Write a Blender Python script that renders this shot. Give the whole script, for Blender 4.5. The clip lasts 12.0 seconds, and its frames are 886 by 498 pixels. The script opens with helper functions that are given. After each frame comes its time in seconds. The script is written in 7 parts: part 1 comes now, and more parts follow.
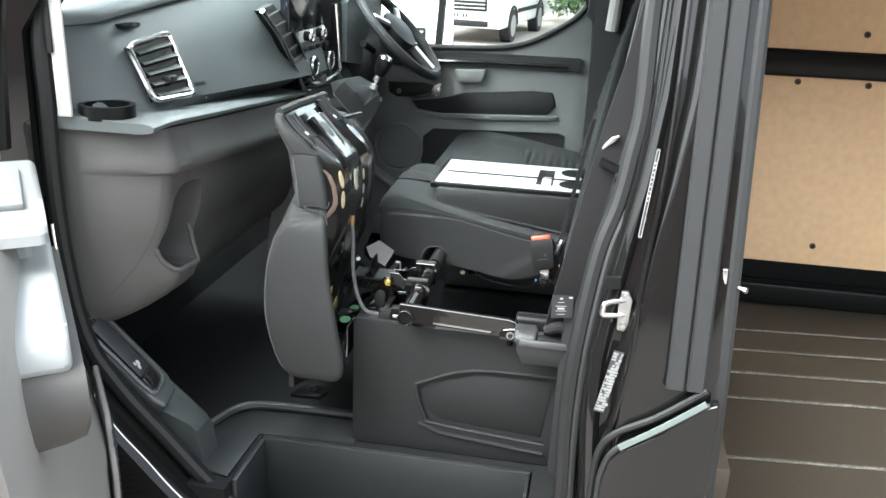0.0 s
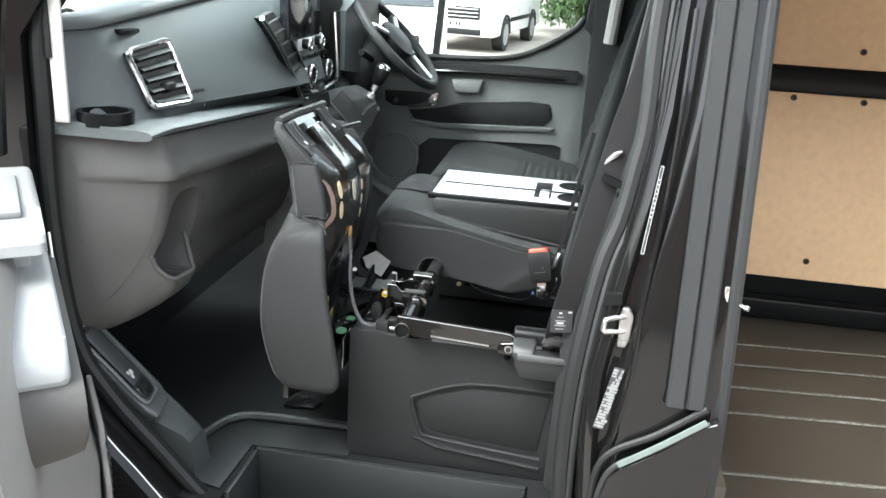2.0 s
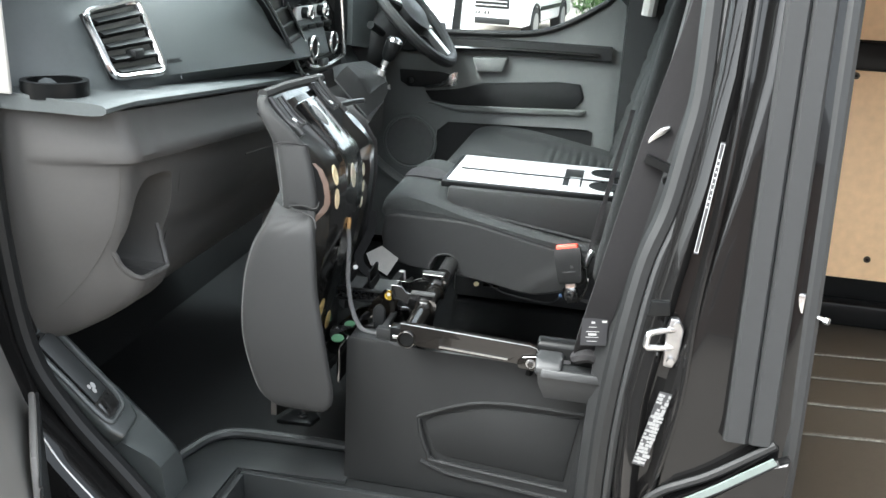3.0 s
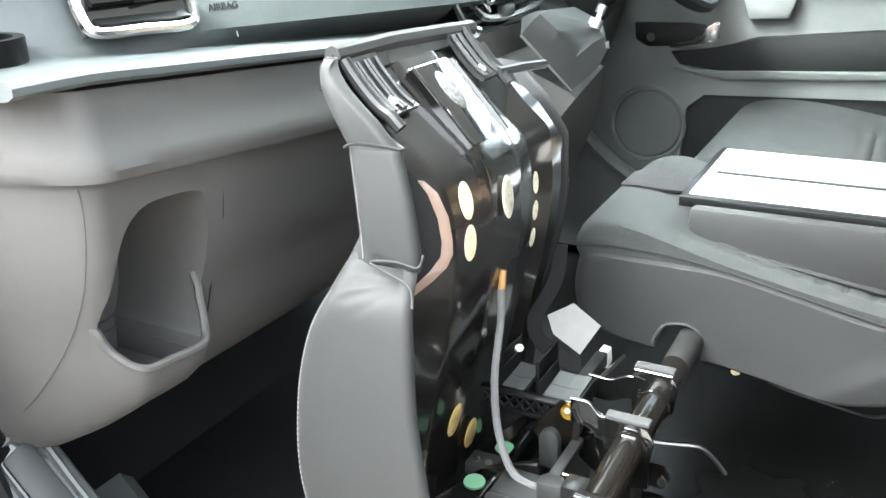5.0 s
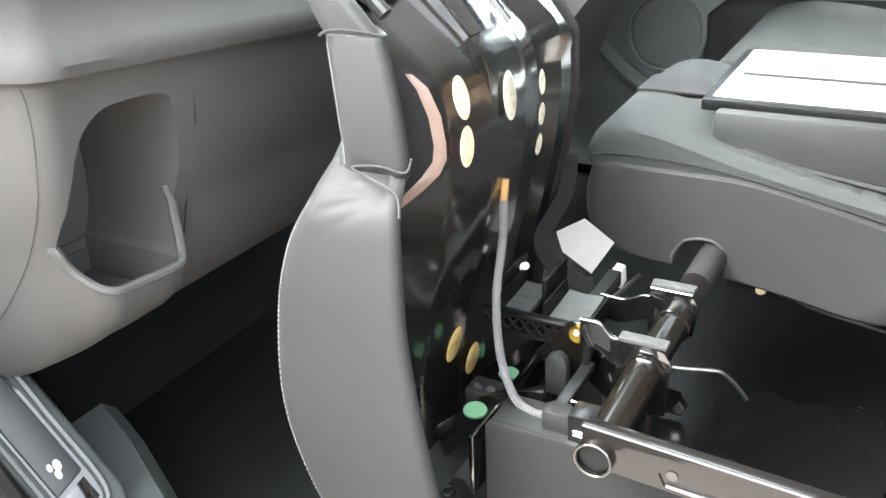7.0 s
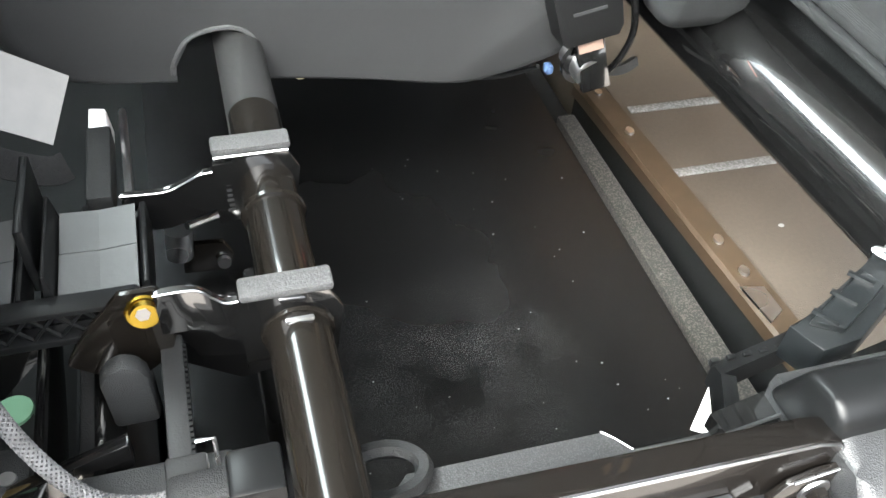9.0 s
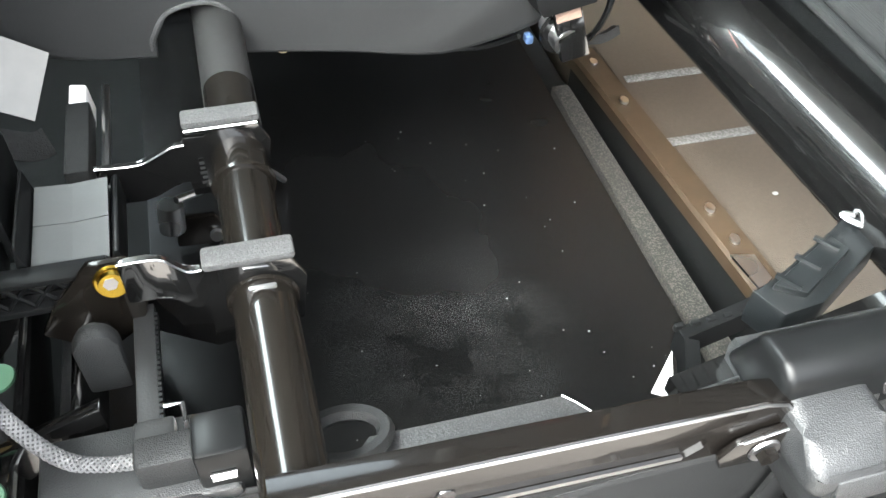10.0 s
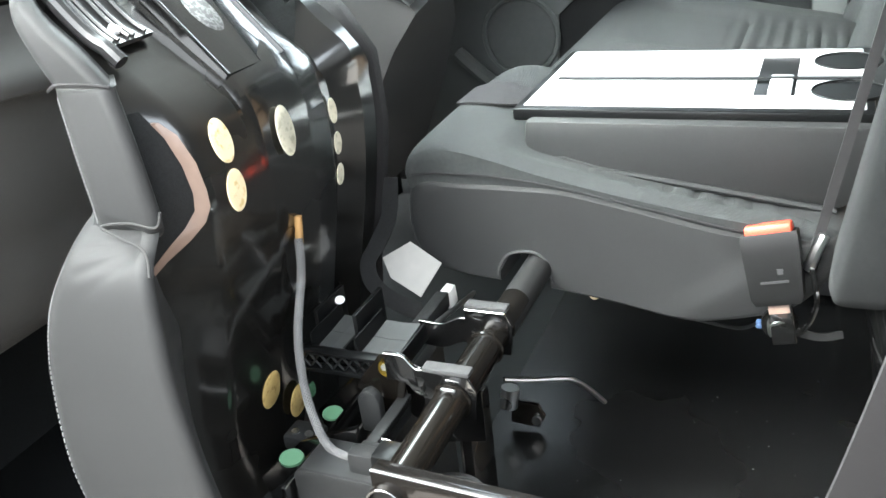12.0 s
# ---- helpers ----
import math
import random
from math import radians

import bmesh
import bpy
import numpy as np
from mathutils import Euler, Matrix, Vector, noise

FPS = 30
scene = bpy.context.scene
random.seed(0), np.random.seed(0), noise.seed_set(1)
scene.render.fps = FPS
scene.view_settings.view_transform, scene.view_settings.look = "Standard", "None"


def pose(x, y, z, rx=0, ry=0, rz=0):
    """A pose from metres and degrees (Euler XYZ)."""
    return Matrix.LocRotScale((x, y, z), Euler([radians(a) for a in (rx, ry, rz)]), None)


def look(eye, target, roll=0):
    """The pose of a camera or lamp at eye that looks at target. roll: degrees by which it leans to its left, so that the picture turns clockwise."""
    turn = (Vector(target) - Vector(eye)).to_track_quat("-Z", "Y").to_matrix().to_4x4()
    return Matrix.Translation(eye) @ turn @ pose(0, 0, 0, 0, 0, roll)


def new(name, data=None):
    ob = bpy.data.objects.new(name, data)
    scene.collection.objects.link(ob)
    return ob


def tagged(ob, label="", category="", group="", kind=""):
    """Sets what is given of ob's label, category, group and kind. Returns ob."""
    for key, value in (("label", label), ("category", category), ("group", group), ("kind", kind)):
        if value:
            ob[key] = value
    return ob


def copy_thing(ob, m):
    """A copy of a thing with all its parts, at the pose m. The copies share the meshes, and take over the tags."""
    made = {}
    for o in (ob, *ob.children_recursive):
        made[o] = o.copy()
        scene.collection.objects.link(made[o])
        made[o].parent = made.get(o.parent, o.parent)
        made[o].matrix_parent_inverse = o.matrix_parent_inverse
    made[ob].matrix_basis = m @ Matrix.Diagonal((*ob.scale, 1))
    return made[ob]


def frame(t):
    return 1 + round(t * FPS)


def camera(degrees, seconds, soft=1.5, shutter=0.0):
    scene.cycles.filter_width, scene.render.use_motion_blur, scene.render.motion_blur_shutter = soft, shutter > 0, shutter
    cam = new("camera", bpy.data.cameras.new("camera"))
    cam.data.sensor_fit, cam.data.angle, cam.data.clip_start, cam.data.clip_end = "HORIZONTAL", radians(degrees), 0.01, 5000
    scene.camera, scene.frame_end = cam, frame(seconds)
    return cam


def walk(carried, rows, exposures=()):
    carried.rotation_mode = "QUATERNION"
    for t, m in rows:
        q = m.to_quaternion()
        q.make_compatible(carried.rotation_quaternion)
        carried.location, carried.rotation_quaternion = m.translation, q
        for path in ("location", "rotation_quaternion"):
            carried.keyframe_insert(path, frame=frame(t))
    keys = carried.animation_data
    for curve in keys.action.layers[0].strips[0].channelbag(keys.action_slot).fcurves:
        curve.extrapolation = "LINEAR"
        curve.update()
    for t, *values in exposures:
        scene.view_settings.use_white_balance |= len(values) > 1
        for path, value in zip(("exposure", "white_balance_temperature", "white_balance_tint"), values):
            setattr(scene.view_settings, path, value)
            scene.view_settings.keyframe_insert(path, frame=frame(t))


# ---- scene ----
cam = camera(54.8, 12.0)
PATH = [
    (0, (-0.081, -0.281, 1.777), (-0.395, 1.577, 1.109), 2.3),
    (0.5, (-0.091, -0.278, 1.78), (-0.392, 1.583, 1.112), 2.1),
    (1, (-0.092, -0.274, 1.786), (-0.394, 1.595, 1.141), 2.1),
    (1.5, (-0.097, -0.275, 1.784), (-0.392, 1.594, 1.135), 3.0),
    (2, (-0.106, -0.27, 1.783), (-0.395, 1.599, 1.131), 3.4),
    (2.5, (-0.142, -0.217, 1.755), (-0.421, 1.651, 1.097), 3.0),
    (3, (-0.114, -0.008, 1.7), (-0.468, 1.843, 1.03), 3.0),
    (3.2, (-0.086, 0.082, 1.668), (-0.579, 1.902, 1.002), 2.6),
    (4.8, (-0.217, 0.675, 1.551), (-1.042, 2.343, 0.818), -1.4),
    (5, (-0.23, 0.744, 1.556), (-1.135, 2.371, 0.826), -1.9),
    (5.2, (-0.232, 0.808, 1.563), (-1.188, 2.398, 0.816), -1.5),
    (5.5, (-0.224, 0.86, 1.558), (-1.229, 2.423, 0.818), -2.3),
    (6, (-0.224, 0.838, 1.537), (-1.242, 2.374, 0.761), -2.3),
    (6.5, (-0.234, 0.809, 1.521), (-1.221, 2.351, 0.716), -2.7),
    (6.7, (-0.236, 0.805, 1.516), (-1.21, 2.344, 0.69), -2.8),
    (8.3, (-0.427, 1.11, 1.402), (-0.4, 2.632, 0.105), 1.0),
    (8.5, (-0.449, 1.157, 1.396), (-0.226, 2.614, 0.045), 3.1),
    (8.7, (-0.46, 1.19, 1.376), (-0.097, 2.615, 0.021), 3.3),
    (9, (-0.464, 1.219, 1.377), (0.008, 2.544, -0.045), 5.2),
    (9.5, (-0.45, 1.226, 1.371), (0.075, 2.47, -0.105), 5.2),
    (10, (-0.435, 1.202, 1.383), (-0.02, 2.497, -0.083), 3.3),
    (10.2, (-0.423, 1.198, 1.397), (-0.069, 2.536, -0.046), 1.8),
    (10.5, (-0.409, 1.199, 1.439), (-0.108, 2.613, 0.057), 1.4),
    (11, (-0.364, 1.138, 1.443), (-0.206, 2.667, 0.163), -1.9),
    (11.2, (-0.312, 1.087, 1.45), (-0.343, 2.72, 0.296), -3.9),
    (11.3, (-0.292, 1.064, 1.466), (-0.419, 2.707, 0.334), -3.3),
    (11.5, (-0.238, 1.018, 1.466), (-0.628, 2.669, 0.407), -4.5),
    (11.7, (-0.206, 0.978, 1.479), (-0.755, 2.616, 0.471), -5.5),
    (12, (-0.141, 0.918, 1.499), (-0.923, 2.539, 0.627), -7.0),
]
EXPOSURES = [(0, 2.83, 6200, 4), (2.6, 2.81, 6250, 5), (5.0, 4.13, 6300, 4), (5.5, 3.76, 6350, 5), (6.2, 3.83, 6400, 6), (6.7, 4.18, 6450, 7), (8.5, 3.92, 6450, 7), (9.5, 3.86, 6350, 6), (10.5, 3.92, 6350, 5), (11.5, 3.70, 6250, 4), (12.0, 3.79, 6300, 4)]
walk(cam, [(t, look(eye, target, roll)) for t, eye, target, roll in PATH], EXPOSURES)

# ---- world and light: overcast daylight ----
world = bpy.data.worlds.new("overcast_sky")
scene.world = world
world.use_nodes = True
wn = world.node_tree.nodes
sky = wn.new("ShaderNodeTexSky")
sky.sky_type = "NISHITA"
sky.sun_disc = False
sky.sun_elevation = radians(52)
sky.sun_rotation = radians(214)
sky.air_density, sky.dust_density, sky.ozone_density = 1.0, 4.0, 1.0
sky_hue = wn.new("ShaderNodeHueSaturation")
sky_hue.inputs["Saturation"].default_value = 0.25
world.node_tree.links.new(sky.outputs["Color"], sky_hue.inputs["Color"])
world.node_tree.links.new(sky_hue.outputs["Color"], wn["Background"].inputs["Color"])
wn["Background"].inputs["Strength"].default_value = 0.16

sun_data = bpy.data.lights.new("sun", "SUN")
sun_data.energy, sun_data.angle, sun_data.color = 1.5, radians(40), (1.0, 0.985, 0.96)
sun = new("sun", sun_data)
# fill lamp added inside the windscreen, on top of the world's own sky
screen_data = bpy.data.lights.new("windscreen_fill", "AREA")
screen_data.shape, screen_data.size, screen_data.size_y, screen_data.energy, screen_data.color = "RECTANGLE", 0.8, 1.4, 9.5, (0.90, 0.99, 1.0)
screen_fill = new("windscreen_fill", screen_data)
screen_fill.matrix_world = look((-1.15, 2.04, 1.66), (-1.15 + 0.574, 2.04, 1.66 - 0.819))
sun.matrix_world = look((-7.0, -1.0, 8.0), (0, 1.8, 0.8))


# ---- materials ----
def material(name, colour, rough=0.5, metal=0.0, vary=0.12, grain=60.0, relief=0.0, relief_scale=900.0, coat=0.0,
             stain=3.0, rough_vary=0.08, coat_rough=0.08, sheen=0.0, voronoi=False, spec=0.5, coat_ior=1.5):
    """A surface with colour variation at two scales and fine relief, in metres."""
    m = bpy.data.materials.new(name)
    m.use_nodes = True
    nt, nodes = m.node_tree, m.node_tree.nodes
    link = nt.links.new
    b = nodes["Principled BSDF"]
    co = nodes.new("ShaderNodeTexCoord")
    coarse, fine = nodes.new("ShaderNodeTexNoise"), nodes.new("ShaderNodeTexNoise")
    coarse.inputs["Scale"].default_value, coarse.inputs["Detail"].default_value = stain, 4.0
    fine.inputs["Scale"].default_value, fine.inputs["Detail"].default_value = grain, 3.0
    add = nodes.new("ShaderNodeMath")
    add.operation = "ADD"
    link(co.outputs["Object"], coarse.inputs["Vector"])
    link(co.outputs["Object"], fine.inputs["Vector"])
    link(coarse.outputs["Fac"], add.inputs[0])
    link(fine.outputs["Fac"], add.inputs[1])
    span = nodes.new("ShaderNodeMapRange")
    span.inputs["From Min"].default_value, span.inputs["From Max"].default_value = 0.6, 1.4
    span.inputs["To Min"].default_value, span.inputs["To Max"].default_value = 1.0 - vary, 1.0 + vary
    link(add.outputs[0], span.inputs["Value"])
    mix = nodes.new("ShaderNodeVectorMath")
    mix.operation = "SCALE"
    mix.inputs[0].default_value = colour
    link(span.outputs["Result"], mix.inputs["Scale"])
    link(mix.outputs["Vector"], b.inputs["Base Color"])
    rspan = nodes.new("ShaderNodeMapRange")
    rspan.inputs["To Min"].default_value = max(0.02, rough - rough_vary)
    rspan.inputs["To Max"].default_value = min(1.0, rough + rough_vary)
    link(coarse.outputs["Fac"], rspan.inputs["Value"])
    link(rspan.outputs["Result"], b.inputs["Roughness"])
    b.inputs["Metallic"].default_value = metal
    b.inputs["Specular IOR Level"].default_value = spec
    b.inputs["Coat Weight"].default_value = coat
    b.inputs["Coat Roughness"].default_value = coat_rough
    b.inputs["Coat IOR"].default_value = coat_ior
    if sheen:
        b.inputs["Sheen Weight"].default_value = sheen
        b.inputs["Sheen Roughness"].default_value = 0.45
    if relief:
        tex = nodes.new("ShaderNodeTexVoronoi" if voronoi else "ShaderNodeTexNoise")
        tex.inputs["Scale"].default_value = relief_scale
        link(co.outputs["Object"], tex.inputs["Vector"])
        bump = nodes.new("ShaderNodeBump")
        bump.inputs["Strength"].default_value = min(1.0, relief)
        bump.inputs["Distance"].default_value = 0.0008
        link(tex.outputs["Distance" if voronoi else "Fac"], bump.inputs["Height"])
        link(bump.outputs["Normal"], b.inputs["Normal"])
    return m


def woven(name, colour, scale=700.0, vary=0.25, rough=0.9):
    """Woven cloth: two crossed thread waves over a soft sheen."""
    m = material(name, colour, rough, 0, vary, 260.0, 0, sheen=0.02, spec=0.2)
    nt, nodes = m.node_tree, m.node_tree.nodes
    co = next(n for n in nodes if n.type == "TEX_COORD")
    total = nodes.new("ShaderNodeMath")
    total.operation = "ADD"
    for i, way in enumerate(("X", "Z")):
        w = nodes.new("ShaderNodeTexWave")
        w.bands_direction = way
        w.inputs["Scale"].default_value = scale
        w.inputs["Distortion"].default_value = 1.5
        nt.links.new(co.outputs["Object"], w.inputs["Vector"])
        nt.links.new(w.outputs["Fac"], total.inputs[i])
    bump = nodes.new("ShaderNodeBump")
    bump.inputs["Strength"].default_value, bump.inputs["Distance"].default_value = 0.5, 0.0006
    nt.links.new(total.outputs[0], bump.inputs["Height"])
    nt.links.new(bump.outputs["Normal"], nodes["Principled BSDF"].inputs["Normal"])
    return m


def speckled(name, colour, speck, scale=350.0, low=0.62, high=0.7, rough=0.7, relief=0.3, patch=0.0, patch_scale=5.0, spot=None):
    """A dark surface dusted with lighter specks; patch gathers them in worn places."""
    m = material(name, colour, rough, 0, 0.15, 80.0, relief, 600.0)
    nt, nodes = m.node_tree, m.node_tree.nodes
    b = nodes["Principled BSDF"]
    old = b.inputs["Base Color"].links[0].from_socket
    co = next(n for n in nodes if n.type == "TEX_COORD")
    dots = nodes.new("ShaderNodeTexNoise")
    dots.inputs["Scale"].default_value, dots.inputs["Detail"].default_value = scale, 2.0
    nt.links.new(co.outputs["Object"], dots.inputs["Vector"])
    ramp = nodes.new("ShaderNodeMapRange")
    ramp.inputs["From Min"].default_value, ramp.inputs["From Max"].default_value = low, high
    nt.links.new(dots.outputs["Fac"], ramp.inputs["Value"])
    fac = ramp.outputs["Result"]
    if patch:
        big = nodes.new("ShaderNodeTexNoise")
        big.inputs["Scale"].default_value, big.inputs["Detail"].default_value = patch_scale, 3.0
        nt.links.new(co.outputs["Object"], big.inputs["Vector"])
        gate = nodes.new("ShaderNodeMapRange")
        gate.inputs["From Min"].default_value, gate.inputs["From Max"].default_value = 0.36, 0.72
        gate.inputs["To Max"].default_value = patch
        nt.links.new(big.outputs["Fac"], gate.inputs["Value"])
        times = nodes.new("ShaderNodeMath")
        times.operation = "MULTIPLY"
        nt.links.new(fac, times.inputs[0])
        nt.links.new(gate.outputs["Result"], times.inputs[1])
        fac = times.outputs[0]
    if spot:
        away = nodes.new("ShaderNodeVectorMath")
        away.operation = "DISTANCE"
        away.inputs[1].default_value = spot
        nt.links.new(co.outputs["Object"], away.inputs[0])
        near = nodes.new("ShaderNodeMapRange")
        near.inputs["From Min"].default_value, near.inputs["From Max"].default_value = 0.02, 0.15
        near.inputs["To Min"].default_value, near.inputs["To Max"].default_value = 1.0, 0.0
        nt.links.new(away.outputs["Value"], near.inputs["Value"])
        dust = nodes.new("ShaderNodeMath")
        dust.operation = "MULTIPLY"
        nt.links.new(fac, dust.inputs[0])
        nt.links.new(near.outputs["Result"], dust.inputs[1])
        fac = dust.outputs[0]
    mix = nodes.new("ShaderNodeMix")
    mix.data_type = "RGBA"
    mix.inputs["B"].default_value = (*speck, 1)
    nt.links.new(fac, mix.inputs["Factor"])
    nt.links.new(old, mix.inputs["A"])
    nt.links.new(mix.outputs["Result"], b.inputs["Base Color"])
    return m


def glass(name, tint=(0.9, 0.95, 0.94)):
    m = bpy.data.materials.new(name)
    m.use_nodes = True
    b = m.node_tree.nodes["Principled BSDF"]
    b.inputs["Base Color"].default_value = (*tint, 1)
    b.inputs["Transmission Weight"].default_value = 1.0
    b.inputs["Roughness"].default_value = 0.02
    b.inputs["IOR"].default_value = 1.02
    return m


M_FABRIC = woven("charcoal_seat_cloth", (0.0265, 0.0285, 0.0287), 420)
M_VINYL = material("grey_seat_side_cloth", (0.0185, 0.0189, 0.0192), 0.62, vary=0.08, grain=300, relief=0.35, relief_scale=1800, sheen=0.03, spec=0.25)
M_RIBBED = woven("grey_ribbed_cloth", (0.0115, 0.0124, 0.0126), 500)
M_DASH = material("grained_dash_plastic", (0.058, 0.066, 0.067), 0.42, vary=0.08, grain=150, relief=0.4, relief_scale=1500, voronoi=True, spec=0.5)
M_DASH_LOW = material("lower_dash_plastic", (0.068, 0.0655, 0.063), 0.5, vary=0.06, grain=150, relief=0.4, relief_scale=1600, voronoi=True)
M_PLASTIC = material("black_trim_plastic", (0.013, 0.0135, 0.014), 0.5, vary=0.1, grain=120, relief=0.4, relief_scale=1200, voronoi=True, spec=0.28)
M_TRIM = material("grained_grey_trim", (0.0135, 0.0141, 0.0145), 0.55, vary=0.08, grain=200, relief=0.5, relief_scale=1300, voronoi=True, spec=0.25)
M_COVER = material("grained_cover_plastic", (0.017, 0.0178, 0.0185), 0.36, vary=0.1, grain=250, relief=0.35, relief_scale=1300, voronoi=True, spec=0.5)
M_SMOOTH = material("smooth_black_plastic", (0.005, 0.0053, 0.0055), 0.32, vary=0.12, spec=0.15)
M_PAINT = material("black_body_paint", (0.006, 0.0058, 0.0058), 0.12, vary=0.1, coat=1.0, coat_rough=0.04, relief=0.06, relief_scale=400, spec=0.1, coat_ior=1.3)
M_PANBLACK = material("black_pan_coating", (0.0055, 0.0052, 0.0048), 0.28, vary=0.2, coat=0.8, coat_rough=0.11, relief=0.06, relief_scale=220, coat_ior=1.8)
M_EPAINT = material("black_steel_coating", (0.0038, 0.0038, 0.0038), 0.2, vary=0.2, coat=0.9, coat_rough=0.03, relief=0.05, relief_scale=250, coat_ior=1.9)
M_TUBE = material("brown_black_tube_paint", (0.0055, 0.0047, 0.0039), 0.24, vary=0.15, coat=0.6, coat_rough=0.05, relief=0.04, relief_scale=200, coat_ior=1.4, spec=0.12)
M_SLEEVE = material("matt_sleeve", (0.012, 0.012, 0.012), 0.7, relief=0.3, spec=0.3)
M_RUBBER = material("door_seal_rubber", (0.0085, 0.0088, 0.009), 0.5, vary=0.1, relief=0.2, relief_scale=700, spec=0.28)
M_GAITER = material("grey_rubber_seal", (0.0125, 0.013, 0.0134), 0.5, vary=0.08, relief=0.2, relief_scale=600, spec=0.35)
M_CARPET = material("black_floor_mat", (0.0085, 0.0092, 0.0095), 0.75, vary=0.3, grain=300, relief=0.6, relief_scale=900, spec=0.2)
M_STEP = material("moulded_step_plastic", (0.021, 0.023, 0.0235), 0.4, vary=0.1, relief=0.3, relief_scale=1500, spec=0.4)
M_WELL = speckled("dusty_black_floor", (0.0050, 0.0051, 0.0052), (0.2, 0.2, 0.2), 1000, 0.54, 0.73, 0.26, 0.15, 1.0, 22.0, spot=(-0.275, 1.68, 0.715))
M_FELT = speckled("grey_felt_pad", (0.027, 0.0275, 0.028), (0.048, 0.048, 0.048), 1400, 0.5, 0.6, 0.9, 0.9)
M_FOAMSTRIP = speckled("foam_sealing_strip", (0.007, 0.0065, 0.0055), (0.042, 0.038, 0.031), 560, 0.48, 0.62, 0.95, 0.8)
M_FOAM = speckled("cream_seat_foam", (0.75, 0.63, 0.4), (0.55, 0.4, 0.18), 130, 0.55, 0.7, 0.9, 0.6)
M_OLDFOAM = speckled("yellowed_seat_foam", (0.5, 0.36, 0.13), (0.3, 0.2, 0.06), 130, 0.55, 0.7, 0.9, 0.6)
M_PALE = speckled("pale_foam", (0.6, 0.57, 0.45), (0.42, 0.4, 0.3), 160, 0.5, 0.65, 0.9, 0.6)
M_FOIL = speckled("grey_wadding", (0.07, 0.07, 0.07), (0.16, 0.16, 0.16), 250, 0.45, 0.6, 0.8, 0.6)
M_CARD = material("pale_grey_board", (0.072, 0.067, 0.058), 0.4, vary=0.15, grain=60, relief=0.15, relief_scale=300, coat=0.4, coat_rough=0.2, coat_ior=1.5)
M_EDGING = material("dark_felt_edging", (0.016, 0.0162, 0.0165), 0.95, vary=0.25, grain=400, relief=0.8, relief_scale=900, spec=0.1)
# the grain's sparkle is put into the colour as paler flecks
M_FLANGE = speckled("sparkle_flecked_plastic", (0.02, 0.0205, 0.021), (0.055, 0.055, 0.056), 1300, 0.48, 0.64, 0.5, 0.5)
M_WHITE = material("white_clip_plastic", (0.7, 0.7, 0.69), 0.4, vary=0.05)
M_GREEN = material("pale_green_plug", (0.075, 0.18, 0.1), 0.5, vary=0.05)
M_STEEL = material("bright_steel", (0.62, 0.62, 0.62), 0.28, 1.0, vary=0.1)
M_DULL = material("dull_steel", (0.36, 0.36, 0.365), 0.34, 1.0, vary=0.25, grain=60)
M_ZINC = material("yellow_zinc_bolt", (0.34, 0.23, 0.035), 0.26, 1.0, vary=0.2, grain=90)
M_CHROME = material("satin_chrome_trim", (0.78, 0.78, 0.78), 0.16, 1.0, vary=0.03)
M_SILVER = material("silver_tray_plastic", (0.6, 0.61, 0.62), 0.32, 0.3, vary=0.04, relief=0.1, relief_scale=1500)
M_BLACKGLOSS = material("piano_black", (0.008, 0.008, 0.008), 0.08, vary=0.05, coat=1.0)
M_SCREEN = material("dark_screen", (0.006, 0.007, 0.009), 0.1, vary=0.02)
M_RED = material("red_release_button", (0.75, 0.06, 0.03), 0.4, vary=0.05)
M_BLUE = material("blue_plug", (0.03, 0.055, 0.11), 0.5)
M_BELT = woven("seat_belt_webbing", (0.018, 0.017, 0.018), 900, 0.15, 0.6)
M_CABLE = speckled("braided_grey_sleeve", (0.004, 0.004, 0.0042), (0.012, 0.012, 0.012), 520, 0.46, 0.56, 0.5, 0.8)
M_BRAID = material("pale_braid_thread", (0.11, 0.11, 0.112), 0.55, vary=0.15, grain=500)
M_RAIL = material("brown_black_rail_paint", (0.0048, 0.0041, 0.0036), 0.24, vary=0.2, coat=0.6, coat_rough=0.05, relief=0.05, relief_scale=220, coat_ior=1.5, spec=0.2)
M_BUCKLE = material("black_buckle_plastic", (0.0034, 0.0034, 0.0035), 0.45, vary=0.1, relief=0.15, relief_scale=900, spec=0.2)
M_THREAD = material("white_stitching", (0.15, 0.15, 0.15), 0.8)
M_LABEL = material("printed_label", (0.02, 0.02, 0.022), 0.6)
M_PRINT = material("white_print", (0.34, 0.34, 0.34), 0.6)
M_STICKER = material("white_sticker", (0.19, 0.19, 0.19), 0.5, vary=0.06)
M_PLY = material("birch_ply_lining", (0.86, 0.585, 0.345), 0.55, vary=0.1, grain=35, stain=1.2, relief=0.1, relief_scale=300)
M_CARGO = material("brown_black_cargo_floor", (0.036, 0.030, 0.023), 0.5, vary=0.3, grain=180, relief=0.5, relief_scale=700, stain=2)
M_THRESHOLD = material("brown_floor_panel", (0.068, 0.054, 0.04), 0.6, vary=0.15, grain=200, relief=0.6, relief_scale=500, stain=6)
M_JOINT = speckled("pale_joint_strip", (0.12, 0.115, 0.105), (0.2, 0.195, 0.185), 300, 0.45, 0.6, 0.8, 0.5)
M_CARGORIB = speckled("worn_floor_rib", (0.09, 0.083, 0.07), (0.25, 0.24, 0.22), 120, 0.4, 0.6, 0.6, 0.6, 1.0, 3.0)
M_STRIP = material("pale_sealing_strip", (0.1, 0.12, 0.115), 0.5, vary=0.15)
M_SILL = material("bronze_metal_sill", (0.052, 0.035, 0.021), 0.42, 0.15, vary=0.25, grain=40)
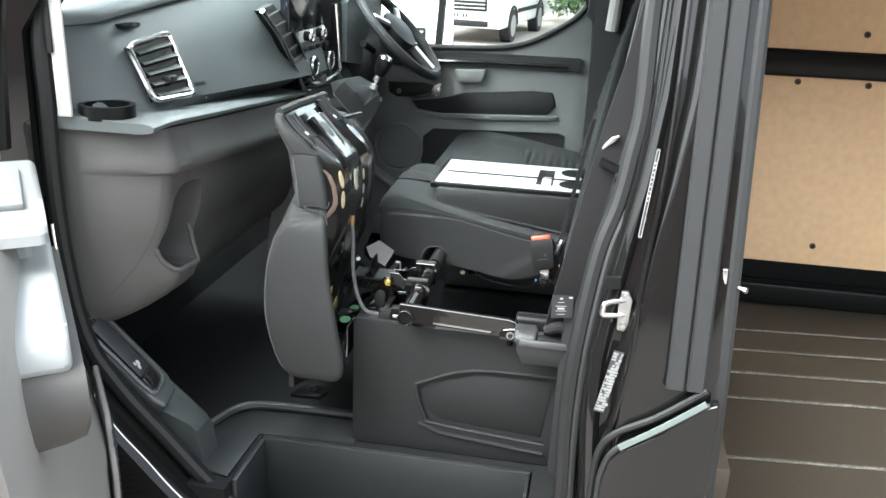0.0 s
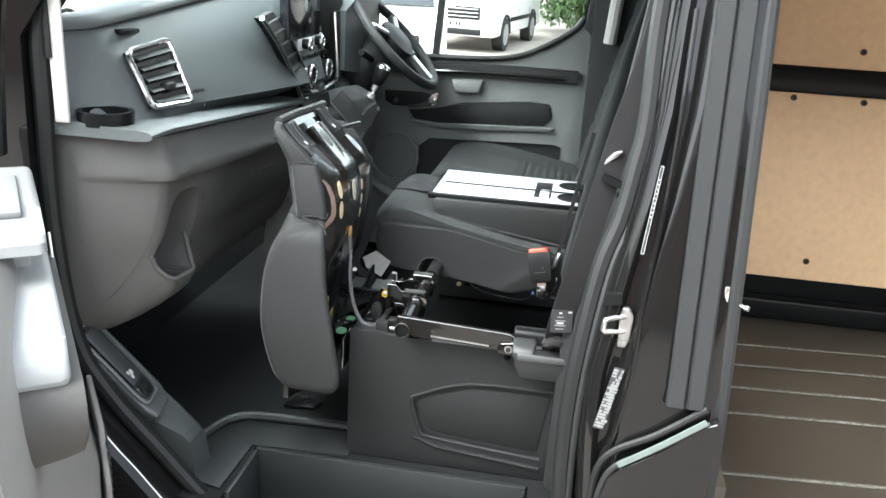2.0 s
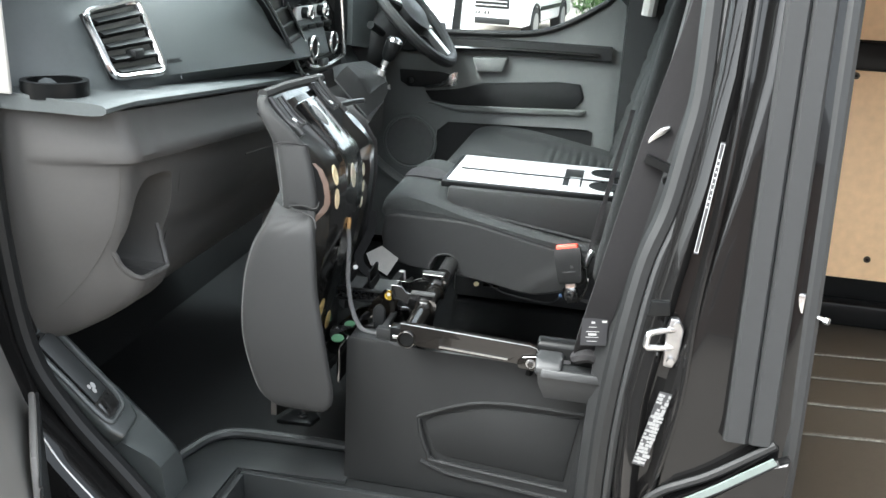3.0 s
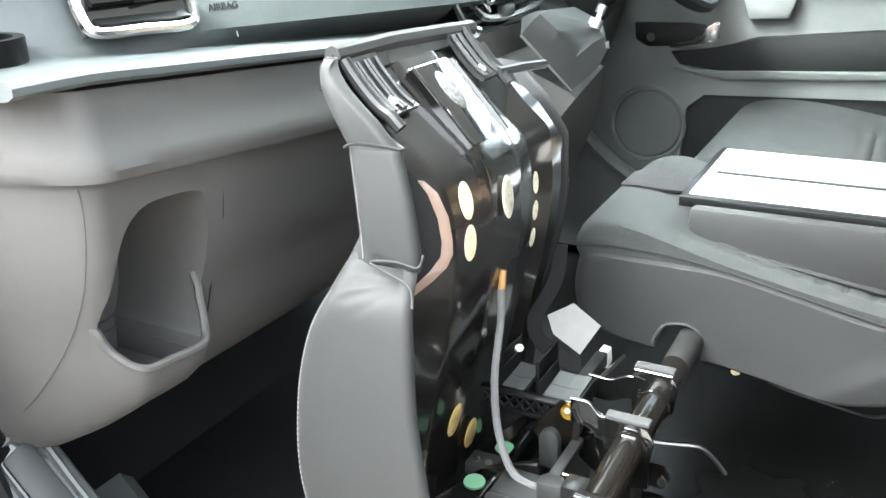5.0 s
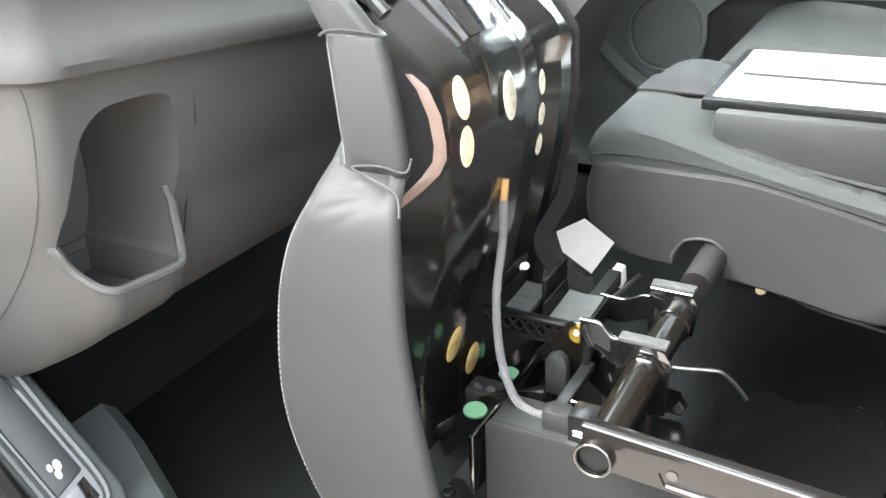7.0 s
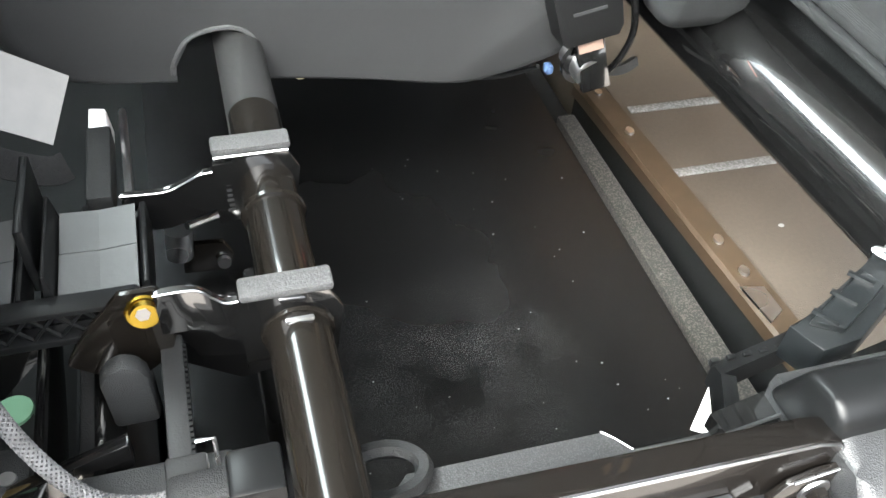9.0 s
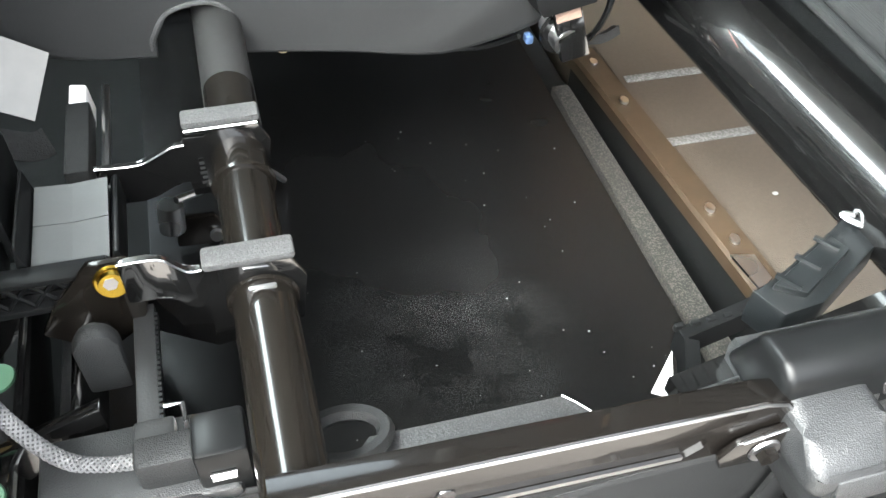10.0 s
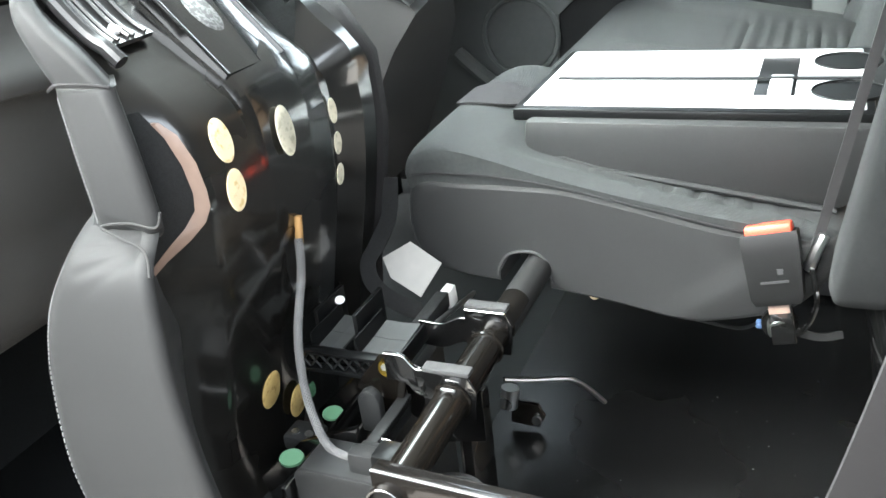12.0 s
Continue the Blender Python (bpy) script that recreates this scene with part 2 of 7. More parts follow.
M_LIGHTTRIM = material("pale_pillar_trim", (0.38, 0.37, 0.35), 0.6, vary=0.05, relief=0.2)
M_GREYTRIM = material("grey_door_trim", (0.12, 0.127, 0.124), 0.5, vary=0.05, relief=0.35, relief_scale=1400, voronoi=True)
M_DOORPAD = material("light_grey_door_pad", (0.25, 0.256, 0.254), 0.45, vary=0.05, relief=0.3, relief_scale=1400, voronoi=True)
M_TRANSLUCENT = material("smoky_translucent_plastic", (0.0045, 0.0055, 0.006), 0.35, vary=0.1, relief=0.15, relief_scale=500)
M_AMBER = material("amber_plastic", (0.30, 0.17, 0.06), 0.5, vary=0.15)
M_BAND = material("brown_adhesive_band", (0.17, 0.115, 0.09), 0.35, vary=0.12, grain=90, relief=0.15, relief_scale=300)
M_FRAY = material("frayed_cloth", (0.02, 0.02, 0.02), 0.9, relief=0.8, relief_scale=900)
M_LEATHER = material("gaiter_leather", (0.03, 0.0315, 0.0322), 0.45, relief=0.5, relief_scale=700, voronoi=True)
M_KICK = material("satin_kick_plastic", (0.045, 0.05, 0.05), 0.34, vary=0.12, relief=0.25, relief_scale=1300, spec=0.6)
M_ARMBODY = material("dark_warm_grey_arm", (0.05, 0.0465, 0.043), 0.55, vary=0.06, relief=0.35, relief_scale=1400, voronoi=True)
M_DOORTRIM = material("warm_grey_door_trim", (0.185, 0.175, 0.165), 0.55, vary=0.06, relief=0.35, relief_scale=1400, voronoi=True)
M_CLIP = material("satin_black_clip", (0.02, 0.02, 0.0205), 0.28, vary=0.12, relief=0.1, relief_scale=300, spec=0.45)
M_TRAY = material("pale_grey_moulding", (0.044, 0.0465, 0.047), 0.5, vary=0.12, grain=60, relief=0.12, relief_scale=300, spec=0.5)
M_GRILLE = material("speaker_mesh", (0.09, 0.093, 0.092), 0.7, vary=0.1, relief=0.8, relief_scale=500, voronoi=True)
M_LEDGE = material("grey_door_ledge", (0.14, 0.143, 0.142), 0.5, vary=0.06, relief=0.3, relief_scale=1400, voronoi=True)
M_WELL.node_tree.nodes["Principled BSDF"].inputs["Specular IOR Level"].default_value = 0.45
M_GLASS = glass("window_glass")
M_WHITEPAINT = material("white_van_paint", (0.8, 0.8, 0.8), 0.3, vary=0.03, coat=0.6)
M_DARKGLASS = material("dark_vehicle_glass", (0.03, 0.035, 0.04), 0.08, vary=0.05)
M_TYRE = material("tyre_rubber", (0.02, 0.02, 0.02), 0.8, relief=0.3, relief_scale=200)
M_RIM = material("grey_wheel_rim", (0.45, 0.45, 0.46), 0.35, 0.7)
M_LAMP = material("headlamp_lens", (0.45, 0.47, 0.5), 0.1)
M_PLATE = material("white_plate", (0.75, 0.75, 0.72), 0.5)
M_ASPHALT = speckled("pale_worn_concrete", (0.24, 0.215, 0.19), (0.33, 0.30, 0.27), 90, 0.55, 0.68, 0.8, 0.6)
M_BRICK = material("red_brick", (0.2, 0.11, 0.08), 0.85, vary=0.3, grain=15, relief=0.4, relief_scale=120)
M_ROOF = material("slate_roof", (0.09, 0.09, 0.1), 0.7, vary=0.2)
M_LEAF = material("hedge_leaves", (0.05, 0.1, 0.03), 0.6, vary=0.5, grain=25)
M_BARK = material("bark", (0.12, 0.09, 0.06), 0.9, vary=0.3, relief=0.8, relief_scale=60)
M_HEADLINER = woven("grey_headlining", (0.42, 0.41, 0.4), 500)


# ---- mesh helpers ----
def finish(bm, angle=35):
    bmesh.ops.recalc_face_normals(bm, faces=bm.faces)
    me = bpy.data.meshes.new("mesh")
    bm.to_mesh(me)
    bm.free()
    me.polygons.foreach_set("use_smooth", [True] * len(me.polygons))
    me.set_sharp_from_angle(angle=radians(angle))
    return me


def part(name, bm, mat, parent=None, label="", angle=35):
    """ONE mesh object from a bmesh, under a thing or a part."""
    me = finish(bm, angle)
    me.name = name
    me.materials.append(mat)
    ob = new(name, me)
    if parent:
        ob.parent = parent
        ob.matrix_parent_inverse = parent.matrix_world.inverted()
    return tagged(ob, label)


def thing(name, at, label, category, group="", kind=""):
    ob = new(name)
    ob.location = at
    ob.empty_display_size = 0.05
    bpy.context.view_layer.update()
    return tagged(ob, label, category, group, kind)


def box(x0, x1, y0, y1, z0, z1, bevel=0.0, bm=None, segments=2):
    bm = bm or bmesh.new()
    m = Matrix.Translation(((x0 + x1) / 2, (y0 + y1) / 2, (z0 + z1) / 2)) @ Matrix.Diagonal((abs(x1 - x0), abs(y1 - y0), abs(z1 - z0), 1))
    r = bmesh.ops.create_cube(bm, size=1, matrix=m)
    if bevel:
        edges = list({e for v in r["verts"] for e in v.link_edges})
        bmesh.ops.bevel(bm, geom=edges, offset=bevel, segments=segments, affect="EDGES", profile=0.5)
    return bm


def prism(points, axis, a, b, bevel=0.0, bm=None, segments=2):
    """A polygon in the plane across an axis, drawn out along it from a to b. For x: (y, z); for y: (x, z); for z: (x, y)."""
    bm = bm or bmesh.new()
    put = {"x": lambda p, q: (q, p[0], p[1]), "y": lambda p, q: (p[0], q, p[1]), "z": lambda p, q: (p[0], p[1], q)}[axis]
    lo, hi = [bm.verts.new(put(p, a)) for p in points], [bm.verts.new(put(p, b)) for p in points]
    n = len(points)
    bm.faces.new(lo)
    bm.faces.new(hi[::-1])
    for i in range(n):
        bm.faces.new((lo[i], hi[i], hi[(i + 1) % n], lo[(i + 1) % n]))
    if bevel:
        edges = list({e for v in lo + hi for e in v.link_edges})
        bmesh.ops.bevel(bm, geom=edges, offset=bevel, segments=segments, affect="EDGES", profile=0.5)
    return bm


def smooth_path(points, steps=6, closed=False):
    """A Catmull-Rom curve through the points."""
    p = [Vector(q) for q in points]
    n = len(p)
    out = []
    for i in range(n if closed else n - 1):
        a, b, c, d = (p[(i + k) % n] if closed else p[min(max(i + k, 0), n - 1)] for k in (-1, 0, 1, 2))
        for s in range(steps):
            t = s / steps
            out.append(0.5 * (2 * b + (c - a) * t + (2 * a - 5 * b + 4 * c - d) * t * t + (3 * b - a - 3 * c + d) * t ** 3))
    if not closed:
        out.append(p[-1])
    return out


def sweep(path, radius, sides=10, bm=None, closed=False, profile=None, up=None):
    """A tube, or a profile of (across, up) points, along a path."""
    bm = bm or bmesh.new()
    pts = [Vector(p) for p in path]
    n = len(pts)
    if profile is None:
        profile = [(radius * math.cos(2 * math.pi * i / sides), radius * math.sin(2 * math.pi * i / sides)) for i in range(sides)]
    rings, side = [], None
    for i, p in enumerate(pts):
        if closed:
            d = pts[(i + 1) % n] - pts[i - 1]
        else:
            d = pts[min(i + 1, n - 1)] - pts[max(i - 1, 0)]
        d.normalize()
        if up is not None:
            side = d.cross(Vector(up))
        elif side is None:
            side = d.orthogonal()
        side = side - d * side.dot(d)
        side.normalize()
        top = side.cross(d)
        rings.append([bm.verts.new(p + side * u + top * v) for u, v in profile])
    k = len(profile)
    for i in range(n if closed else n - 1):
        a, b = rings[i], rings[(i + 1) % n]
        for j in range(k):
            bm.faces.new((a[j], a[(j + 1) % k], b[(j + 1) % k], b[j]))
    if not closed:
        bm.faces.new(rings[0])
        bm.faces.new(rings[-1][::-1])
    return bm


def loft(sections, bm=None, closed=True, caps=True):
    """A skin over rings of equally many points."""
    bm = bm or bmesh.new()
    rows = [[bm.verts.new(p) for p in s] for s in sections]
    k = len(rows[0])
    for a, b in zip(rows, rows[1:]):
        for j in range(k if closed else k - 1):
            bm.faces.new((a[j], a[(j + 1) % k], b[(j + 1) % k], b[j]))
    if caps and closed:
        bm.faces.new(rows[0])
        bm.faces.new(rows[-1][::-1])
    return bm


def disc(centre, normal, rx, ry, depth, sides=20, bm=None, spin=0.0):
    """A flat oval plug of some depth along its normal."""
    bm = bm or bmesh.new()
    q = Vector(normal).to_track_quat("Z", "Y").to_matrix().to_4x4()
    m = Matrix.Translation(centre) @ q @ pose(0, 0, 0, 0, 0, spin)
    ring = [Vector((rx * math.cos(2 * math.pi * i / sides), ry * math.sin(2 * math.pi * i / sides), 0)) for i in range(sides)]
    lo = [bm.verts.new(m @ p) for p in ring]
    hi = [bm.verts.new(m @ (p * 0.94 + Vector((0, 0, depth)))) for p in ring]
    bm.faces.new(lo[::-1])
    bm.faces.new(hi)
    for i in range(sides):
        bm.faces.new((lo[i], lo[(i + 1) % sides], hi[(i + 1) % sides], hi[i]))
    return bm


def oval_ring(centre, normal, rx, ry, thick, bm=None, spin=0.0):
    q = Vector(normal).to_track_quat("Z", "Y").to_matrix().to_4x4()
    m = Matrix.Translation(centre) @ q @ pose(0, 0, 0, 0, 0, spin)
    path = [m @ Vector((rx * math.cos(2 * math.pi * i / 24), ry * math.sin(2 * math.pi * i / 24), 0)) for i in range(24)]
    return sweep(path, thick, 6, bm, closed=True)


def carve(ob, cutter_bm):
    """Cuts a closed shape out of an object's mesh."""
    cutter = new("cutter", finish(cutter_bm))
    mod = ob.modifiers.new("cut", "BOOLEAN")
    mod.object, mod.operation, mod.solver = cutter, "DIFFERENCE", "EXACT"
    bpy.context.view_layer.update()
    me = bpy.data.meshes.new_from_object(ob.evaluated_get(bpy.context.evaluated_depsgraph_get()))
    ob.modifiers.remove(mod)
    ob.data = me
    bpy.data.objects.remove(cutter)
    me.polygons.foreach_set("use_smooth", [True] * len(me.polygons))
    me.set_sharp_from_angle(angle=radians(35))
    return ob


def lettering(name, text, size, m, mat, parent, depth=0.0006):
    """Raised letters in the built-in font, as a mesh."""
    cu = bpy.data.curves.new("letters", "FONT")
    cu.body, cu.size, cu.extrude, cu.align_x, cu.align_y = text, size, depth, "CENTER", "CENTER"
    tmp = new("letters", cu)
    bpy.context.view_layer.update()
    me = bpy.data.meshes.new_from_object(tmp.evaluated_get(bpy.context.evaluated_depsgraph_get()))
    bpy.data.objects.remove(tmp)
    me.transform(m)
    me.materials.append(mat)
    ob = new(name, me)
    ob.parent = parent
    ob.matrix_parent_inverse = parent.matrix_world.inverted()
    return ob


def bars(m, rows, height, mat, parent, name="print_bar"):
    """Unreadable print as plain bars: rows of (across, up, width)."""
    for across, up, width in rows:
        bm = box(across - width / 2, across + width / 2, up - height / 2, up + height / 2, 0, 0.0004)
        bmesh.ops.transform(bm, matrix=m, verts=bm.verts)
        part(name, bm, mat, parent)


# ---- ground and the yard outside ----
tagged(part("ground", box(-400, 400, -400, 400, -0.4, 0.0), M_ASPHALT), "pale worn concrete yard with fine grit", "ground", kind="structure")

SILL_Y, FAR_Y = 1.13, 2.90          # outer skin beside the open door; inner far side


def skin_y(z):
    """The outer skin leans inwards above the waist."""
    return 1.13 + 0.2 * max(0.0, z - 1.05)


# ---- van shell ----
van = thing("van_shell", (0.5, 2.0, 0.0), "black painted van body with its side door openings", "van body", kind="structure")
CAB_Z, CARGO_Z, ROOF_Z = 0.662, 0.575, 1.96


def shell_panel(name, bm, mat=M_PAINT, label=""):
    return part(name, bm, mat, van, label)


# B-pillar: rings of the same outline rising up the leaning skin
rings = []
for z, xl, xr in ((0.30, 0.0, 0.195), (0.80, -0.03, 0.192), (0.95, -0.04, 0.190), (1.08, -0.04, 0.188), (1.25, -0.015, 0.186), (1.40, 0.012, 0.184), (1.55, 0.03, 0.182), (1.70, 0.035, 0.18), (1.95, 0.05, 0.18)):
    y = skin_y(z)
    rings.append([(xl - 0.03, y + 0.075, z), (xl - 0.008, y + 0.030, z), (xl + 0.006, y + 0.012, z), (xl + 0.014, y + 0.008, z), (xl + 0.021, y + 0.012, z), (xl + 0.026, y + 0.022, z), (xl + 0.042, y + 0.022, z), (xl + 0.049, y + 0.008, z), (xl + 0.055, y, z), (xl + 0.064, y - 0.003, z), (xl + 0.076, y, z),
                  (xr - 0.02, y, z), (xr - 0.004, y + 0.008, z), (xr, y + 0.03, z), (xr, y + 0.16, z), (xl - 0.02, y + 0.16, z)])
shell_panel("door_pillar", loft(rings), M_PAINT, "gloss black painted door pillar")
# lower quarter panel with the lip in front of it
lip = [(0.190, 0.30), (0.186, 1.042), (0.165, 1.027), (0.089, 0.962), (0.028, 0.922), (0.006, 0.895), (-0.002, 0.849), (0.0, 0.30)]
shell_panel("quarter_panel", prism(lip, "y", 1.105, 1.128, 0.004), M_PAINT)
shell_panel("panel_lip", sweep(smooth_path([(0.172, 1.112, 1.032), (0.089, 1.112, 0.967), (0.024, 1.112, 0.925), (0.0, 1.112, 0.88), (-0.006, 1.112, 0.8), (-0.004, 1.112, 0.5)]), 0.006, 8), M_GAITER, "grey rubber edging strip")
shell_panel("lip_strip", sweep([(0.024, 1.104, 0.929), (0.096, 1.104, 0.983), (0.164, 1.104, 1.039)], 0, profile=[(-0.005, -0.002), (0.005, -0.002), (0.005, 0.002), (-0.005, 0.002)], up=(0, -1, 0)), M_STRIP, "pale grey-green sealing strip")
shell_panel("panel_groove", sweep(smooth_path([(0.165, 1.122, 1.055), (0.085, 1.122, 0.99), (0.016, 1.122, 0.947), (-0.012, 1.122, 0.9), (-0.018, 1.122, 0.8)]), 0.007, 8), M_RUBBER)
# roof, headlining, cargo walls and floor
shell_panel("roof_skin", box(-0.85, 2.75, 1.22, 2.86, ROOF_Z + 0.012, ROOF_Z + 0.03, 0.005), M_PAINT)
tagged(part("ceiling", box(-0.80, 2.70, 1.23, 2.85, ROOF_Z - 0.02, ROOF_Z + 0.008), M_HEADLINER), "light grey woven headlining of the van", "ceiling", kind="structure")
shell_panel("near_side_panel", box(1.55, 2.75, 1.12, 1.2, 0.3, 1.98, 0.01), M_PAINT)
shell_panel("near_roof_rail", box(-0.75, 1.56, 1.27, 1.36, 1.86, 1.985, 0.02), M_PAINT)
shell_panel("rear_header", box(2.68, 2.76, 1.2, 2.9, 1.84, 1.98, 0.01), M_PAINT)
shell_panel("far_side_panel", box(0.16, 2.75, 2.90, 2.96, 0.3, 1.98, 0.01), M_PAINT)
shell_panel("far_roof_rail", box(-0.75, 0.17, 2.72, 2.82, 1.86, 1.985, 0.02), M_PAINT)
shell_panel("far_door_pillar", loft([[(-0.115, 2.88, z), (-0.105, 2.80 - 0.08 * max(0, z - 1.3), z), (0.02, 2.77 - 0.1 * max(0, z - 1.3), z), (0.17, 2.78 - 0.1 * max(0, z - 1.3), z), (0.17, 2.94, z), (-0.055, 2.94, z)] for z in (0.5, 1.0, 1.3, 1.6, 1.95)]), M_PLASTIC, "black pillar trim beside the driver's seat")
shell_panel("pillar_cover", sweep([(-0.045, 2.73, 1.53), (-0.03, 2.71, 1.75), (-0.01, 2.69, 1.94)], 0.022, 10), M_LIGHTTRIM, "pale grey pillar cover")
# cargo floor
cargo = part("floor", box(0.10, 2.70, 1.14, 2.90, CARGO_Z - 0.05, CARGO_Z), M_CARGO, None)
tagged(cargo, "dark brown ribbed cargo floor with dusty wear", "floor", kind="structure")
for y in (1.675, 2.0, 2.165, 2.33, 2.495):
    part("rib", prism([(0.33, y + 0.023), (2.68, y + 0.235), (2.68, y + 0.247), (0.33, y + 0.035)], "z", CARGO_Z + 0.0005, CARGO_Z + 0.0045, 0.0015), M_CARGORIB, cargo)
threshold = tagged(part("floor_threshold", prism([(0.098, 1.46), (0.30, 1.46), (0.30, 2.70), (0.062, 2.70)], "z", CARGO_Z + 0.001, 0.69, 0.003), M_THRESHOLD), "brown cargo floor panel behind the sill bar", "floor panel", kind="structure")
for y in (1.925, 2.061):
    part("joint_strip", prism([(0.088, y - 0.007), (0.298, y - 0.010), (0.298, y + 0.006), (0.088, y + 0.007)], "z", 0.6902, 0.6925, 0.0008), M_JOINT, threshold, "pale grey joint strip")
part("paint_fleck", disc((0.175, 1.81, 0.6902), (0, 0, 1), 0.004, 0.003, 0.0006, 9), M_PRINT, threshold)
# far lining: ply sheets on a black frame
lining = thing("cargo_lining", (1.5, 2.88, CARGO_Z), "pale birch ply sheets on black cargo side frames", "wall lining", kind="structure")
part("frame_rail", box(0.17, 2.68, 2.868, 2.898, 0.575, 1.96), M_SMOOTH, lining, "black painted side frame")
part("cross_rail", box(0.17, 2.68, 2.84, 2.866, 1.402, 1.488, 0.008), M_SMOOTH, lining)
part("kick_rail", box(0.17, 2.68, 2.80, 2.866, 0.576, 0.655, 0.012), M_SMOOTH, lining)
for x0, x1 in ((0.40, 1.55), (1.56, 2.66)):
    part("ply_sheet", box(x0, x1, 2.852, 2.866, 0.728, 1.40, 0.002), M_PLY, lining, "pale birch ply sheet")
    part("ply_sheet", box(x0, x1, 2.852, 2.866, 1.492, 1.93, 0.002), M_PLY, lining, "pale birch ply sheet")
for x, z in ((0.601, 1.384), (0.83, 1.384), (0.75, 0.80), (0.795, 1.551), (1.06, 1.384), (1.1, 0.8), (1.08, 1.551)):
    part("bolt", disc((x, 2.852, z), (0, -1, 0), 0.011, 0.011, 0.006, 14), M_SILL, lining, "brown fixing bolt")
    part("bolt_centre", disc((x, 2.846, z), (0, -1, 0), 0.005, 0.005, 0.001, 10), M_SMOOTH, lining)

# cab floor with the step well let into it
cab = part("floor_cab", box(-1.75, 0.02, 1.17, 2.86, 0.40, CAB_Z), M_CARPET)
tagged(cab, "black rubber-backed cab floor mat with a step well", "floor", kind="structure")
carve(cab, box(-0.78, -0.138, 1.0, 1.39, 0.43, 0.9))
step = thing("entry_step", (-0.45, 1.25, 0.42), "dark grey moulded plastic entry step", "step", kind="structure")
part("riser", box(-0.776, -0.142, 1.374, 1.388, 0.434, CAB_Z + 0.006, 0.003), M_STEP, step)
part("end_wall", box(-0.778, -0.766, 1.20, 1.373, 0.434, CAB_Z + 0.005, 0.003), M_STEP, step)
part("end_wall", box(-0.15, -0.142, 1.20, 1.373, 0.434, CAB_Z + 0.005, 0.003), M_STEP, step)
part("tread", box(-0.765, -0.151, 1.17, 1.373, 0.434, 0.445, 0.003), M_STEP, step)
part("surround", prism([(-0.96, 1.25), (-0.905, 1.41), (-0.885, 1.455), (-0.84, 1.49), (-0.56, 1.505), (-0.56, 1.40), (-0.79, 1.391), (-0.79, 1.21)], "z", CAB_Z + 0.0005, CAB_Z + 0.006, 0.002), M_STEP, step)
part("raised_edge", sweep(smooth_path([(-0.93, 1.33, CAB_Z + 0.012), (-0.905, 1.405, CAB_Z + 0.014), (-0.88, 1.462, CAB_Z + 0.016), (-0.83, 1.497, CAB_Z + 0.016), (-0.69, 1.51, CAB_Z + 0.014), (-0.575, 1.515, CAB_Z + 0.012)]), 0.011, 8), M_STEP, step)
# toe board and firewall under the dash
shell_panel("toe_board", prism([(-1.75, 0.66), (-1.30, 0.663), (-1.55, 1.05), (-1.75, 1.3)], "y", 1.2, 2.86), M_CARPET, "black carpeted toe board")
shell_panel("firewall", box(-1.85, -1.76, 1.17, 2.92, 0.4, 1.5), M_PAINT)
shell_panel("bonnet", box(-2.75, -1.62, 1.2, 2.86, 1.15, 1.40, 0.05), M_PAINT)
shell_panel("front_wing", box(-2.7, -1.16, 1.14, 1.2, 0.35, 1.35, 0.02), M_PAINT)
shell_panel("front_wing", box(-2.7, -1.16, 2.86, 2.92, 0.35, 1.35, 0.02), M_PAINT)
# A-pillars with their seals
for near in (True, False):
    y = 1.19 if near else 2.80
    d = 0.05 if near else -0.05
    shell_panel("screen_pillar", loft([[(-1.20, y - 0.03, z), (-1.13 + sh, y - 0.03 + 0.6 * lean * (1 if near else -1), z), (-1.135 + sh, y + d + lean * (1 if near else -1), z), (-1.22 + sh, y + d + lean * (1 if near else -1), z)]
                                       for z, sh, lean in ((0.6, 0.0, 0.0), (1.3, 0.0, 0.0), (1.6, 0.0, 0.02), (1.75, 0.1, 0.05), (1.95, 0.40, 0.09))]), M_PAINT)
windscreen = tagged(part("window_1", loft([[(-1.55, 1.24, 1.42), (-1.545, 1.24, 1.42), (-0.80, 1.30, 1.945), (-0.806, 1.30, 1.945)], [(-1.55, 2.84, 1.42), (-1.545, 2.84, 1.42), (-0.80, 2.76, 1.945), (-0.806, 2.76, 1.945)]]), M_GLASS), "clear raked windscreen", "windscreen", kind="structure")
windscreen.visible_shadow = False
shell_panel("pillar_trim", box(-1.092, -1.062, 1.196, 1.203, 1.440, 1.74, 0.003), M_LIGHTTRIM, "pale grey screen pillar trim")
shell_panel("pillar_grab_slot", box(-1.098, -1.085, 1.1925, 1.1955, 1.56, 1.72, 0.004), M_PLASTIC)

# sill, door seal and kick trim round the opening
shell_panel("sill_panel", loft([[(x, 1.115, 0.30), (x, 1.115, zt - 0.07), (x, 1.128, zt - 0.03), (x, 1.165, zt), (x, 1.24, zt), (x, 1.24, 0.30)] for x, zt in ((-1.14, 1.25), (-1.10, 1.0), (-1.06, 0.88), (-1.0, 0.81), (-0.92, 0.72), (-0.82, 0.61), (-0.72, 0.565), (-0.5, 0.55), (0.02, 0.55))]), M_PAINT, "gloss black painted sill")
# the paint edge's highlight, drawn in as a thin steel line
shell_panel("sill_highlight", sweep(smooth_path([(-1.075, 1.122, 0.99), (-1.0, 1.112, 0.845), (-0.92, 1.112, 0.75), (-0.85, 1.112, 0.672), (-0.75, 1.112, 0.59), (-0.6, 1.112, 0.56), (-0.1, 1.112, 0.555)]), 0.0016, 6), M_STEEL, "highlight of the sill's painted edge, drawn as a bright line")
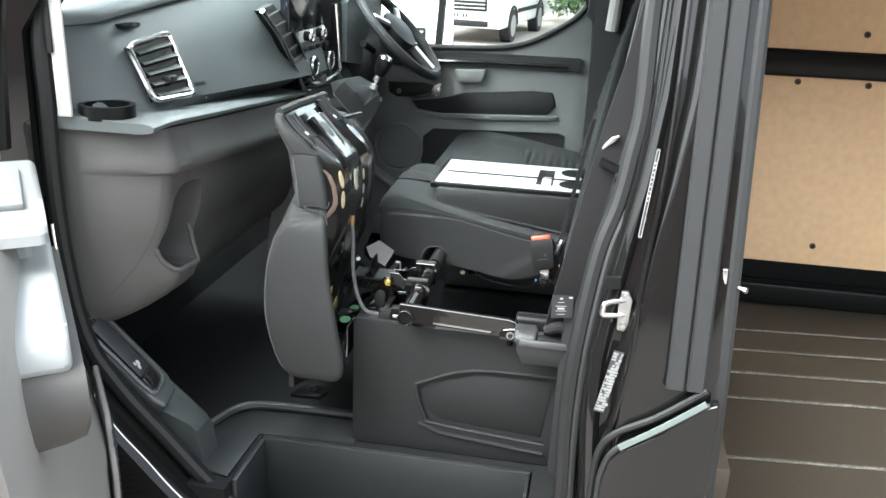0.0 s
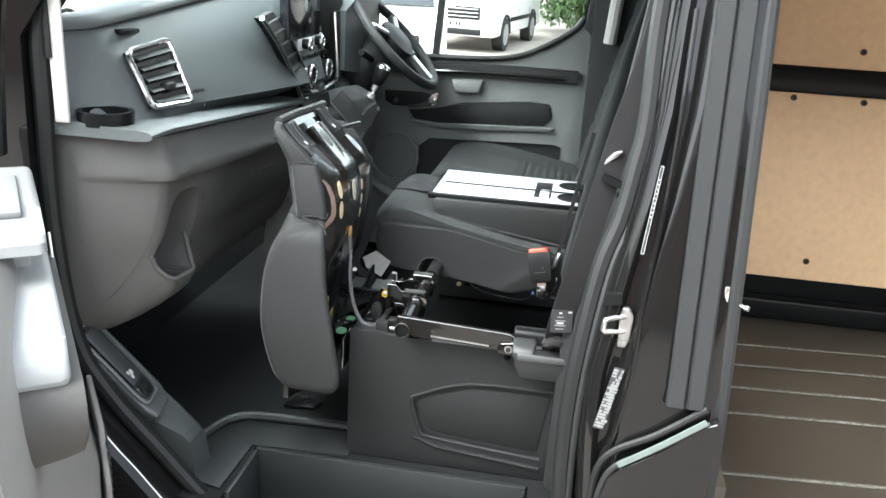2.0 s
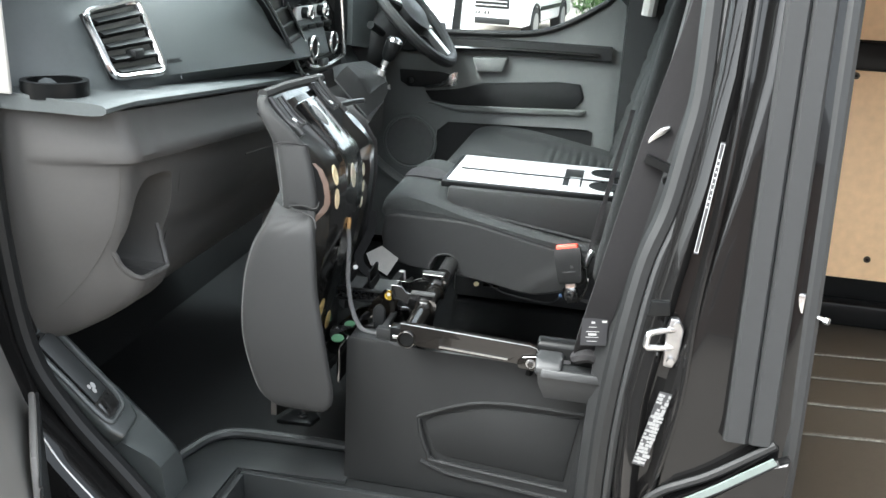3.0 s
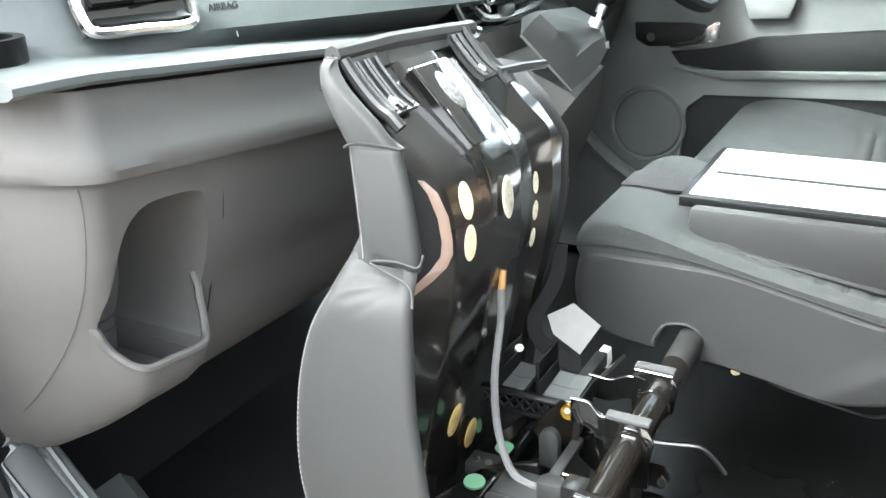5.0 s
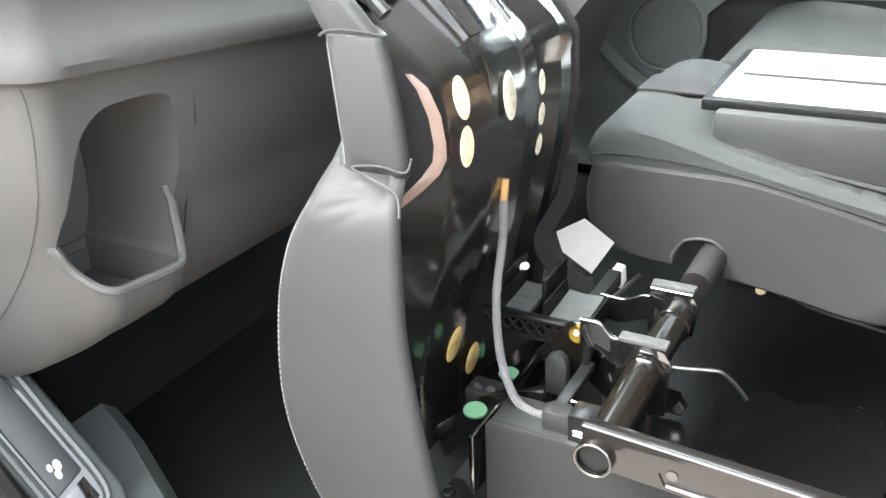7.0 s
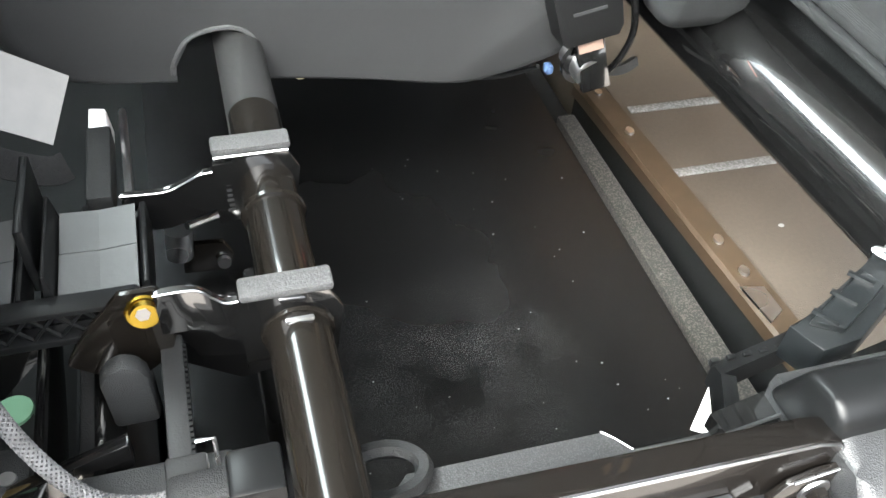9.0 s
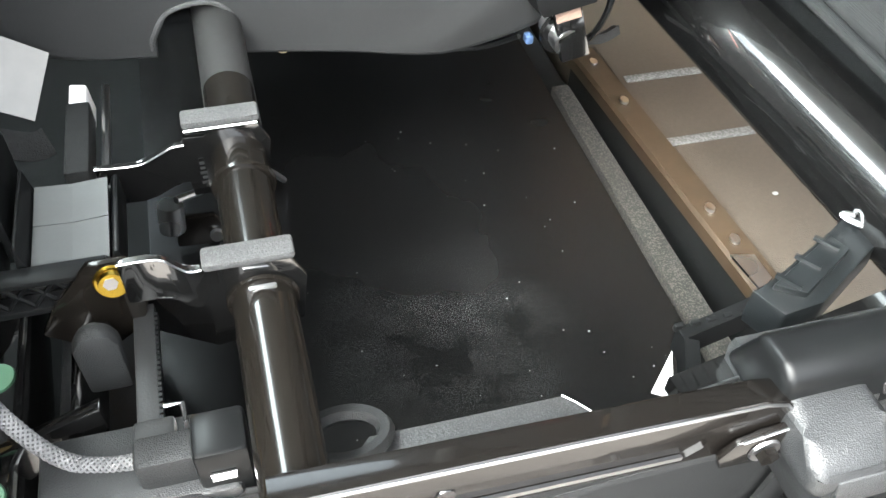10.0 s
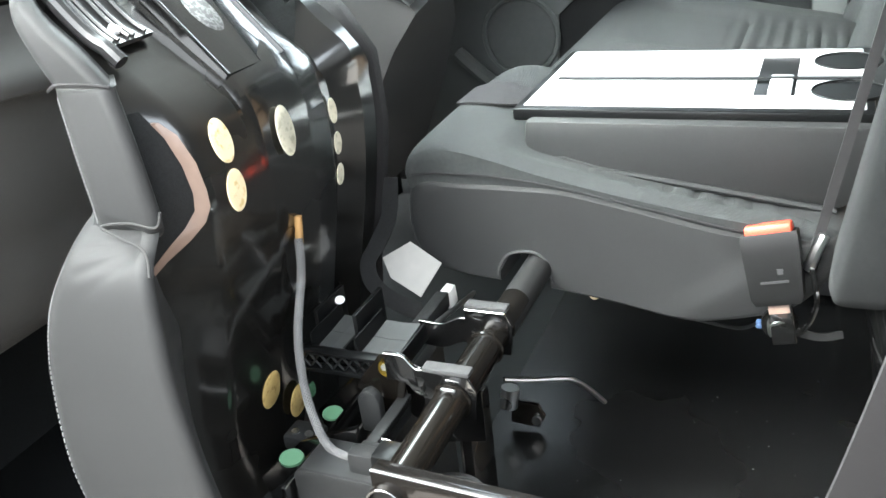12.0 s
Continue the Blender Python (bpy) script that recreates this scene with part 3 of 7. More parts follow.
SEAL = [(0.02, 1.33, 1.86), (0.009, 1.308, 1.691), (0.008, 1.275, 1.524), (-0.003, 1.258, 1.438), (-0.018, 1.24, 1.349), (-0.045, 1.221, 1.255), (-0.069, 1.186, 1.071), (-0.074, 1.18, 0.913), (-0.07, 1.18, 0.748), (-0.10, 1.19, 0.63), (-0.17, 1.2, 0.585), (-0.40, 1.2, 0.57), (-0.66, 1.2, 0.575),
        (-0.74, 1.2, 0.592), (-0.811, 1.2, 0.635), (-0.921, 1.2, 0.752), (-1.022, 1.2, 0.864), (-1.09, 1.2, 0.985), (-1.118, 1.2, 1.21), (-1.116, 1.2, 1.447), (-1.105, 1.21, 1.658), (-1.02, 1.25, 1.76), (-0.78, 1.32, 1.88), (-0.3, 1.335, 1.90)]
tagged(part("door_seal", sweep(smooth_path(SEAL, 5), 0.018, 10), M_RUBBER), "thick black rubber door opening seal", "door seal", kind="structure")
tagged(part("door_seal_lip", sweep(smooth_path([(x + 0.017, y - 0.012, z) for x, y, z in SEAL[:9]], 5), 0.007, 8), M_GAITER), "thin rubber lip beside the door seal", "door seal", kind="structure")
tagged(part("sliding_door_seal", sweep(smooth_path([(0.182, 1.33, 1.88), (0.182, 1.28, 1.699), (0.185, 1.22, 1.401), (0.187, 1.185, 1.226), (0.190, 1.15, 1.015), (0.193, 1.15, 0.808), (0.197, 1.15, 0.56)], 5), 0.016, 10), M_GAITER), "grey rubber sliding door seal", "door seal", kind="structure")
for i in range(2):
    shell_panel("pillar_buffer", sweep(smooth_path([(0.110 + 0.034 * i, skin_y(z) - 0.002, z) for z in (1.05, 1.25, 1.45, 1.7, 1.93)], 3), 0, profile=[(-0.0165, -0.006), (0.0165, -0.006), (0.0165, 0.006), (0.012, 0.011), (-0.012, 0.011), (-0.0165, 0.006)], up=(0, -1, 0.2)), M_PLASTIC, "ribbed grey rubber buffer strip")
shell_panel("pillar_crease", sweep(smooth_path([(0.061, 1.261, 1.72), (0.057, 1.222, 1.51), (0.048, 1.193, 1.366), (0.034, 1.167, 1.237), (0.028, 1.139, 1.097), (0.012, 1.13, 0.986), (0.002, 1.13, 0.93)], 4), 0.005, 8), M_PAINT)

# door striker and guide pin
striker = thing("door_striker", (0.008, 1.165, 1.18), "bright steel door striker on the black pillar", "striker")
part("plate", prism([(-0.002, 1.135), (0.012, 1.133), (0.019, 1.150), (0.021, 1.195), (0.012, 1.212), (0.0, 1.212), (-0.004, 1.19)], "y", 1.160, 1.172, 0.003), M_DULL, striker)
part("loop", sweep(smooth_path([(0.008, 1.164, 1.194), (-0.024, 1.148, 1.192), (-0.030, 1.146, 1.180), (-0.026, 1.148, 1.168), (0.008, 1.164, 1.166)]), 0.0048, 10), M_STEEL, striker)
part("bolt", disc((0.010, 1.160, 1.203), (0, -1, 0), 0.006, 0.006, 0.005, 6), M_DULL, striker)
part("bolt", disc((0.008, 1.160, 1.146), (0, -1, 0), 0.006, 0.006, 0.005, 6), M_DULL, striker)
part("hook", prism([(-0.034, 1.212), (-0.002, 1.216), (-0.004, 1.238), (-0.03, 1.236)], "y", 1.158, 1.168, 0.002), M_SMOOTH, striker)
pin = thing("sliding_door_pin", (0.19, 1.18, 1.22), "small steel guide pin beside the sliding door seal", "guide pin")
part("pin", sweep([(0.172, 1.2, 1.236), (0.206, 1.17, 1.234)], 0.0035, 10), M_STEEL, pin)
part("head", sweep([(0.206, 1.17, 1.234), (0.211, 1.166, 1.2338)], 0.0052, 10), M_STEEL, pin)
part("plate", box(0.167, 0.177, 1.172, 1.2, 1.222, 1.268, 0.003), M_STEEL, pin)


def sticker(name, a, b, width, label, group=""):
    """A thin printed strip on the pillar from a down to b."""
    ob = thing(name, b, label, "sticker", group)
    a, b = Vector(a), Vector(b)
    up = (a - b).normalized()
    out = Vector((0.15, -1, 0.15)).normalized()
    side = up.cross(out).normalized()
    out = side.cross(up)
    m = Matrix((side, up, out)).transposed().to_4x4()
    m.translation = (a + b) / 2
    length = (a - b).length
    bm = box(-width / 2, width / 2, -length / 2, length / 2, 0, 0.0008)
    bmesh.ops.transform(bm, matrix=m, verts=bm.verts)
    part("backing", bm, M_LABEL, ob)
    rnd = random.Random(length)
    top = m @ Matrix.Translation((0, 0, 0.0008))
    if width < 0.015:
        for side in (-1, 1):
            bars(top @ Matrix.Rotation(math.pi / 2, 4, "Z"), [(0, side * width * 0.42, length * 0.97)], 0.0007, M_PRINT, ob)
            bars(top, [(0, side * length * 0.485, width * 0.84)], 0.0008, M_PRINT, ob)
        for k in range(9):
            bars(top, [(rnd.uniform(-0.1, 0.1) * width, length * (0.34 - 0.052 * k), width * rnd.uniform(0.3, 0.6))], rnd.uniform(0.0014, 0.003), M_PRINT, ob)
        return
    rows = int(length / 0.0062)
    for k in range(rows):
        across = -0.5
        while across < 0.42:
            w = rnd.uniform(0.10, 0.34)
            if rnd.random() < 0.72:
                bars(top, [((across + w / 2) * width * 0.94, length * (0.48 - 0.96 * (k + 0.5) / rows), w * width * 0.86)], rnd.uniform(0.003, 0.0058), M_STICKER, ob)
            across += w


sticker("pillar_sticker", (0.034, 1.172, 1.470), (0.018, 1.146, 1.318), 0.006, "narrow white printed sticker on the black pillar")
sticker("pillar_sticker", (0.006, 1.132, 1.108), (-0.019, 1.128, 0.985), 0.019, "creased white printed sticker low on the pillar")

# kick trim and bonnet release cover beside the footwell
kick = thing("kick_trim", (-0.98, 1.25, 0.80), "black plastic kick trim with a bonnet release cover", "trim", kind="structure")
along, over = Vector((0.716, 0.0, -0.698)), Vector((0.0, 0.94, 0.34))
KICK_M = Matrix((along, over, along.cross(over))).transposed().to_4x4()
KICK_M.translation = (-1.095, 1.243, 0.985)


def kpart(name, bm, mat, label=""):
    """A piece of the sloping kick trim, drawn flat along its slope."""
    bmesh.ops.transform(bm, matrix=KICK_M, verts=bm.verts)
    return part(name, bm, mat, kick, label)


kpart("panel", prism([(-0.03, -0.038), (0.20, -0.036), (0.235, -0.024), (0.235, 0.03), (0.20, 0.044), (-0.03, 0.044)], "z", -0.05, 0.0, 0.008, segments=3), M_KICK)
kpart("cover_rim", sweep(smooth_path([(0.0, -0.026, 0.002), (0.09, -0.028, 0.002), (0.185, -0.026, 0.002), (0.198, 0.0, 0.002), (0.185, 0.026, 0.002), (0.09, 0.029, 0.002), (0.0, 0.028, 0.002), (-0.012, 0.0, 0.002)], 5, closed=True), 0.0055, 8, closed=True), M_KICK)
kpart("cover_bed", prism([(-0.008, -0.022), (0.188, -0.022), (0.194, 0.0), (0.188, 0.023), (-0.008, 0.023)], "z", 0.0002, 0.0012), M_BLACKGLOSS)
kpart("release_cover", box(0.002, 0.152, -0.019, 0.019, 0.0014, 0.0065, 0.0025), M_STEP, "satin black bonnet release cover")
kpart("finger_recess", box(0.158, 0.186, -0.016, 0.016, 0.0013, 0.0022, 0.0004), M_BLACKGLOSS)
for dx, dy, r in ((0.0, 0.002, 0.007), (0.008, -0.003, 0.006), (-0.004, -0.006, 0.005)):
    kpart("release_symbol", disc((0.128 + dx, dy, 0.0066), (0, 0, 1), r, r * 0.65, 0.0005, 8), M_PRINT, "white bonnet symbol")
part("kick_box", loft([[(x, 1.235, 0.665), (x, 1.235, zt), (x, y1 - 0.02, zt), (x, y1, zt - 0.02), (x, y1 + 0.01, 0.665)] for x, y1, zt in ((-1.10, 1.40, 0.86), (-1.04, 1.385, 0.835), (-0.95, 1.35, 0.795), (-0.885, 1.32, 0.768), (-0.868, 1.312, 0.752), (-0.858, 1.305, 0.67))]), M_KICK, kick)

# ---- dashboard ----
dash = thing("dashboard", (-1.1, 1.9, 0.7), "dark grey grained plastic dashboard with silver trims", "dashboard", kind="structure")


UPPER_DASH = [(-1.50, 1.46, 0), (-1.30, 1.575, 0), (-1.14, 1.622, 0), (-1.10, 1.628, 0), (-1.078, 1.624, 0), (-1.066, 1.612, 0), (-1.067, 1.602, 0), (-1.077, 1.597, 0), (-1.067, 1.588, 0), (-1.03, 1.53, 0), (-1.0, 1.475, 0), (-0.985, 1.445, 0.4),
              (-0.975, 1.436, 1), (-0.925, 1.434, 1), (-0.907, 1.430, 1), (-0.90, 1.421, 1), (-0.90, 1.408, 1), (-0.908, 1.399, 1), (-0.930, 1.394, 1), (-1.50, 1.394, 1)]
LOWER_DASH = [(-1.50, 1.392, 1), (-0.935, 1.392, 1), (-0.918, 1.388, 1), (-0.907, 1.37, 1), (-0.897, 1.35, 1), (-0.893, 1.335, 1), (-0.897, 1.324, 1), (-0.908, 1.3205, 1), (-0.913, 1.315, 1), (-0.918, 1.29, 1), (-0.922, 1.26, 0.8), (-0.926, 1.23, 0.7), (-0.933, 1.2, 0.6),
              (-0.942, 1.175, 0.5), (-0.950, 1.155, 0.4), (-0.955, 1.14, 0.3), (-0.958, 1.125, 0.3), (-0.961, 1.11, 0.3), (-0.964, 1.095, 0.3), (-0.968, 1.08, 0.2), (-0.974, 1.06, 0.2), (-0.985, 1.035, 0.1), (-1.005, 1.010, 0), (-1.055, 0.98, 0), (-1.15, 0.965, 0), (-1.50, 0.965, 0)]


def rise(v, a, b):
    """A soft step from 0 at a to 1 at b."""
    t = min(1.0, max(0.0, (v - a) / (b - a)))
    return t * t * (3 - 2 * t)


def bin_bulge(y, z):
    """The lower dash swells rearwards round the open pocket's bin."""
    across = rise(y, 1.270, 1.315) * (1 - rise(y, 1.398, 1.440))
    return 0.042 * across * (1 - rise(z, 1.11, 1.175)) * rise(z, 0.985, 1.075)


def face_shift(y, z):
    """The dash face runs rearwards towards the middle, and falls back beside the pillar to make room for a cup."""
    return (0.17 * (min(y, 2.0) - 1.40) - 0.8 * max(0.0, 1.33 - y)) if z > 1.4365 else 0.0


def dash_rings(outline, ends):
    """Outlines of the dash across the van: it curves forward at its near end and drops a little towards the middle."""
    def level(y, z, w):
        """Height: the ledge is thinner at its near end, and the top rises towards the middle."""
        if w == 1 and 1.385 < z < 1.4365:
            z = 1.4365 - (1.4365 - z) * 0.52
        return z - 0.075 * max(0, y - 1.28) * w + 0.13 * max(0, y - 1.30) * min(1.0, max(0.0, (z - 1.5) / 0.1))

    swell = bin_bulge if outline is LOWER_DASH else (lambda y, z: 0.0)
    rings = [[(max(x - near, -1.5) + (face_shift(y, z) + swell(y, z)) * (x > -1.2), y, level(y, z, w)) for x, z, w in outline] for y, near in ends]
    for y in (1.365, 1.38, 1.395, 1.41, 1.42, 1.43, 1.44, 1.46, 1.50, 1.56, 1.66, 1.76, 1.86, 1.96, 2.06, 2.2):
        out = 0.012 * math.sin((y - 1.28) * 2)
        rings.append([(x + out + (face_shift(y, z) + swell(y, z)) * (x > -1.2), y, level(y, z, w)) for x, z, w in outline])
    return rings


part("dash_moulding", loft(dash_rings(UPPER_DASH, ((1.205, 0.0), (1.21, 0.0), (1.25, 0.0), (1.29, 0.0), (1.33, 0.0)))), M_DASH, dash, "", 50)
upper = part("lower_dash_moulding", loft(dash_rings(LOWER_DASH, ((1.226, 0.17), (1.231, 0.135), (1.239, 0.095), (1.248, 0.062), (1.257, 0.040), (1.266, 0.018), (1.275, 0.006), (1.288, 0.0), (1.296, 0.0), (1.305, 0.0), (1.315, 0.0), (1.33, 0.0), (1.35, 0.0)))), M_DASH_LOW, dash, "warm grey lower dashboard", 24)
# the open pocket at the near end of the lower dash
pocket_out = [(p.x, p.y) for p in smooth_path([(y, z, 0) for y, z in ((1.279, 1.153), (1.291, 1.120), (1.310, 1.099), (1.36, 1.092), (1.402, 1.091), (1.416, 1.108), (1.426, 1.143), (1.429, 1.2), (1.426, 1.258), (1.412, 1.277), (1.354, 1.282), (1.325, 1.272), (1.306, 1.248), (1.291, 1.20))], 4, closed=True)]
carve(upper, prism(pocket_out, "x", -1.085, -0.80))
carve(upper, prism([(1.302, 1.16), (1.318, 1.082), (1.402, 1.078), (1.417, 1.16)], "x", -1.08, -0.934))
carve(upper, prism([(1.322, 1.083), (1.326, 1.05), (1.396, 1.05), (1.40, 1.083)], "x", -1.075, -0.948))


def lower_face(y, z):
    """How far rearwards the face of the lower dash stands at a place."""
    line = [(p, q) for p, q, _ in LOWER_DASH[2:-2]]
    for (x0, z0), (x1, z1) in zip(line, line[1:]):
        if z1 <= z <= z0:
            x = x0 + (x1 - x0) * (z0 - z) / max(1e-6, z0 - z1)
            return x + bin_bulge(y, z) + (0.012 * math.sin((y - 1.28) * 2) if y > 1.36 else 0.0)
    return -0.95


LIP = smooth_path([(0, 1.278, 1.162), (0, 1.280, 1.150), (0, 1.291, 1.119), (0, 1.311, 1.098), (0, 1.36, 1.091), (0, 1.402, 1.090), (0, 1.417, 1.108), (0, 1.427, 1.143), (0, 1.430, 1.165)], 6)
part("pocket_lip", sweep([(lower_face(p.y, p.z) - 0.003 - 0.010 * max(0.0, p.z - 1.146) / 0.016, p.y, p.z) for p in LIP], 0.0055, 8), M_DASH_LOW, dash, "rounded lip of the open pocket")
part("pocket_tray", box(-1.07, -0.955, 1.33, 1.392, 1.052, 1.056, 0.002), M_DASH_LOW, dash, "dark pocket floor")
# dark line for the end panel's shaded crease, running down and forward on the near end
def end_y(x, z):
    """Where the near end of the lower dash lies at a given x and height."""
    front = [(p, q) for p, q, _ in LOWER_DASH[2:-2]]
    for (x0, z0), (x1, z1) in zip(front, front[1:]):
        if z1 <= z <= z0:
            face = x0 + (x1 - x0) * (z0 - z) / max(1e-6, z0 - z1)
            break
    else:
        face = -0.93
    near = max(0.0, face - x)
    table = [(0.0, 1.288), (0.006, 1.275), (0.018, 1.266), (0.040, 1.257), (0.062, 1.248), (0.095, 1.239), (0.135, 1.231), (0.17, 1.226)]
    for (n0, y0), (n1, y1) in zip(table, table[1:]):
        if n0 <= near <= n1:
            return y0 + (y1 - y0) * (near - n0) / (n1 - n0)
    return 1.226


END_CREASE = smooth_path([(-0.925, 0, 1.318), (-0.932, 0, 1.262), (-0.948, 0, 1.20), (-0.982, 0, 1.137), (-1.025, 0, 1.079), (-1.058, 0, 1.046)], 5)
part("end_panel_crease", sweep([(p.x, end_y(p.x, p.z) - 0.0002, p.z) for p in END_CREASE], 0.0008, 6), M_ARMBODY, dash, "dark line drawn for the end panel's shaded crease")
# glove box seam and pull
part("glovebox_seam", sweep([(lower_face(p.y, p.z) + 0.0004, p.y, p.z) for p in smooth_path([(0, 1.456, 1.302), (0, 1.455, 1.25), (0, 1.452, 1.18), (0, 1.446, 1.12), (0, 1.436, 1.06)], 8)], 0.0013, 6), M_CARPET, dash, "dark glove box joint")
PULL = [(1.749, 1.228), (1.891, 1.206), (1.816, 1.146), (1.742, 1.164), (1.792, 1.189)]
part("glovebox_pull", loft([[(lower_face(y, z) + d, y, z) for y, z in PULL] for d in (-0.012, 0.003)]), M_SMOOTH, dash, "glove box pull recess")
part("pull_edge", sweep([(lower_face(1.745, 1.236) + 0.003, 1.745, 1.236), (lower_face(1.892, 1.223) + 0.003, 1.892, 1.223)], 0.003, 6), M_DASH_LOW, dash)
part("pull_flap", loft([[(lower_face(y, z) + d, y, z) for y, z in ((1.745, 1.166), (1.792, 1.190), (1.815, 1.150))] for d in (0.0035, 0.008)]), M_DASH_LOW, dash, "grey finger flap of the pull")
# ledge cup holder ring
part("cup_ring", sweep([(-1.02 + 0.05 * math.cos(a), 1.252 + 0.044 * math.sin(a), 1.448) for a in [2 * math.pi * i / 28 for i in range(28)]], 0, closed=True, profile=[(-0.005, -0.014), (0.005, -0.014), (0.005, 0.012), (-0.005, 0.012)], up=(0, 0, 1)), M_SMOOTH, dash, "raised black cup ring")
part("cup_floor", disc((-1.02, 1.252, 1.4365), (0, 0, 1), 0.045, 0.04, 0.003, 24), M_BLACKGLOSS, dash)
part("sensor_lid", box(-1.085, -1.045, 1.385, 1.45, 1.590, 1.60, 0.004), M_SMOOTH, dash)
# side vent: tilted outlet with silver frame and blades
VENT = [(-1.046, 1.366, 1.552), (-1.033, 1.520, 1.566), (-0.964, 1.484, 1.442), (-0.986, 1.352, 1.446)]
vent = part("air_vent", loft([[Vector(p) + Vector((0.004, 0, 0.002)) for p in VENT], [Vector(p) + Vector((0.012, 0, 0.006)) for p in VENT]]), M_BLACKGLOSS, dash, "side air vent")
part("vent_frame", sweep(smooth_path([Vector(VENT[i]).lerp(Vector(VENT[(i + 1) % 4]), s) + Vector((0.014, 0, 0.007)) for i in range(4) for s in (0.1, 0.5, 0.9)], 3, closed=True), 0.0062, 8, closed=True), M_CHROME, vent, "silver vent frame")
for k in range(5):
    s = (k + 0.7) / 5.3
    a, b = Vector(VENT[0]).lerp(Vector(VENT[3]), s), Vector(VENT[1]).lerp(Vector(VENT[2]), s)
    a, b = a.lerp(b, 0.1), a.lerp(b, 0.92)
    part("blade", sweep([a + Vector((0.016, 0, 0.004)), b + Vector((0.016, 0, 0.004))], 0, profile=[(-0.008, -0.0035), (0.006, -0.0035), (0.008, 0.0015), (-0.006, 0.003)], up=(0.3, 0, 1)), M_SMOOTH, vent)
mid = (Vector(VENT[0]) + Vector(VENT[1]) + Vector(VENT[2]) + Vector(VENT[3])) / 4
part("vent_tab", box(mid.x + 0.018, mid.x + 0.038, mid.y - 0.012, mid.y + 0.02, mid.z - 0.024, mid.z - 0.008, 0.003), M_PLASTIC, vent)
part("panel_joint", sweep([(-0.955, 1.555, 1.425), (-0.972, 1.56, 1.475), (-1.002, 1.57, 1.53), (-1.036, 1.58, 1.588)], 0.0015, 6), M_BLACKGLOSS, dash)
word_n, word_r = Vector((0.917, -0.175, 0.358)).normalized(), Vector((0.187, 0.982, 0.0)).normalized()
word_m = Matrix((word_r, word_n.cross(word_r), word_n)).transposed().to_4x4()
word_m.translation = Vector((-0.9642, 1.545, 1.4611)) + word_n * 0.0006
lettering("airbag_mark", "AIRBAG", 0.0125, word_m, M_PLASTIC, dash, 0.0006)

# centre stack: vents, screen, dials
part("centre_stack", loft([[(-1.02, 1.88, 1.61), (-0.925, 1.86, 1.60), (-0.90, 2.36, 1.60), (-1.02, 2.36, 1.61)], [(-1.0, 1.95, 1.50), (-0.915, 1.95, 1.49), (-0.89, 2.36, 1.50), (-1.0, 2.38, 1.52)], [(-0.96, 2.03, 1.39), (-0.905, 2.04, 1.38), (-0.885, 2.34, 1.38), (-0.98, 2.36, 1.40)], [(-0.95, 2.06, 1.30), (-0.90, 2.08, 1.29), (-0.88, 2.34, 1.29), (-0.97, 2.35, 1.30)]]), M_BLACKGLOSS, dash, "gloss black centre stack")
screen = part("touch_screen", box(-0.915, -0.888, 1.93, 2.20, 1.54, 1.70, 0.006), M_SCREEN, dash, "upright dark touch screen")
part("screen_sticker", disc((-0.8875, 2.07, 1.628), (1, 0, 0), 0.016, 0.016, 0.0006, 18), M_STICKER, screen, "round pale sticker")
vent_edge = [Vector((-0.903, 1.775, 1.61)), Vector((-0.894, 1.86, 1.545)), Vector((-0.888, 1.95, 1.46)), Vector((-0.890, 2.03, 1.385))]
part("centre_vent", loft([[p + Vector((-0.02, 0, 0)), p + Vector((-0.004, 0, 0)), p + Vector((-0.002, 0.085, 0.012)), p + Vector((-0.02, 0.085, 0.012))] for p in vent_edge]), M_SMOOTH, dash, "tall centre vent")
for k in range(7):
    t = (k + 0.6) / 7 * 2.99
    p = vent_edge[int(t)].lerp(vent_edge[int(t) + 1], t - int(t))
    part("vent_blade", sweep([p + Vector((0.0, 0.012, 0.0)), p + Vector((0.0, 0.075, 0.010))], 0, profile=[(-0.006, -0.003), (0.006, -0.003), (0.006, 0.002), (-0.006, 0.002)], up=(0, 0, 1)), M_PLASTIC, dash)
part("vent_side_trim", sweep(smooth_path([p + Vector((0.002, 0.0, 0)) for p in vent_edge] + [(-0.886, 2.075, 1.372)], 4), 0.006, 8), M_CHROME, dash, "chrome strip")
part("vent_side_trim", sweep(smooth_path([p + Vector((0.002, 0.088, 0.012)) for p in vent_edge[1:]], 4), 0.005, 8), M_CHROME, dash, "chrome strip")
part("far_vent", prism([(2.30, 1.60), (2.36, 1.60), (2.37, 1.44), (2.31, 1.43)], "x", -0.90, -0.875, 0.004), M_SMOOTH, dash)
part("vent_side_trim", sweep([(-0.876, 2.30, 1.60), (-0.872, 2.31, 1.50), (-0.872, 2.33, 1.40)], 0.006, 8), M_CHROME, dash, "chrome strip")
for y, z, r in ((2.085, 1.440, 0.026), (2.235, 1.440, 0.026), (2.06, 1.525, 0.014), (2.17, 1.525, 0.014)):
    part("dial", sweep([(-0.905, y, z), (-0.870, y, z)], r, 18), M_SMOOTH, dash)
    part("dial_ring", oval_ring((-0.871, y, z), (1, 0, 0), r, r, 0.0045), M_CHROME, dash, "chrome dial ring")
for k in range(4):
    part("button_bar", box(-0.902, -0.886, 2.03 + 0.06 * k, 2.08 + 0.06 * k, 1.482, 1.494, 0.002), M_SMOOTH, dash)
part("stack_trim", sweep(smooth_path([(-0.886, 2.05, 1.412), (-0.882, 2.09, 1.390), (-0.880, 2.2, 1.384), (-0.876, 2.33, 1.395)]), 0.007, 6), M_CHROME, dash, "chrome strip")
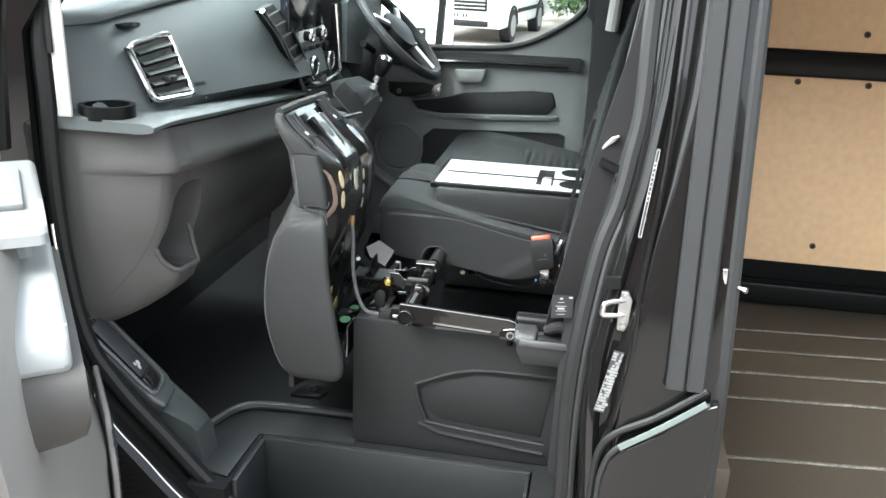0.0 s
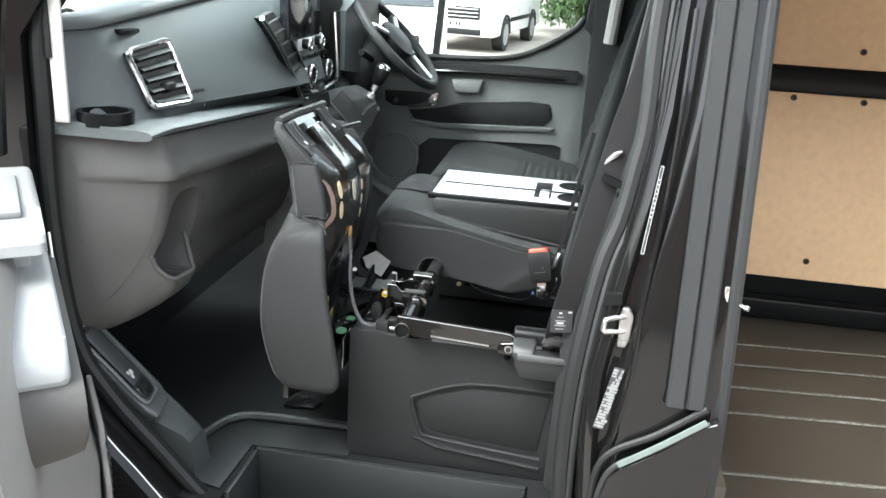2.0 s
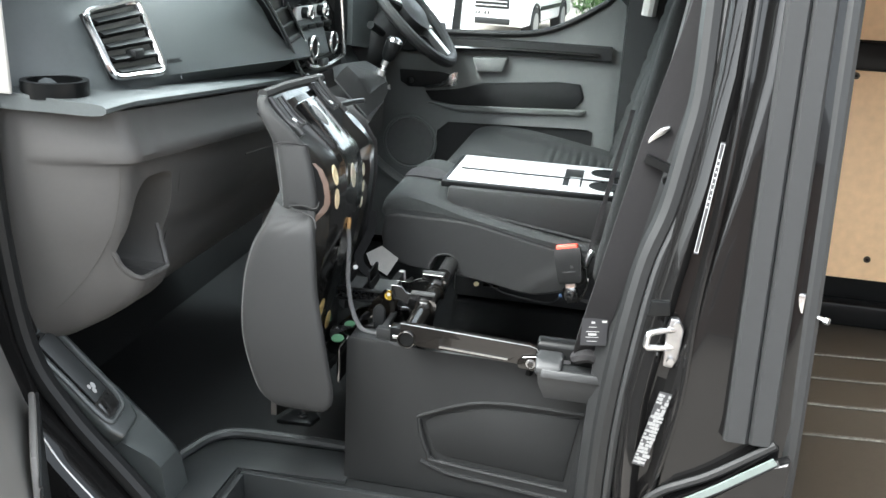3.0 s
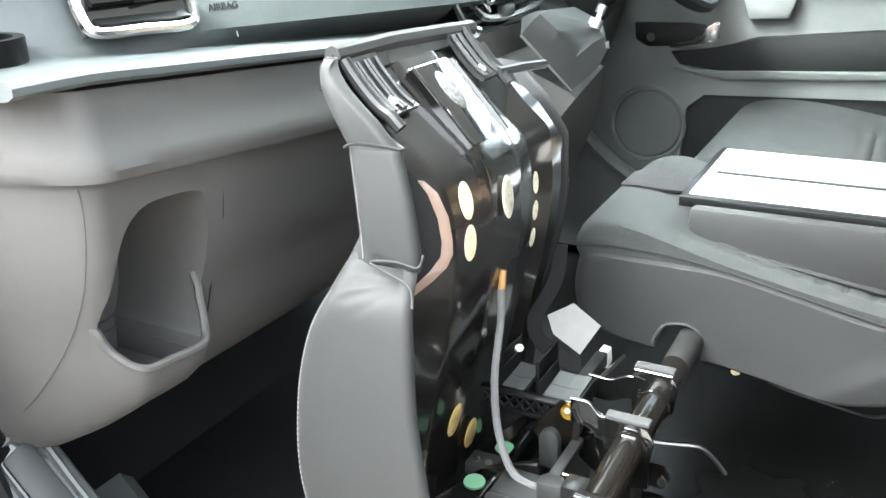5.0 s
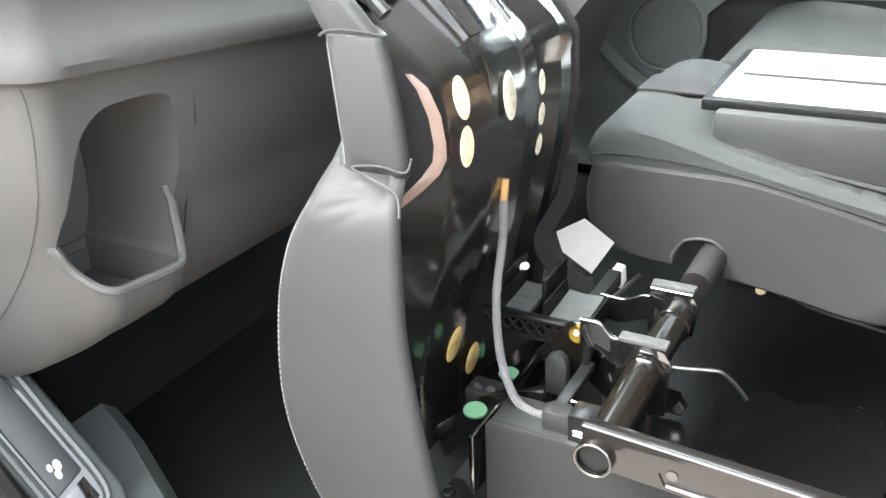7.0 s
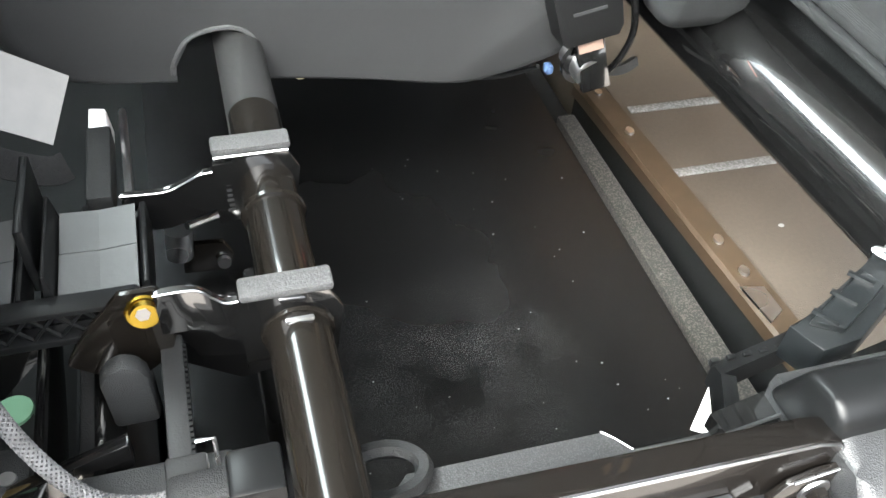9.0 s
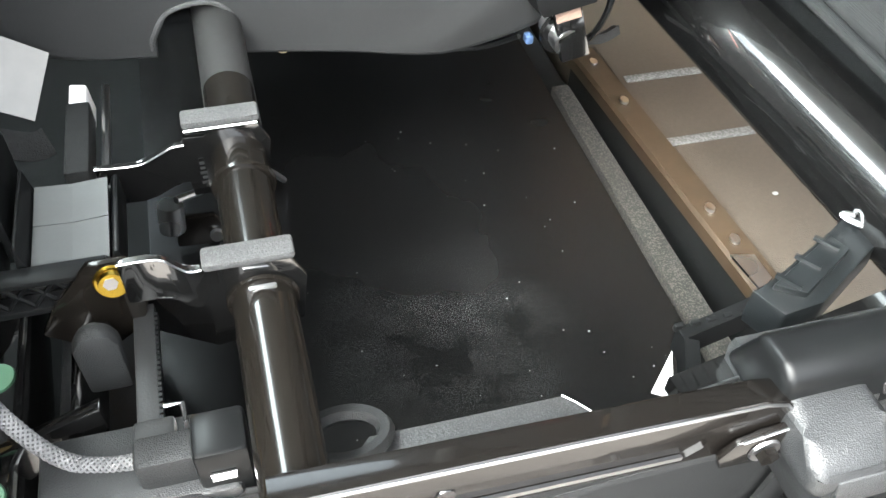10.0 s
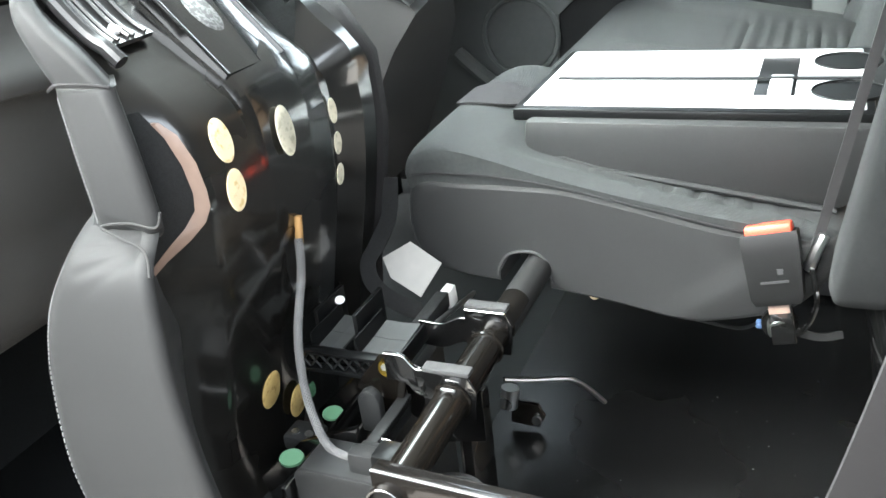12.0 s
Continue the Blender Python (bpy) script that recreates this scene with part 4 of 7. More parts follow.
part("bezel", prism([(2.02, 1.542), (2.24, 1.542), (2.25, 1.508), (2.02, 1.508)], "x", -0.904, -0.892, 0.003), M_SILVER, dash)
part("stack_panel", box(-0.893, -0.884, 2.05, 2.33, 1.285, 1.364, 0.004), M_DASH_LOW, dash, "grey panel under the dials")
part("stack_key", box(-0.888, -0.868, 2.148, 2.188, 1.384, 1.405, 0.005), M_KICK, dash)
# gear console and lever
part("gear_console", loft([[(-1.0, 2.0, 0.9), (-1.0, 2.45, 0.9), (-0.90, 2.44, 0.9), (-0.90, 2.06, 0.9)], [(-1.0, 2.06, 1.05), (-1.0, 2.46, 1.05), (-0.84, 2.46, 1.05), (-0.85, 2.12, 1.05)], [(-1.0, 2.10, 1.2), (-1.0, 2.45, 1.2), (-0.785, 2.43, 1.18), (-0.80, 2.19, 1.18)], [(-0.98, 2.10, 1.345), (-0.98, 2.42, 1.345), (-0.775, 2.41, 1.262), (-0.758, 2.202, 1.238)], [(-0.97, 2.115, 1.365), (-0.97, 2.41, 1.365), (-0.785, 2.40, 1.270), (-0.769, 2.208, 1.249)]]), M_DASH_LOW, dash, "sloping grey gear lever console", 40)
lever = thing("gear_lever", (-0.79, 2.24, 1.29), "black gear lever with a folded leather gaiter", "gear lever")
FOOT = [(-0.829, 2.12, 1.357), (-0.797, 2.162, 1.303), (-0.766, 2.20, 1.252), (-0.737, 2.256, 1.285), (-0.726, 2.28, 1.318), (-0.76, 2.36, 1.34), (-0.83, 2.34, 1.37), (-0.862, 2.20, 1.378)]
FOLD = [(-0.806, 2.150, 1.391), (-0.777, 2.160, 1.363), (-0.760, 2.207, 1.312), (-0.742, 2.246, 1.333), (-0.733, 2.276, 1.338), (-0.758, 2.325, 1.362), (-0.80, 2.30, 1.388), (-0.803, 2.186, 1.394)]
gather = Vector((-0.750, 2.270, 1.360))
gaiter_rings = []
for s in (0.0, 0.3, 0.6, 1.0):
    gaiter_rings.append([Vector(p).lerp(Vector(q), s) + Vector((0, 0, 0.004 * math.sin(math.pi * s))) for p, q in zip(FOOT, FOLD)])
for s in (0.35, 0.7, 0.92):
    gaiter_rings.append([Vector(q).lerp(gather, s) + Vector((0, 0, (-0.007 if k % 2 else 0.003) * math.sin(math.pi * s))) for k, q in enumerate(FOLD)])
part("gaiter", loft(gaiter_rings), M_LEATHER, lever, "folded grey leather gaiter", 24)
part("gaiter_frame", sweep(smooth_path([Vector(p) + Vector((0.001, -0.002, 0.001)) for p in FOOT[:3]], 6), 0.0022, 8), M_LEDGE, lever, "pale gaiter frame")
up_lever = Vector((0.028, 0.013, 0.075)).normalized()
tip = Vector((-0.723, 2.286, 1.428))
lever_turn = up_lever.to_track_quat("Z", "Y").to_matrix()
part("shaft", sweep([gather, tip], 0.0065, 10), M_CHROME, lever, "chrome lever shaft")
part("collar", sweep([gather + up_lever * 0.022, gather + up_lever * 0.038], 0.009, 12), M_STEEL, lever)
part("collar_foot", sweep([gather - up_lever * 0.004, gather + up_lever * 0.012], 0.0125, 12), M_STEEL, lever)
part("knob", loft([[tip + lever_turn @ Vector((r * math.cos(a), r * math.sin(a), h)) for a in [2 * math.pi * i / 16 for i in range(16)]] for r, h in ((0.011, -0.036), (0.018, -0.026), (0.0225, -0.006), (0.024, 0.012), (0.021, 0.026), (0.010, 0.032))]), M_SMOOTH, lever, "black knob")
part("knob_cap", loft([[tip + lever_turn @ Vector((r * math.cos(a), r * math.sin(a), h)) for a in [2 * math.pi * i / 16 for i in range(16)]] for r, h in ((0.0235, 0.018), (0.0215, 0.0265), (0.011, 0.033))]), M_CHROME, lever, "bright knob cap")
part("gaiter_tab", prism([(-0.742, 1.322), (-0.722, 1.318), (-0.724, 1.332)], "y", 2.276, 2.279), M_STEEL, lever, "small steel tab")

part("stack_hood", loft([[(-1.05, y, z), (-0.91, y, z), (-0.895, y + 0.012, z), (-0.88, 2.40, z), (-0.895, 2.41, z), (-1.05, 2.41, z)] for z, y in ((1.43, 2.345), (1.47, 2.315), (1.54, 2.265), (1.60, 2.225), (1.66, 2.20), (1.685, 2.205), (1.695, 2.23))]), M_PLASTIC, dash, "black hood beside the screen", 50)
# driver's dash, cowl, column and wheel
part("instrument_cowl", loft([[(-1.30, 2.36, 1.44), (-0.86, 2.36, 1.42), (-0.86, 2.37, 1.60), (-1.30, 2.36, 1.60)], [(-1.30, 2.5, 1.44), (-0.83, 2.48, 1.40), (-0.82, 2.48, 1.68), (-1.30, 2.5, 1.64)], [(-1.30, 2.66, 1.44), (-0.83, 2.66, 1.40), (-0.82, 2.66, 1.68), (-1.30, 2.66, 1.64)], [(-1.30, 2.84, 1.44), (-0.90, 2.83, 1.42), (-0.90, 2.83, 1.58), (-1.30, 2.84, 1.58)]]), M_DASH, dash, "hooded instrument cowl", 50)
part("lower_dash", prism([(-1.3, 1.45), (-0.90, 1.42), (-0.86, 1.36), (-0.90, 1.22), (-1.0, 1.08), (-1.3, 1.05)], "y", 2.36, 2.85, 0.02), M_DASH, dash)
wheel = thing("steering_wheel", (-0.70, 2.53, 1.52), "black leather steering wheel with silver trims", "steering wheel")
wm = Matrix.Translation((-0.735, 2.53, 1.507)) @ pose(0, 0, 0, 0, 46, 0)
part("rim", sweep([wm @ Vector((0.185 * math.cos(a), 0.185 * math.sin(a), 0)) for a in [2 * math.pi * i / 40 for i in range(40)]], 0.016, 10, closed=True), M_PLASTIC, wheel)
part("hub", loft([[wm @ Vector((r * 0.9 * math.cos(a), r * math.sin(a), h)) for a in [2 * math.pi * i / 18 for i in range(18)]] for r, h in ((0.05, -0.05), (0.075, -0.02), (0.078, 0.012), (0.05, 0.025))]), M_PLASTIC, wheel)
for a in (0, 115, 245):
    q = radians(a)
    part("spoke", sweep([wm @ Vector((r * math.cos(q), r * math.sin(q), 0.002)) for r in (0.06, 0.178)], 0, profile=[(-0.02, -0.008), (0.02, -0.008), (0.016, 0.008), (-0.016, 0.008)], up=wm.to_3x3() @ Vector((0, 0, 1))), M_PLASTIC, wheel)
    part("spoke_trim", sweep([wm @ Vector((r * math.cos(q), r * math.sin(q), 0.0125)) for r in (0.075, 0.165)], 0, profile=[(-0.007, -0.003), (0.007, -0.003), (0.007, 0.003), (-0.007, 0.003)], up=wm.to_3x3() @ Vector((0, 0, 1))), M_SILVER, wheel, "silver spoke trim")
part("column", loft([[wm @ Vector((rx * math.cos(a) - 0.012, ry * math.sin(a), h)) for a in [2 * math.pi * i / 20 for i in range(20)]] for h, rx, ry in ((-0.035, 0.045, 0.050), (-0.05, 0.062, 0.066), (-0.09, 0.072, 0.072), (-0.22, 0.080, 0.085))]), M_PLASTIC, wheel)
part("stalk", sweep([wm @ Vector((0, -0.05, -0.09)), wm @ Vector((-0.03, -0.17, -0.07))], 0.011, 10), M_SMOOTH, wheel)

# ---- seat pedestal trim ----
ped = thing("seat_base_trim", (-0.33, 1.45, CAB_Z), "dark grey grained plastic seat base trim", "seat trim")
face = [(-0.568, 0.664), (-0.085, 0.664), (-0.085, 0.9755), (-0.468, 0.9755), (-0.487, 0.984), (-0.560, 0.984), (-0.566, 0.976)]
ped_face = part("side_panel", prism(face, "y", 1.4196, 1.4236, 0.0015), M_TRIM, ped)
inset = [(-0.10, 0.888), (-0.286, 0.884), (-0.40, 0.842), (-0.418, 0.822), (-0.397, 0.752), (-0.370, 0.735), (-0.12, 0.715)]
carve(ped_face, prism(inset, "y", 1.40, 1.429))
part("inset_backing", box(-0.425, -0.088, 1.4298, 1.4322, 0.69, 0.905), M_TRIM, ped)
part("inset_panel", prism([(x * 0.93 - 0.017, 0.805 + (z - 0.805) * 0.82) for x, z in inset], "y", 1.4275, 1.4325, 0.002), M_TRIM, ped)
part("inset_bevel", sweep(smooth_path([(x, 1.423, z) for x, z in inset] , 4), 0.0055, 8), M_TRIM, ped)
part("lower_moulding", sweep([(-0.41, 1.4185, 0.735), (-0.36, 1.4185, 0.716), (-0.12, 1.4185, 0.694)], 0.005, 8), M_TRIM, ped)
part("front_panel", box(-0.568, -0.552, 1.446, 1.74, 0.664, 0.93, 0.004), M_TRIM, ped)
part("top_shelf", prism([(-0.562, 1.421), (-0.462, 1.421), (-0.462, 1.447), (-0.48, 1.472), (-0.562, 1.472)], "z", 0.962, 0.983, 0.004), M_COVER, ped)

# reel cover with the belt's lower end
reel = thing("belt_anchor_cover", (-0.14, 1.37, 0.94), "black plastic cover over the seat belt anchor", "cover")
part("shell", loft([[(x0, y0, z), (x1, y0, z), (x1, y1, z), (x0, y1, z)] for z, x0, x1, y0, y1 in ((0.944, -0.165, -0.075, 1.37, 1.42), (0.953, -0.178, -0.07, 1.348, 1.43), (0.985, -0.190, -0.07, 1.337, 1.43), (1.004, -0.192, -0.07, 1.336, 1.43), (1.010, -0.190, -0.07, 1.340, 1.43))]), M_COVER, reel)
part("rear_wall", prism([(1.374, 1.005), (1.376, 1.042), (1.388, 1.050), (1.408, 1.046), (1.425, 1.005)], "x", -0.200, -0.075, 0.006, segments=3), M_SMOOTH, reel)
part("end_wall", prism([(1.337, 0.998), (1.335, 1.011), (1.341, 1.021), (1.358, 1.028), (1.378, 1.033), (1.41, 1.031), (1.41, 0.998)], "x", -0.1985, -0.150, 0.008, segments=4), M_COVER, reel)
part("front_lip", prism([(1.3315, 0.9995), (1.3365, 1.0135), (1.3445, 1.0135), (1.3445, 0.9995)], "x", -0.186, -0.076, 0.0015), M_COVER, reel)
part("anchor_plate", disc((-0.15, 1.385, 1.012), (0, 0, 1), 0.02, 0.014, 0.006, 16), M_STEEL, reel)
belt = thing("seat_belt", (-0.11, 1.36, 1.02), "black webbing seat belt with a steel tongue", "seat belt")
BELT = [(-0.112, 1.375, 1.03), (-0.108, 1.345, 1.08), (-0.09, 1.325, 1.18), (-0.064, 1.32, 1.32), (-0.035, 1.325, 1.47), (0.0, 1.34, 1.62), (0.03, 1.36, 1.78)]
part("webbing", sweep(smooth_path(BELT, 5), 0, profile=[(-0.024, -0.0012), (0.024, -0.0012), (0.024, 0.0012), (-0.024, 0.0012)], up=(0.25, -1, 0)), M_BELT, belt)
part("webbing_fold", sweep(smooth_path([(-0.13, 1.39, 1.02), (-0.125, 1.36, 1.035), (-0.108, 1.350, 1.045), (-0.088, 1.36, 1.035)], 4), 0.012, 8), M_BELT, belt)
lm = Matrix.Translation((-0.104, 1.330, 1.10)) @ pose(0, 0, 0, 84, 0, 14)
lab = box(-0.022, 0.022, -0.024, 0.024, 0, 0.001)
bmesh.ops.transform(lab, matrix=lm, verts=lab.verts)
part("belt_label", lab, M_LABEL, belt, "grey sewn-on belt label")
label_m = lm @ Matrix.Translation((0, 0, 0.001))
bars(label_m, [(-0.003, -0.0165, 0.017), (-0.003, -0.0095, 0.022), (-0.003, 0.0005, 0.022), (-0.003, 0.0085, 0.013)], 0.0009, M_PRINT, belt)
bars(label_m, [(-0.003, -0.0045, 0.014), (-0.003, 0.0165, 0.006), (0.016, 0.0185, 0.008)], 0.0036, M_PRINT, belt)
part("tongue", prism([(-0.062, 1.424), (-0.058, 1.426), (-0.036, 1.448), (-0.026, 1.453), (-0.028, 1.459), (-0.042, 1.453), (-0.064, 1.429)], "y", 1.318, 1.324, 0.002), M_STEEL, belt, "bright steel belt tongue")
part("tongue_grip", sweep([(-0.058, 1.314, 1.408), (-0.012, 1.308, 1.392)], 0, profile=[(-0.008, -0.006), (0.008, -0.006), (0.008, 0.006), (-0.008, 0.006)], up=(0, 0, 1)), M_SMOOTH, belt)
part("guide_button", disc((-0.022, 1.318, 1.374), (0, -1, 0), 0.007, 0.007, 0.006, 12), M_SMOOTH, belt)
# trim behind the belt
tagged(part("pillar_trim_lower", loft([[(xl, 1.345 + 0.12 * max(0, z - 1.1), z), (xr, 1.30 + 0.14 * max(0, z - 1.1), z), (xr, 1.36 + 0.14 * max(0, z - 1.1), z), (xl, 1.40 + 0.12 * max(0, z - 1.1), z)] for z, xl, xr in ((0.70, -0.105, -0.05), (1.05, -0.10, -0.045), (1.25, -0.075, -0.02), (1.45, -0.045, 0.015), (1.7, -0.01, 0.03), (1.94, 0.02, 0.05))]), M_PLASTIC), "black plastic pillar trim behind the belt", "trim", kind="structure")

# ---- seat frame of the double seat ----
seat_frame = thing("double_seat_base", (-0.3, 1.65, 0.715), "black coated steel frame of the lifted double seat", "seat frame")
RAIL = [(1.372, -0.040), (1.372, -0.0028), (1.3726, -0.0008), (1.374, 0.0), (1.388, -0.0025), (1.390, -0.004), (1.390, -0.012), (1.3875, -0.012), (1.3875, -0.0065), (1.379, -0.0045), (1.376, -0.008), (1.376, -0.040)]
RAIL_RUN = ((-0.449, 1.049, 0.0), (-0.30, 1.0425, 0.0), (-0.212, 1.0385, 0.0), (-0.200, 1.0375, 0.002), (-0.195, 1.0365, 0.006))


def rail_top(x):
    return 1.049 - 0.0465 * (x + 0.449)


rail = part("side_rail", loft([[(x, y, zt + dz * (1 - 14 * drop) - drop) for y, dz in RAIL] for x, zt, drop in RAIL_RUN]), M_RAIL, seat_frame, "gloss brown-black pressed steel rail")
# sky highlight on the rail's rounded edge, put in as a steel bead
part("rail_highlight", sweep([(x, 1.3726, zt - 0.0012 - 1.3 * drop) for x, zt, drop in RAIL_RUN], 0.0010, 8), M_DULL, rail, "highlight of the rail's top edge, drawn as a bright strip")
SLOT = [(-0.383, 0.0), (-0.378, 0.0095), (-0.247, 0.0095), (-0.239, 0.003), (-0.239, -0.004), (-0.247, -0.0105), (-0.378, -0.0105)]
carve(rail, prism([(x, rail_top(x) - 0.025 + dz) for x, dz in SLOT], "y", 1.36, 1.3738))
# steel strip stands for the sky's glint on the slot's lower bevel
part("slot_glint", sweep([(-0.376, 1.3722, rail_top(-0.376) - 0.0345), (-0.250, 1.3722, rail_top(-0.250) - 0.0345)], 0, profile=[(-0.0012, -0.0012), (0.0012, -0.0012), (0.0012, 0.0022), (-0.0012, 0.0012)], up=(0, 0, 1)), M_DULL, rail, "sky glint of the slot's lower edge, drawn as a bright strip")
part("rail_hole", disc((-0.372, 1.3736, 1.0215), (0, -1, 0), 0.0052, 0.0052, 0.0008, 12), M_BLACKGLOSS, rail)
tab = part("rail_tab", prism([(-0.229, 0.994), (-0.232, 1.004), (-0.224, 1.016), (-0.211, 1.0195), (-0.187, 1.023), (-0.187, 0.996), (-0.205, 0.992)], "y", 1.366, 1.3705, 0.0015), M_RAIL, rail, "bolted tab at the rail's end")
part("tab_edge", sweep([(-0.222, 1.3662, 1.0165), (-0.189, 1.3662, 1.0228)], 0.0008, 6), M_DULL, tab, "bare bright edge")
part("tab_washer", disc((-0.2075, 1.3655, 1.006), (0, -1, 0), 0.0088, 0.0088, 0.0015, 20), M_DULL, tab)
part("tab_bolt", disc((-0.2075, 1.3635, 1.006), (0, -1, 0), 0.006, 0.006, 0.004, 6), M_RAIL, tab)
# main cross tube with its open end, sleeve and weld collars
TX, TZ = -0.437, 1.019
tube = part("cross_tube", sweep([(TX, y, TZ) for y in (1.366, 1.40, 1.5, 1.6, 1.70)], 0.0172, 24), M_TUBE, seat_frame, "brown-black painted cross tube")
carve(tube, sweep([(TX, 1.35, TZ), (TX, 1.55, TZ)], 0.0145, 18))
# dark disc over the rail plate, for the shade inside the open tube
part("tube_shade_disc", disc((TX, 1.3708, TZ), (0, -1, 0), 0.0146, 0.0146, 0.0008, 24), M_SMOOTH, tube)
part("tube_lip", oval_ring((TX, 1.3662, TZ), (0, -1, 0), 0.0160, 0.0160, 0.0009), M_EPAINT, tube)
part("tube_sleeve", sweep([(TX, 1.648, TZ - 0.002), (TX, 2.3, TZ - 0.002)], 0.0178, 24), M_SLEEVE, seat_frame, "matt black tube sleeve")
for y in (1.51, 1.603):
    part("weld", oval_ring((TX, y, TZ), (0, 1, 0), 0.0178, 0.0178, 0.0022), M_TUBE, tube)
part("weld_scar", box(TX - 0.007, TX + 0.008, 1.5025, 1.5055, TZ + 0.0155, TZ + 0.0182, 0.001), M_STEEL, tube, "bare bright weld scar")


def saddle(y0, y1, x0, x1, arm):
    """A folded steel saddle plate on the tube with a felt pad on top and an arm towards the hinge."""
    line = smooth_path([(x, 0, z) for x, z in arm], 4)
    low = [(p.x, p.z - 0.030) for p in reversed(line)]
    b = part("saddle_bracket", prism([(p.x, p.z) for p in line] + [(x0, 1.0465), (x1, 1.0465), (x1 + 0.008, 1.03), (x1 + 0.004, 0.995), (x0 - 0.002, 0.992)] + low, "y", y0, y1, 0.0008), M_EPAINT, seat_frame, "folded black steel bracket")
    part("felt_pad", box(x0 - 0.001, x1 + 0.003, y0 - 0.002, y0 + 0.0125, 1.047, 1.0525, 0.002), M_FELT, b, "grey felt pad")
    part("bracket_edge", sweep([(p.x, y0 - 0.0004, p.z) for p in line], 0.0006, 6), M_DULL, b, "bright sheared edge")
    return b


far_saddle = saddle(1.630, 1.634, -0.467, -0.424, ((-0.524, 1.0255), (-0.499, 1.0243), (-0.4867, 1.029), (-0.4767, 1.0342), (-0.469, 1.035)))
part("bracket_edge", sweep([(-0.467, 1.627, 1.0475), (-0.423, 1.627, 1.0475)], 0.0008, 6), M_STEEL, far_saddle, "bright sheared edge")
saddle(1.512, 1.516, -0.464, -0.420, ((-0.5045, 1.062), (-0.4851, 1.0615), (-0.4778, 1.0543), (-0.4719, 1.0487), (-0.4655, 1.0485)))
bars(Matrix.Translation((-0.4605, 1.6285, 1.012)) @ pose(0, 0, 0, 90, 0, 0), [(0, 0.0, 0.004), (0.0005, -0.004, 0.003), (0, -0.008, 0.004), (0, 0.004, 0.003), (0, 0.008, 0.003)], 0.002, M_GAITER, far_saddle)
part("web_plate", prism([(-0.508, 1.0), (-0.425, 1.0), (-0.425, 0.94), (-0.47, 0.93), (-0.508, 0.96)], "y", 1.553, 1.558, 0.001), M_EPAINT, seat_frame)
# hinge bolt
bolt = part("hinge_bolt", disc((-0.5128, 1.5285, 1.033), (0.1, -0.95, 0.3), 0.0074, 0.0074, 0.0045, 20), M_ZINC, seat_frame, "yellow zinc plated hinge bolt")
part("bolt_flange", oval_ring((-0.5128, 1.5302, 1.0316), (0.1, -0.95, 0.3), 0.0085, 0.0085, 0.0015), M_ZINC, bolt)
part("bolt_head", disc((-0.5130, 1.5262, 1.0352), (0.1, -0.95, 0.3), 0.0042, 0.0042, 0.002, 6), M_DULL, bolt)
# moulded hinge troughs between the frame and the lifted cushion
def trough(x0, x1):
    t = part("hinge_trough", prism([(x0, 1.03), (x0 + 0.001, 1.045), (x0 + 0.0035, 1.045), (x0 + 0.005, 1.024), (x1 - 0.006, 1.024), (x1 - 0.004, 1.032), (x1 - 0.001, 1.032), (x1, 1.012), (x0, 1.012)], "y", 1.552, 1.616, 0.001), M_SMOOTH, seat_frame, "grey moulded plastic hinge trough")
    xa, xb, crease = x0 + 0.006, x1 - 0.007, (x0 + x1) / 2
    for ya, yb, za, zb in ((1.553, 1.5845, 1.0262, 1.0272), (1.5852, 1.616, 1.0272, 1.0292)):
        part("trough_floor", loft([[(x, ya, za + dz), (x, yb, zb + dz), (x, yb, zb + dz - 0.0016), (x, ya, za + dz - 0.0016)] for x, dz in ((xa, 0.0012), (crease, 0.0), (xb, 0.0016))]), M_TRAY, t, "", 1)
    return t


trough(-0.562, -0.508)
trough(-0.614, -0.572)
part("upright_fin", box(-0.571, -0.566, 1.572, 1.635, 1.015, 1.060, 0.001), M_SMOOTH, seat_frame)
part("upright_fin", box(-0.620, -0.615, 1.575, 1.635, 1.015, 1.058, 0.001), M_SMOOTH, seat_frame)
lattice = part("lattice_edge", box(-0.628, -0.516, 1.538, 1.550, 1.006, 1.011, 0.001), M_SMOOTH, seat_frame, "black lattice moulding")
for k in range(8):
    x = -0.625 + 0.0135 * k
    part("lattice_rib", sweep([(x, 1.541, 1.028), (x + 0.0135, 1.541, 1.011)], 0.0013, 5), M_SMOOTH, lattice)
    part("lattice_rib", sweep([(x + 0.0135, 1.541, 1.028), (x, 1.541, 1.011)], 0.0013, 5), M_SMOOTH, lattice)
part("lattice_top", box(-0.628, -0.516, 1.538, 1.551, 1.028, 1.032, 0.001), M_SMOOTH, seat_frame)
part("lattice_back", box(-0.628, -0.516, 1.5505, 1.552, 1.006, 1.03), M_BLACKGLOSS, seat_frame)
# release paddle, latch strip, motor plug
part("release_paddle", prism([(-0.540, 0.965), (-0.516, 0.965), (-0.516, 1.004), (-0.520, 1.012), (-0.528, 1.016), (-0.536, 1.012), (-0.541, 1.004)], "y", 1.508, 1.520, 0.003), M_TRIM, seat_frame, "grey plastic release paddle")
part("hinge_cheek", prism([(-0.56, 0.99), (-0.55, 1.01), (-0.525, 1.04), (-0.505, 1.04), (-0.495, 1.02), (-0.505, 0.985), (-0.53, 0.965)], "y", 1.536, 1.541, 0.002), M_TUBE, seat_frame)
part("latch_strip", box(-0.511, -0.499, 1.45, 1.545, 0.986, 0.992, 0.001), M_GAITER, seat_frame, "grey plastic latch strip")
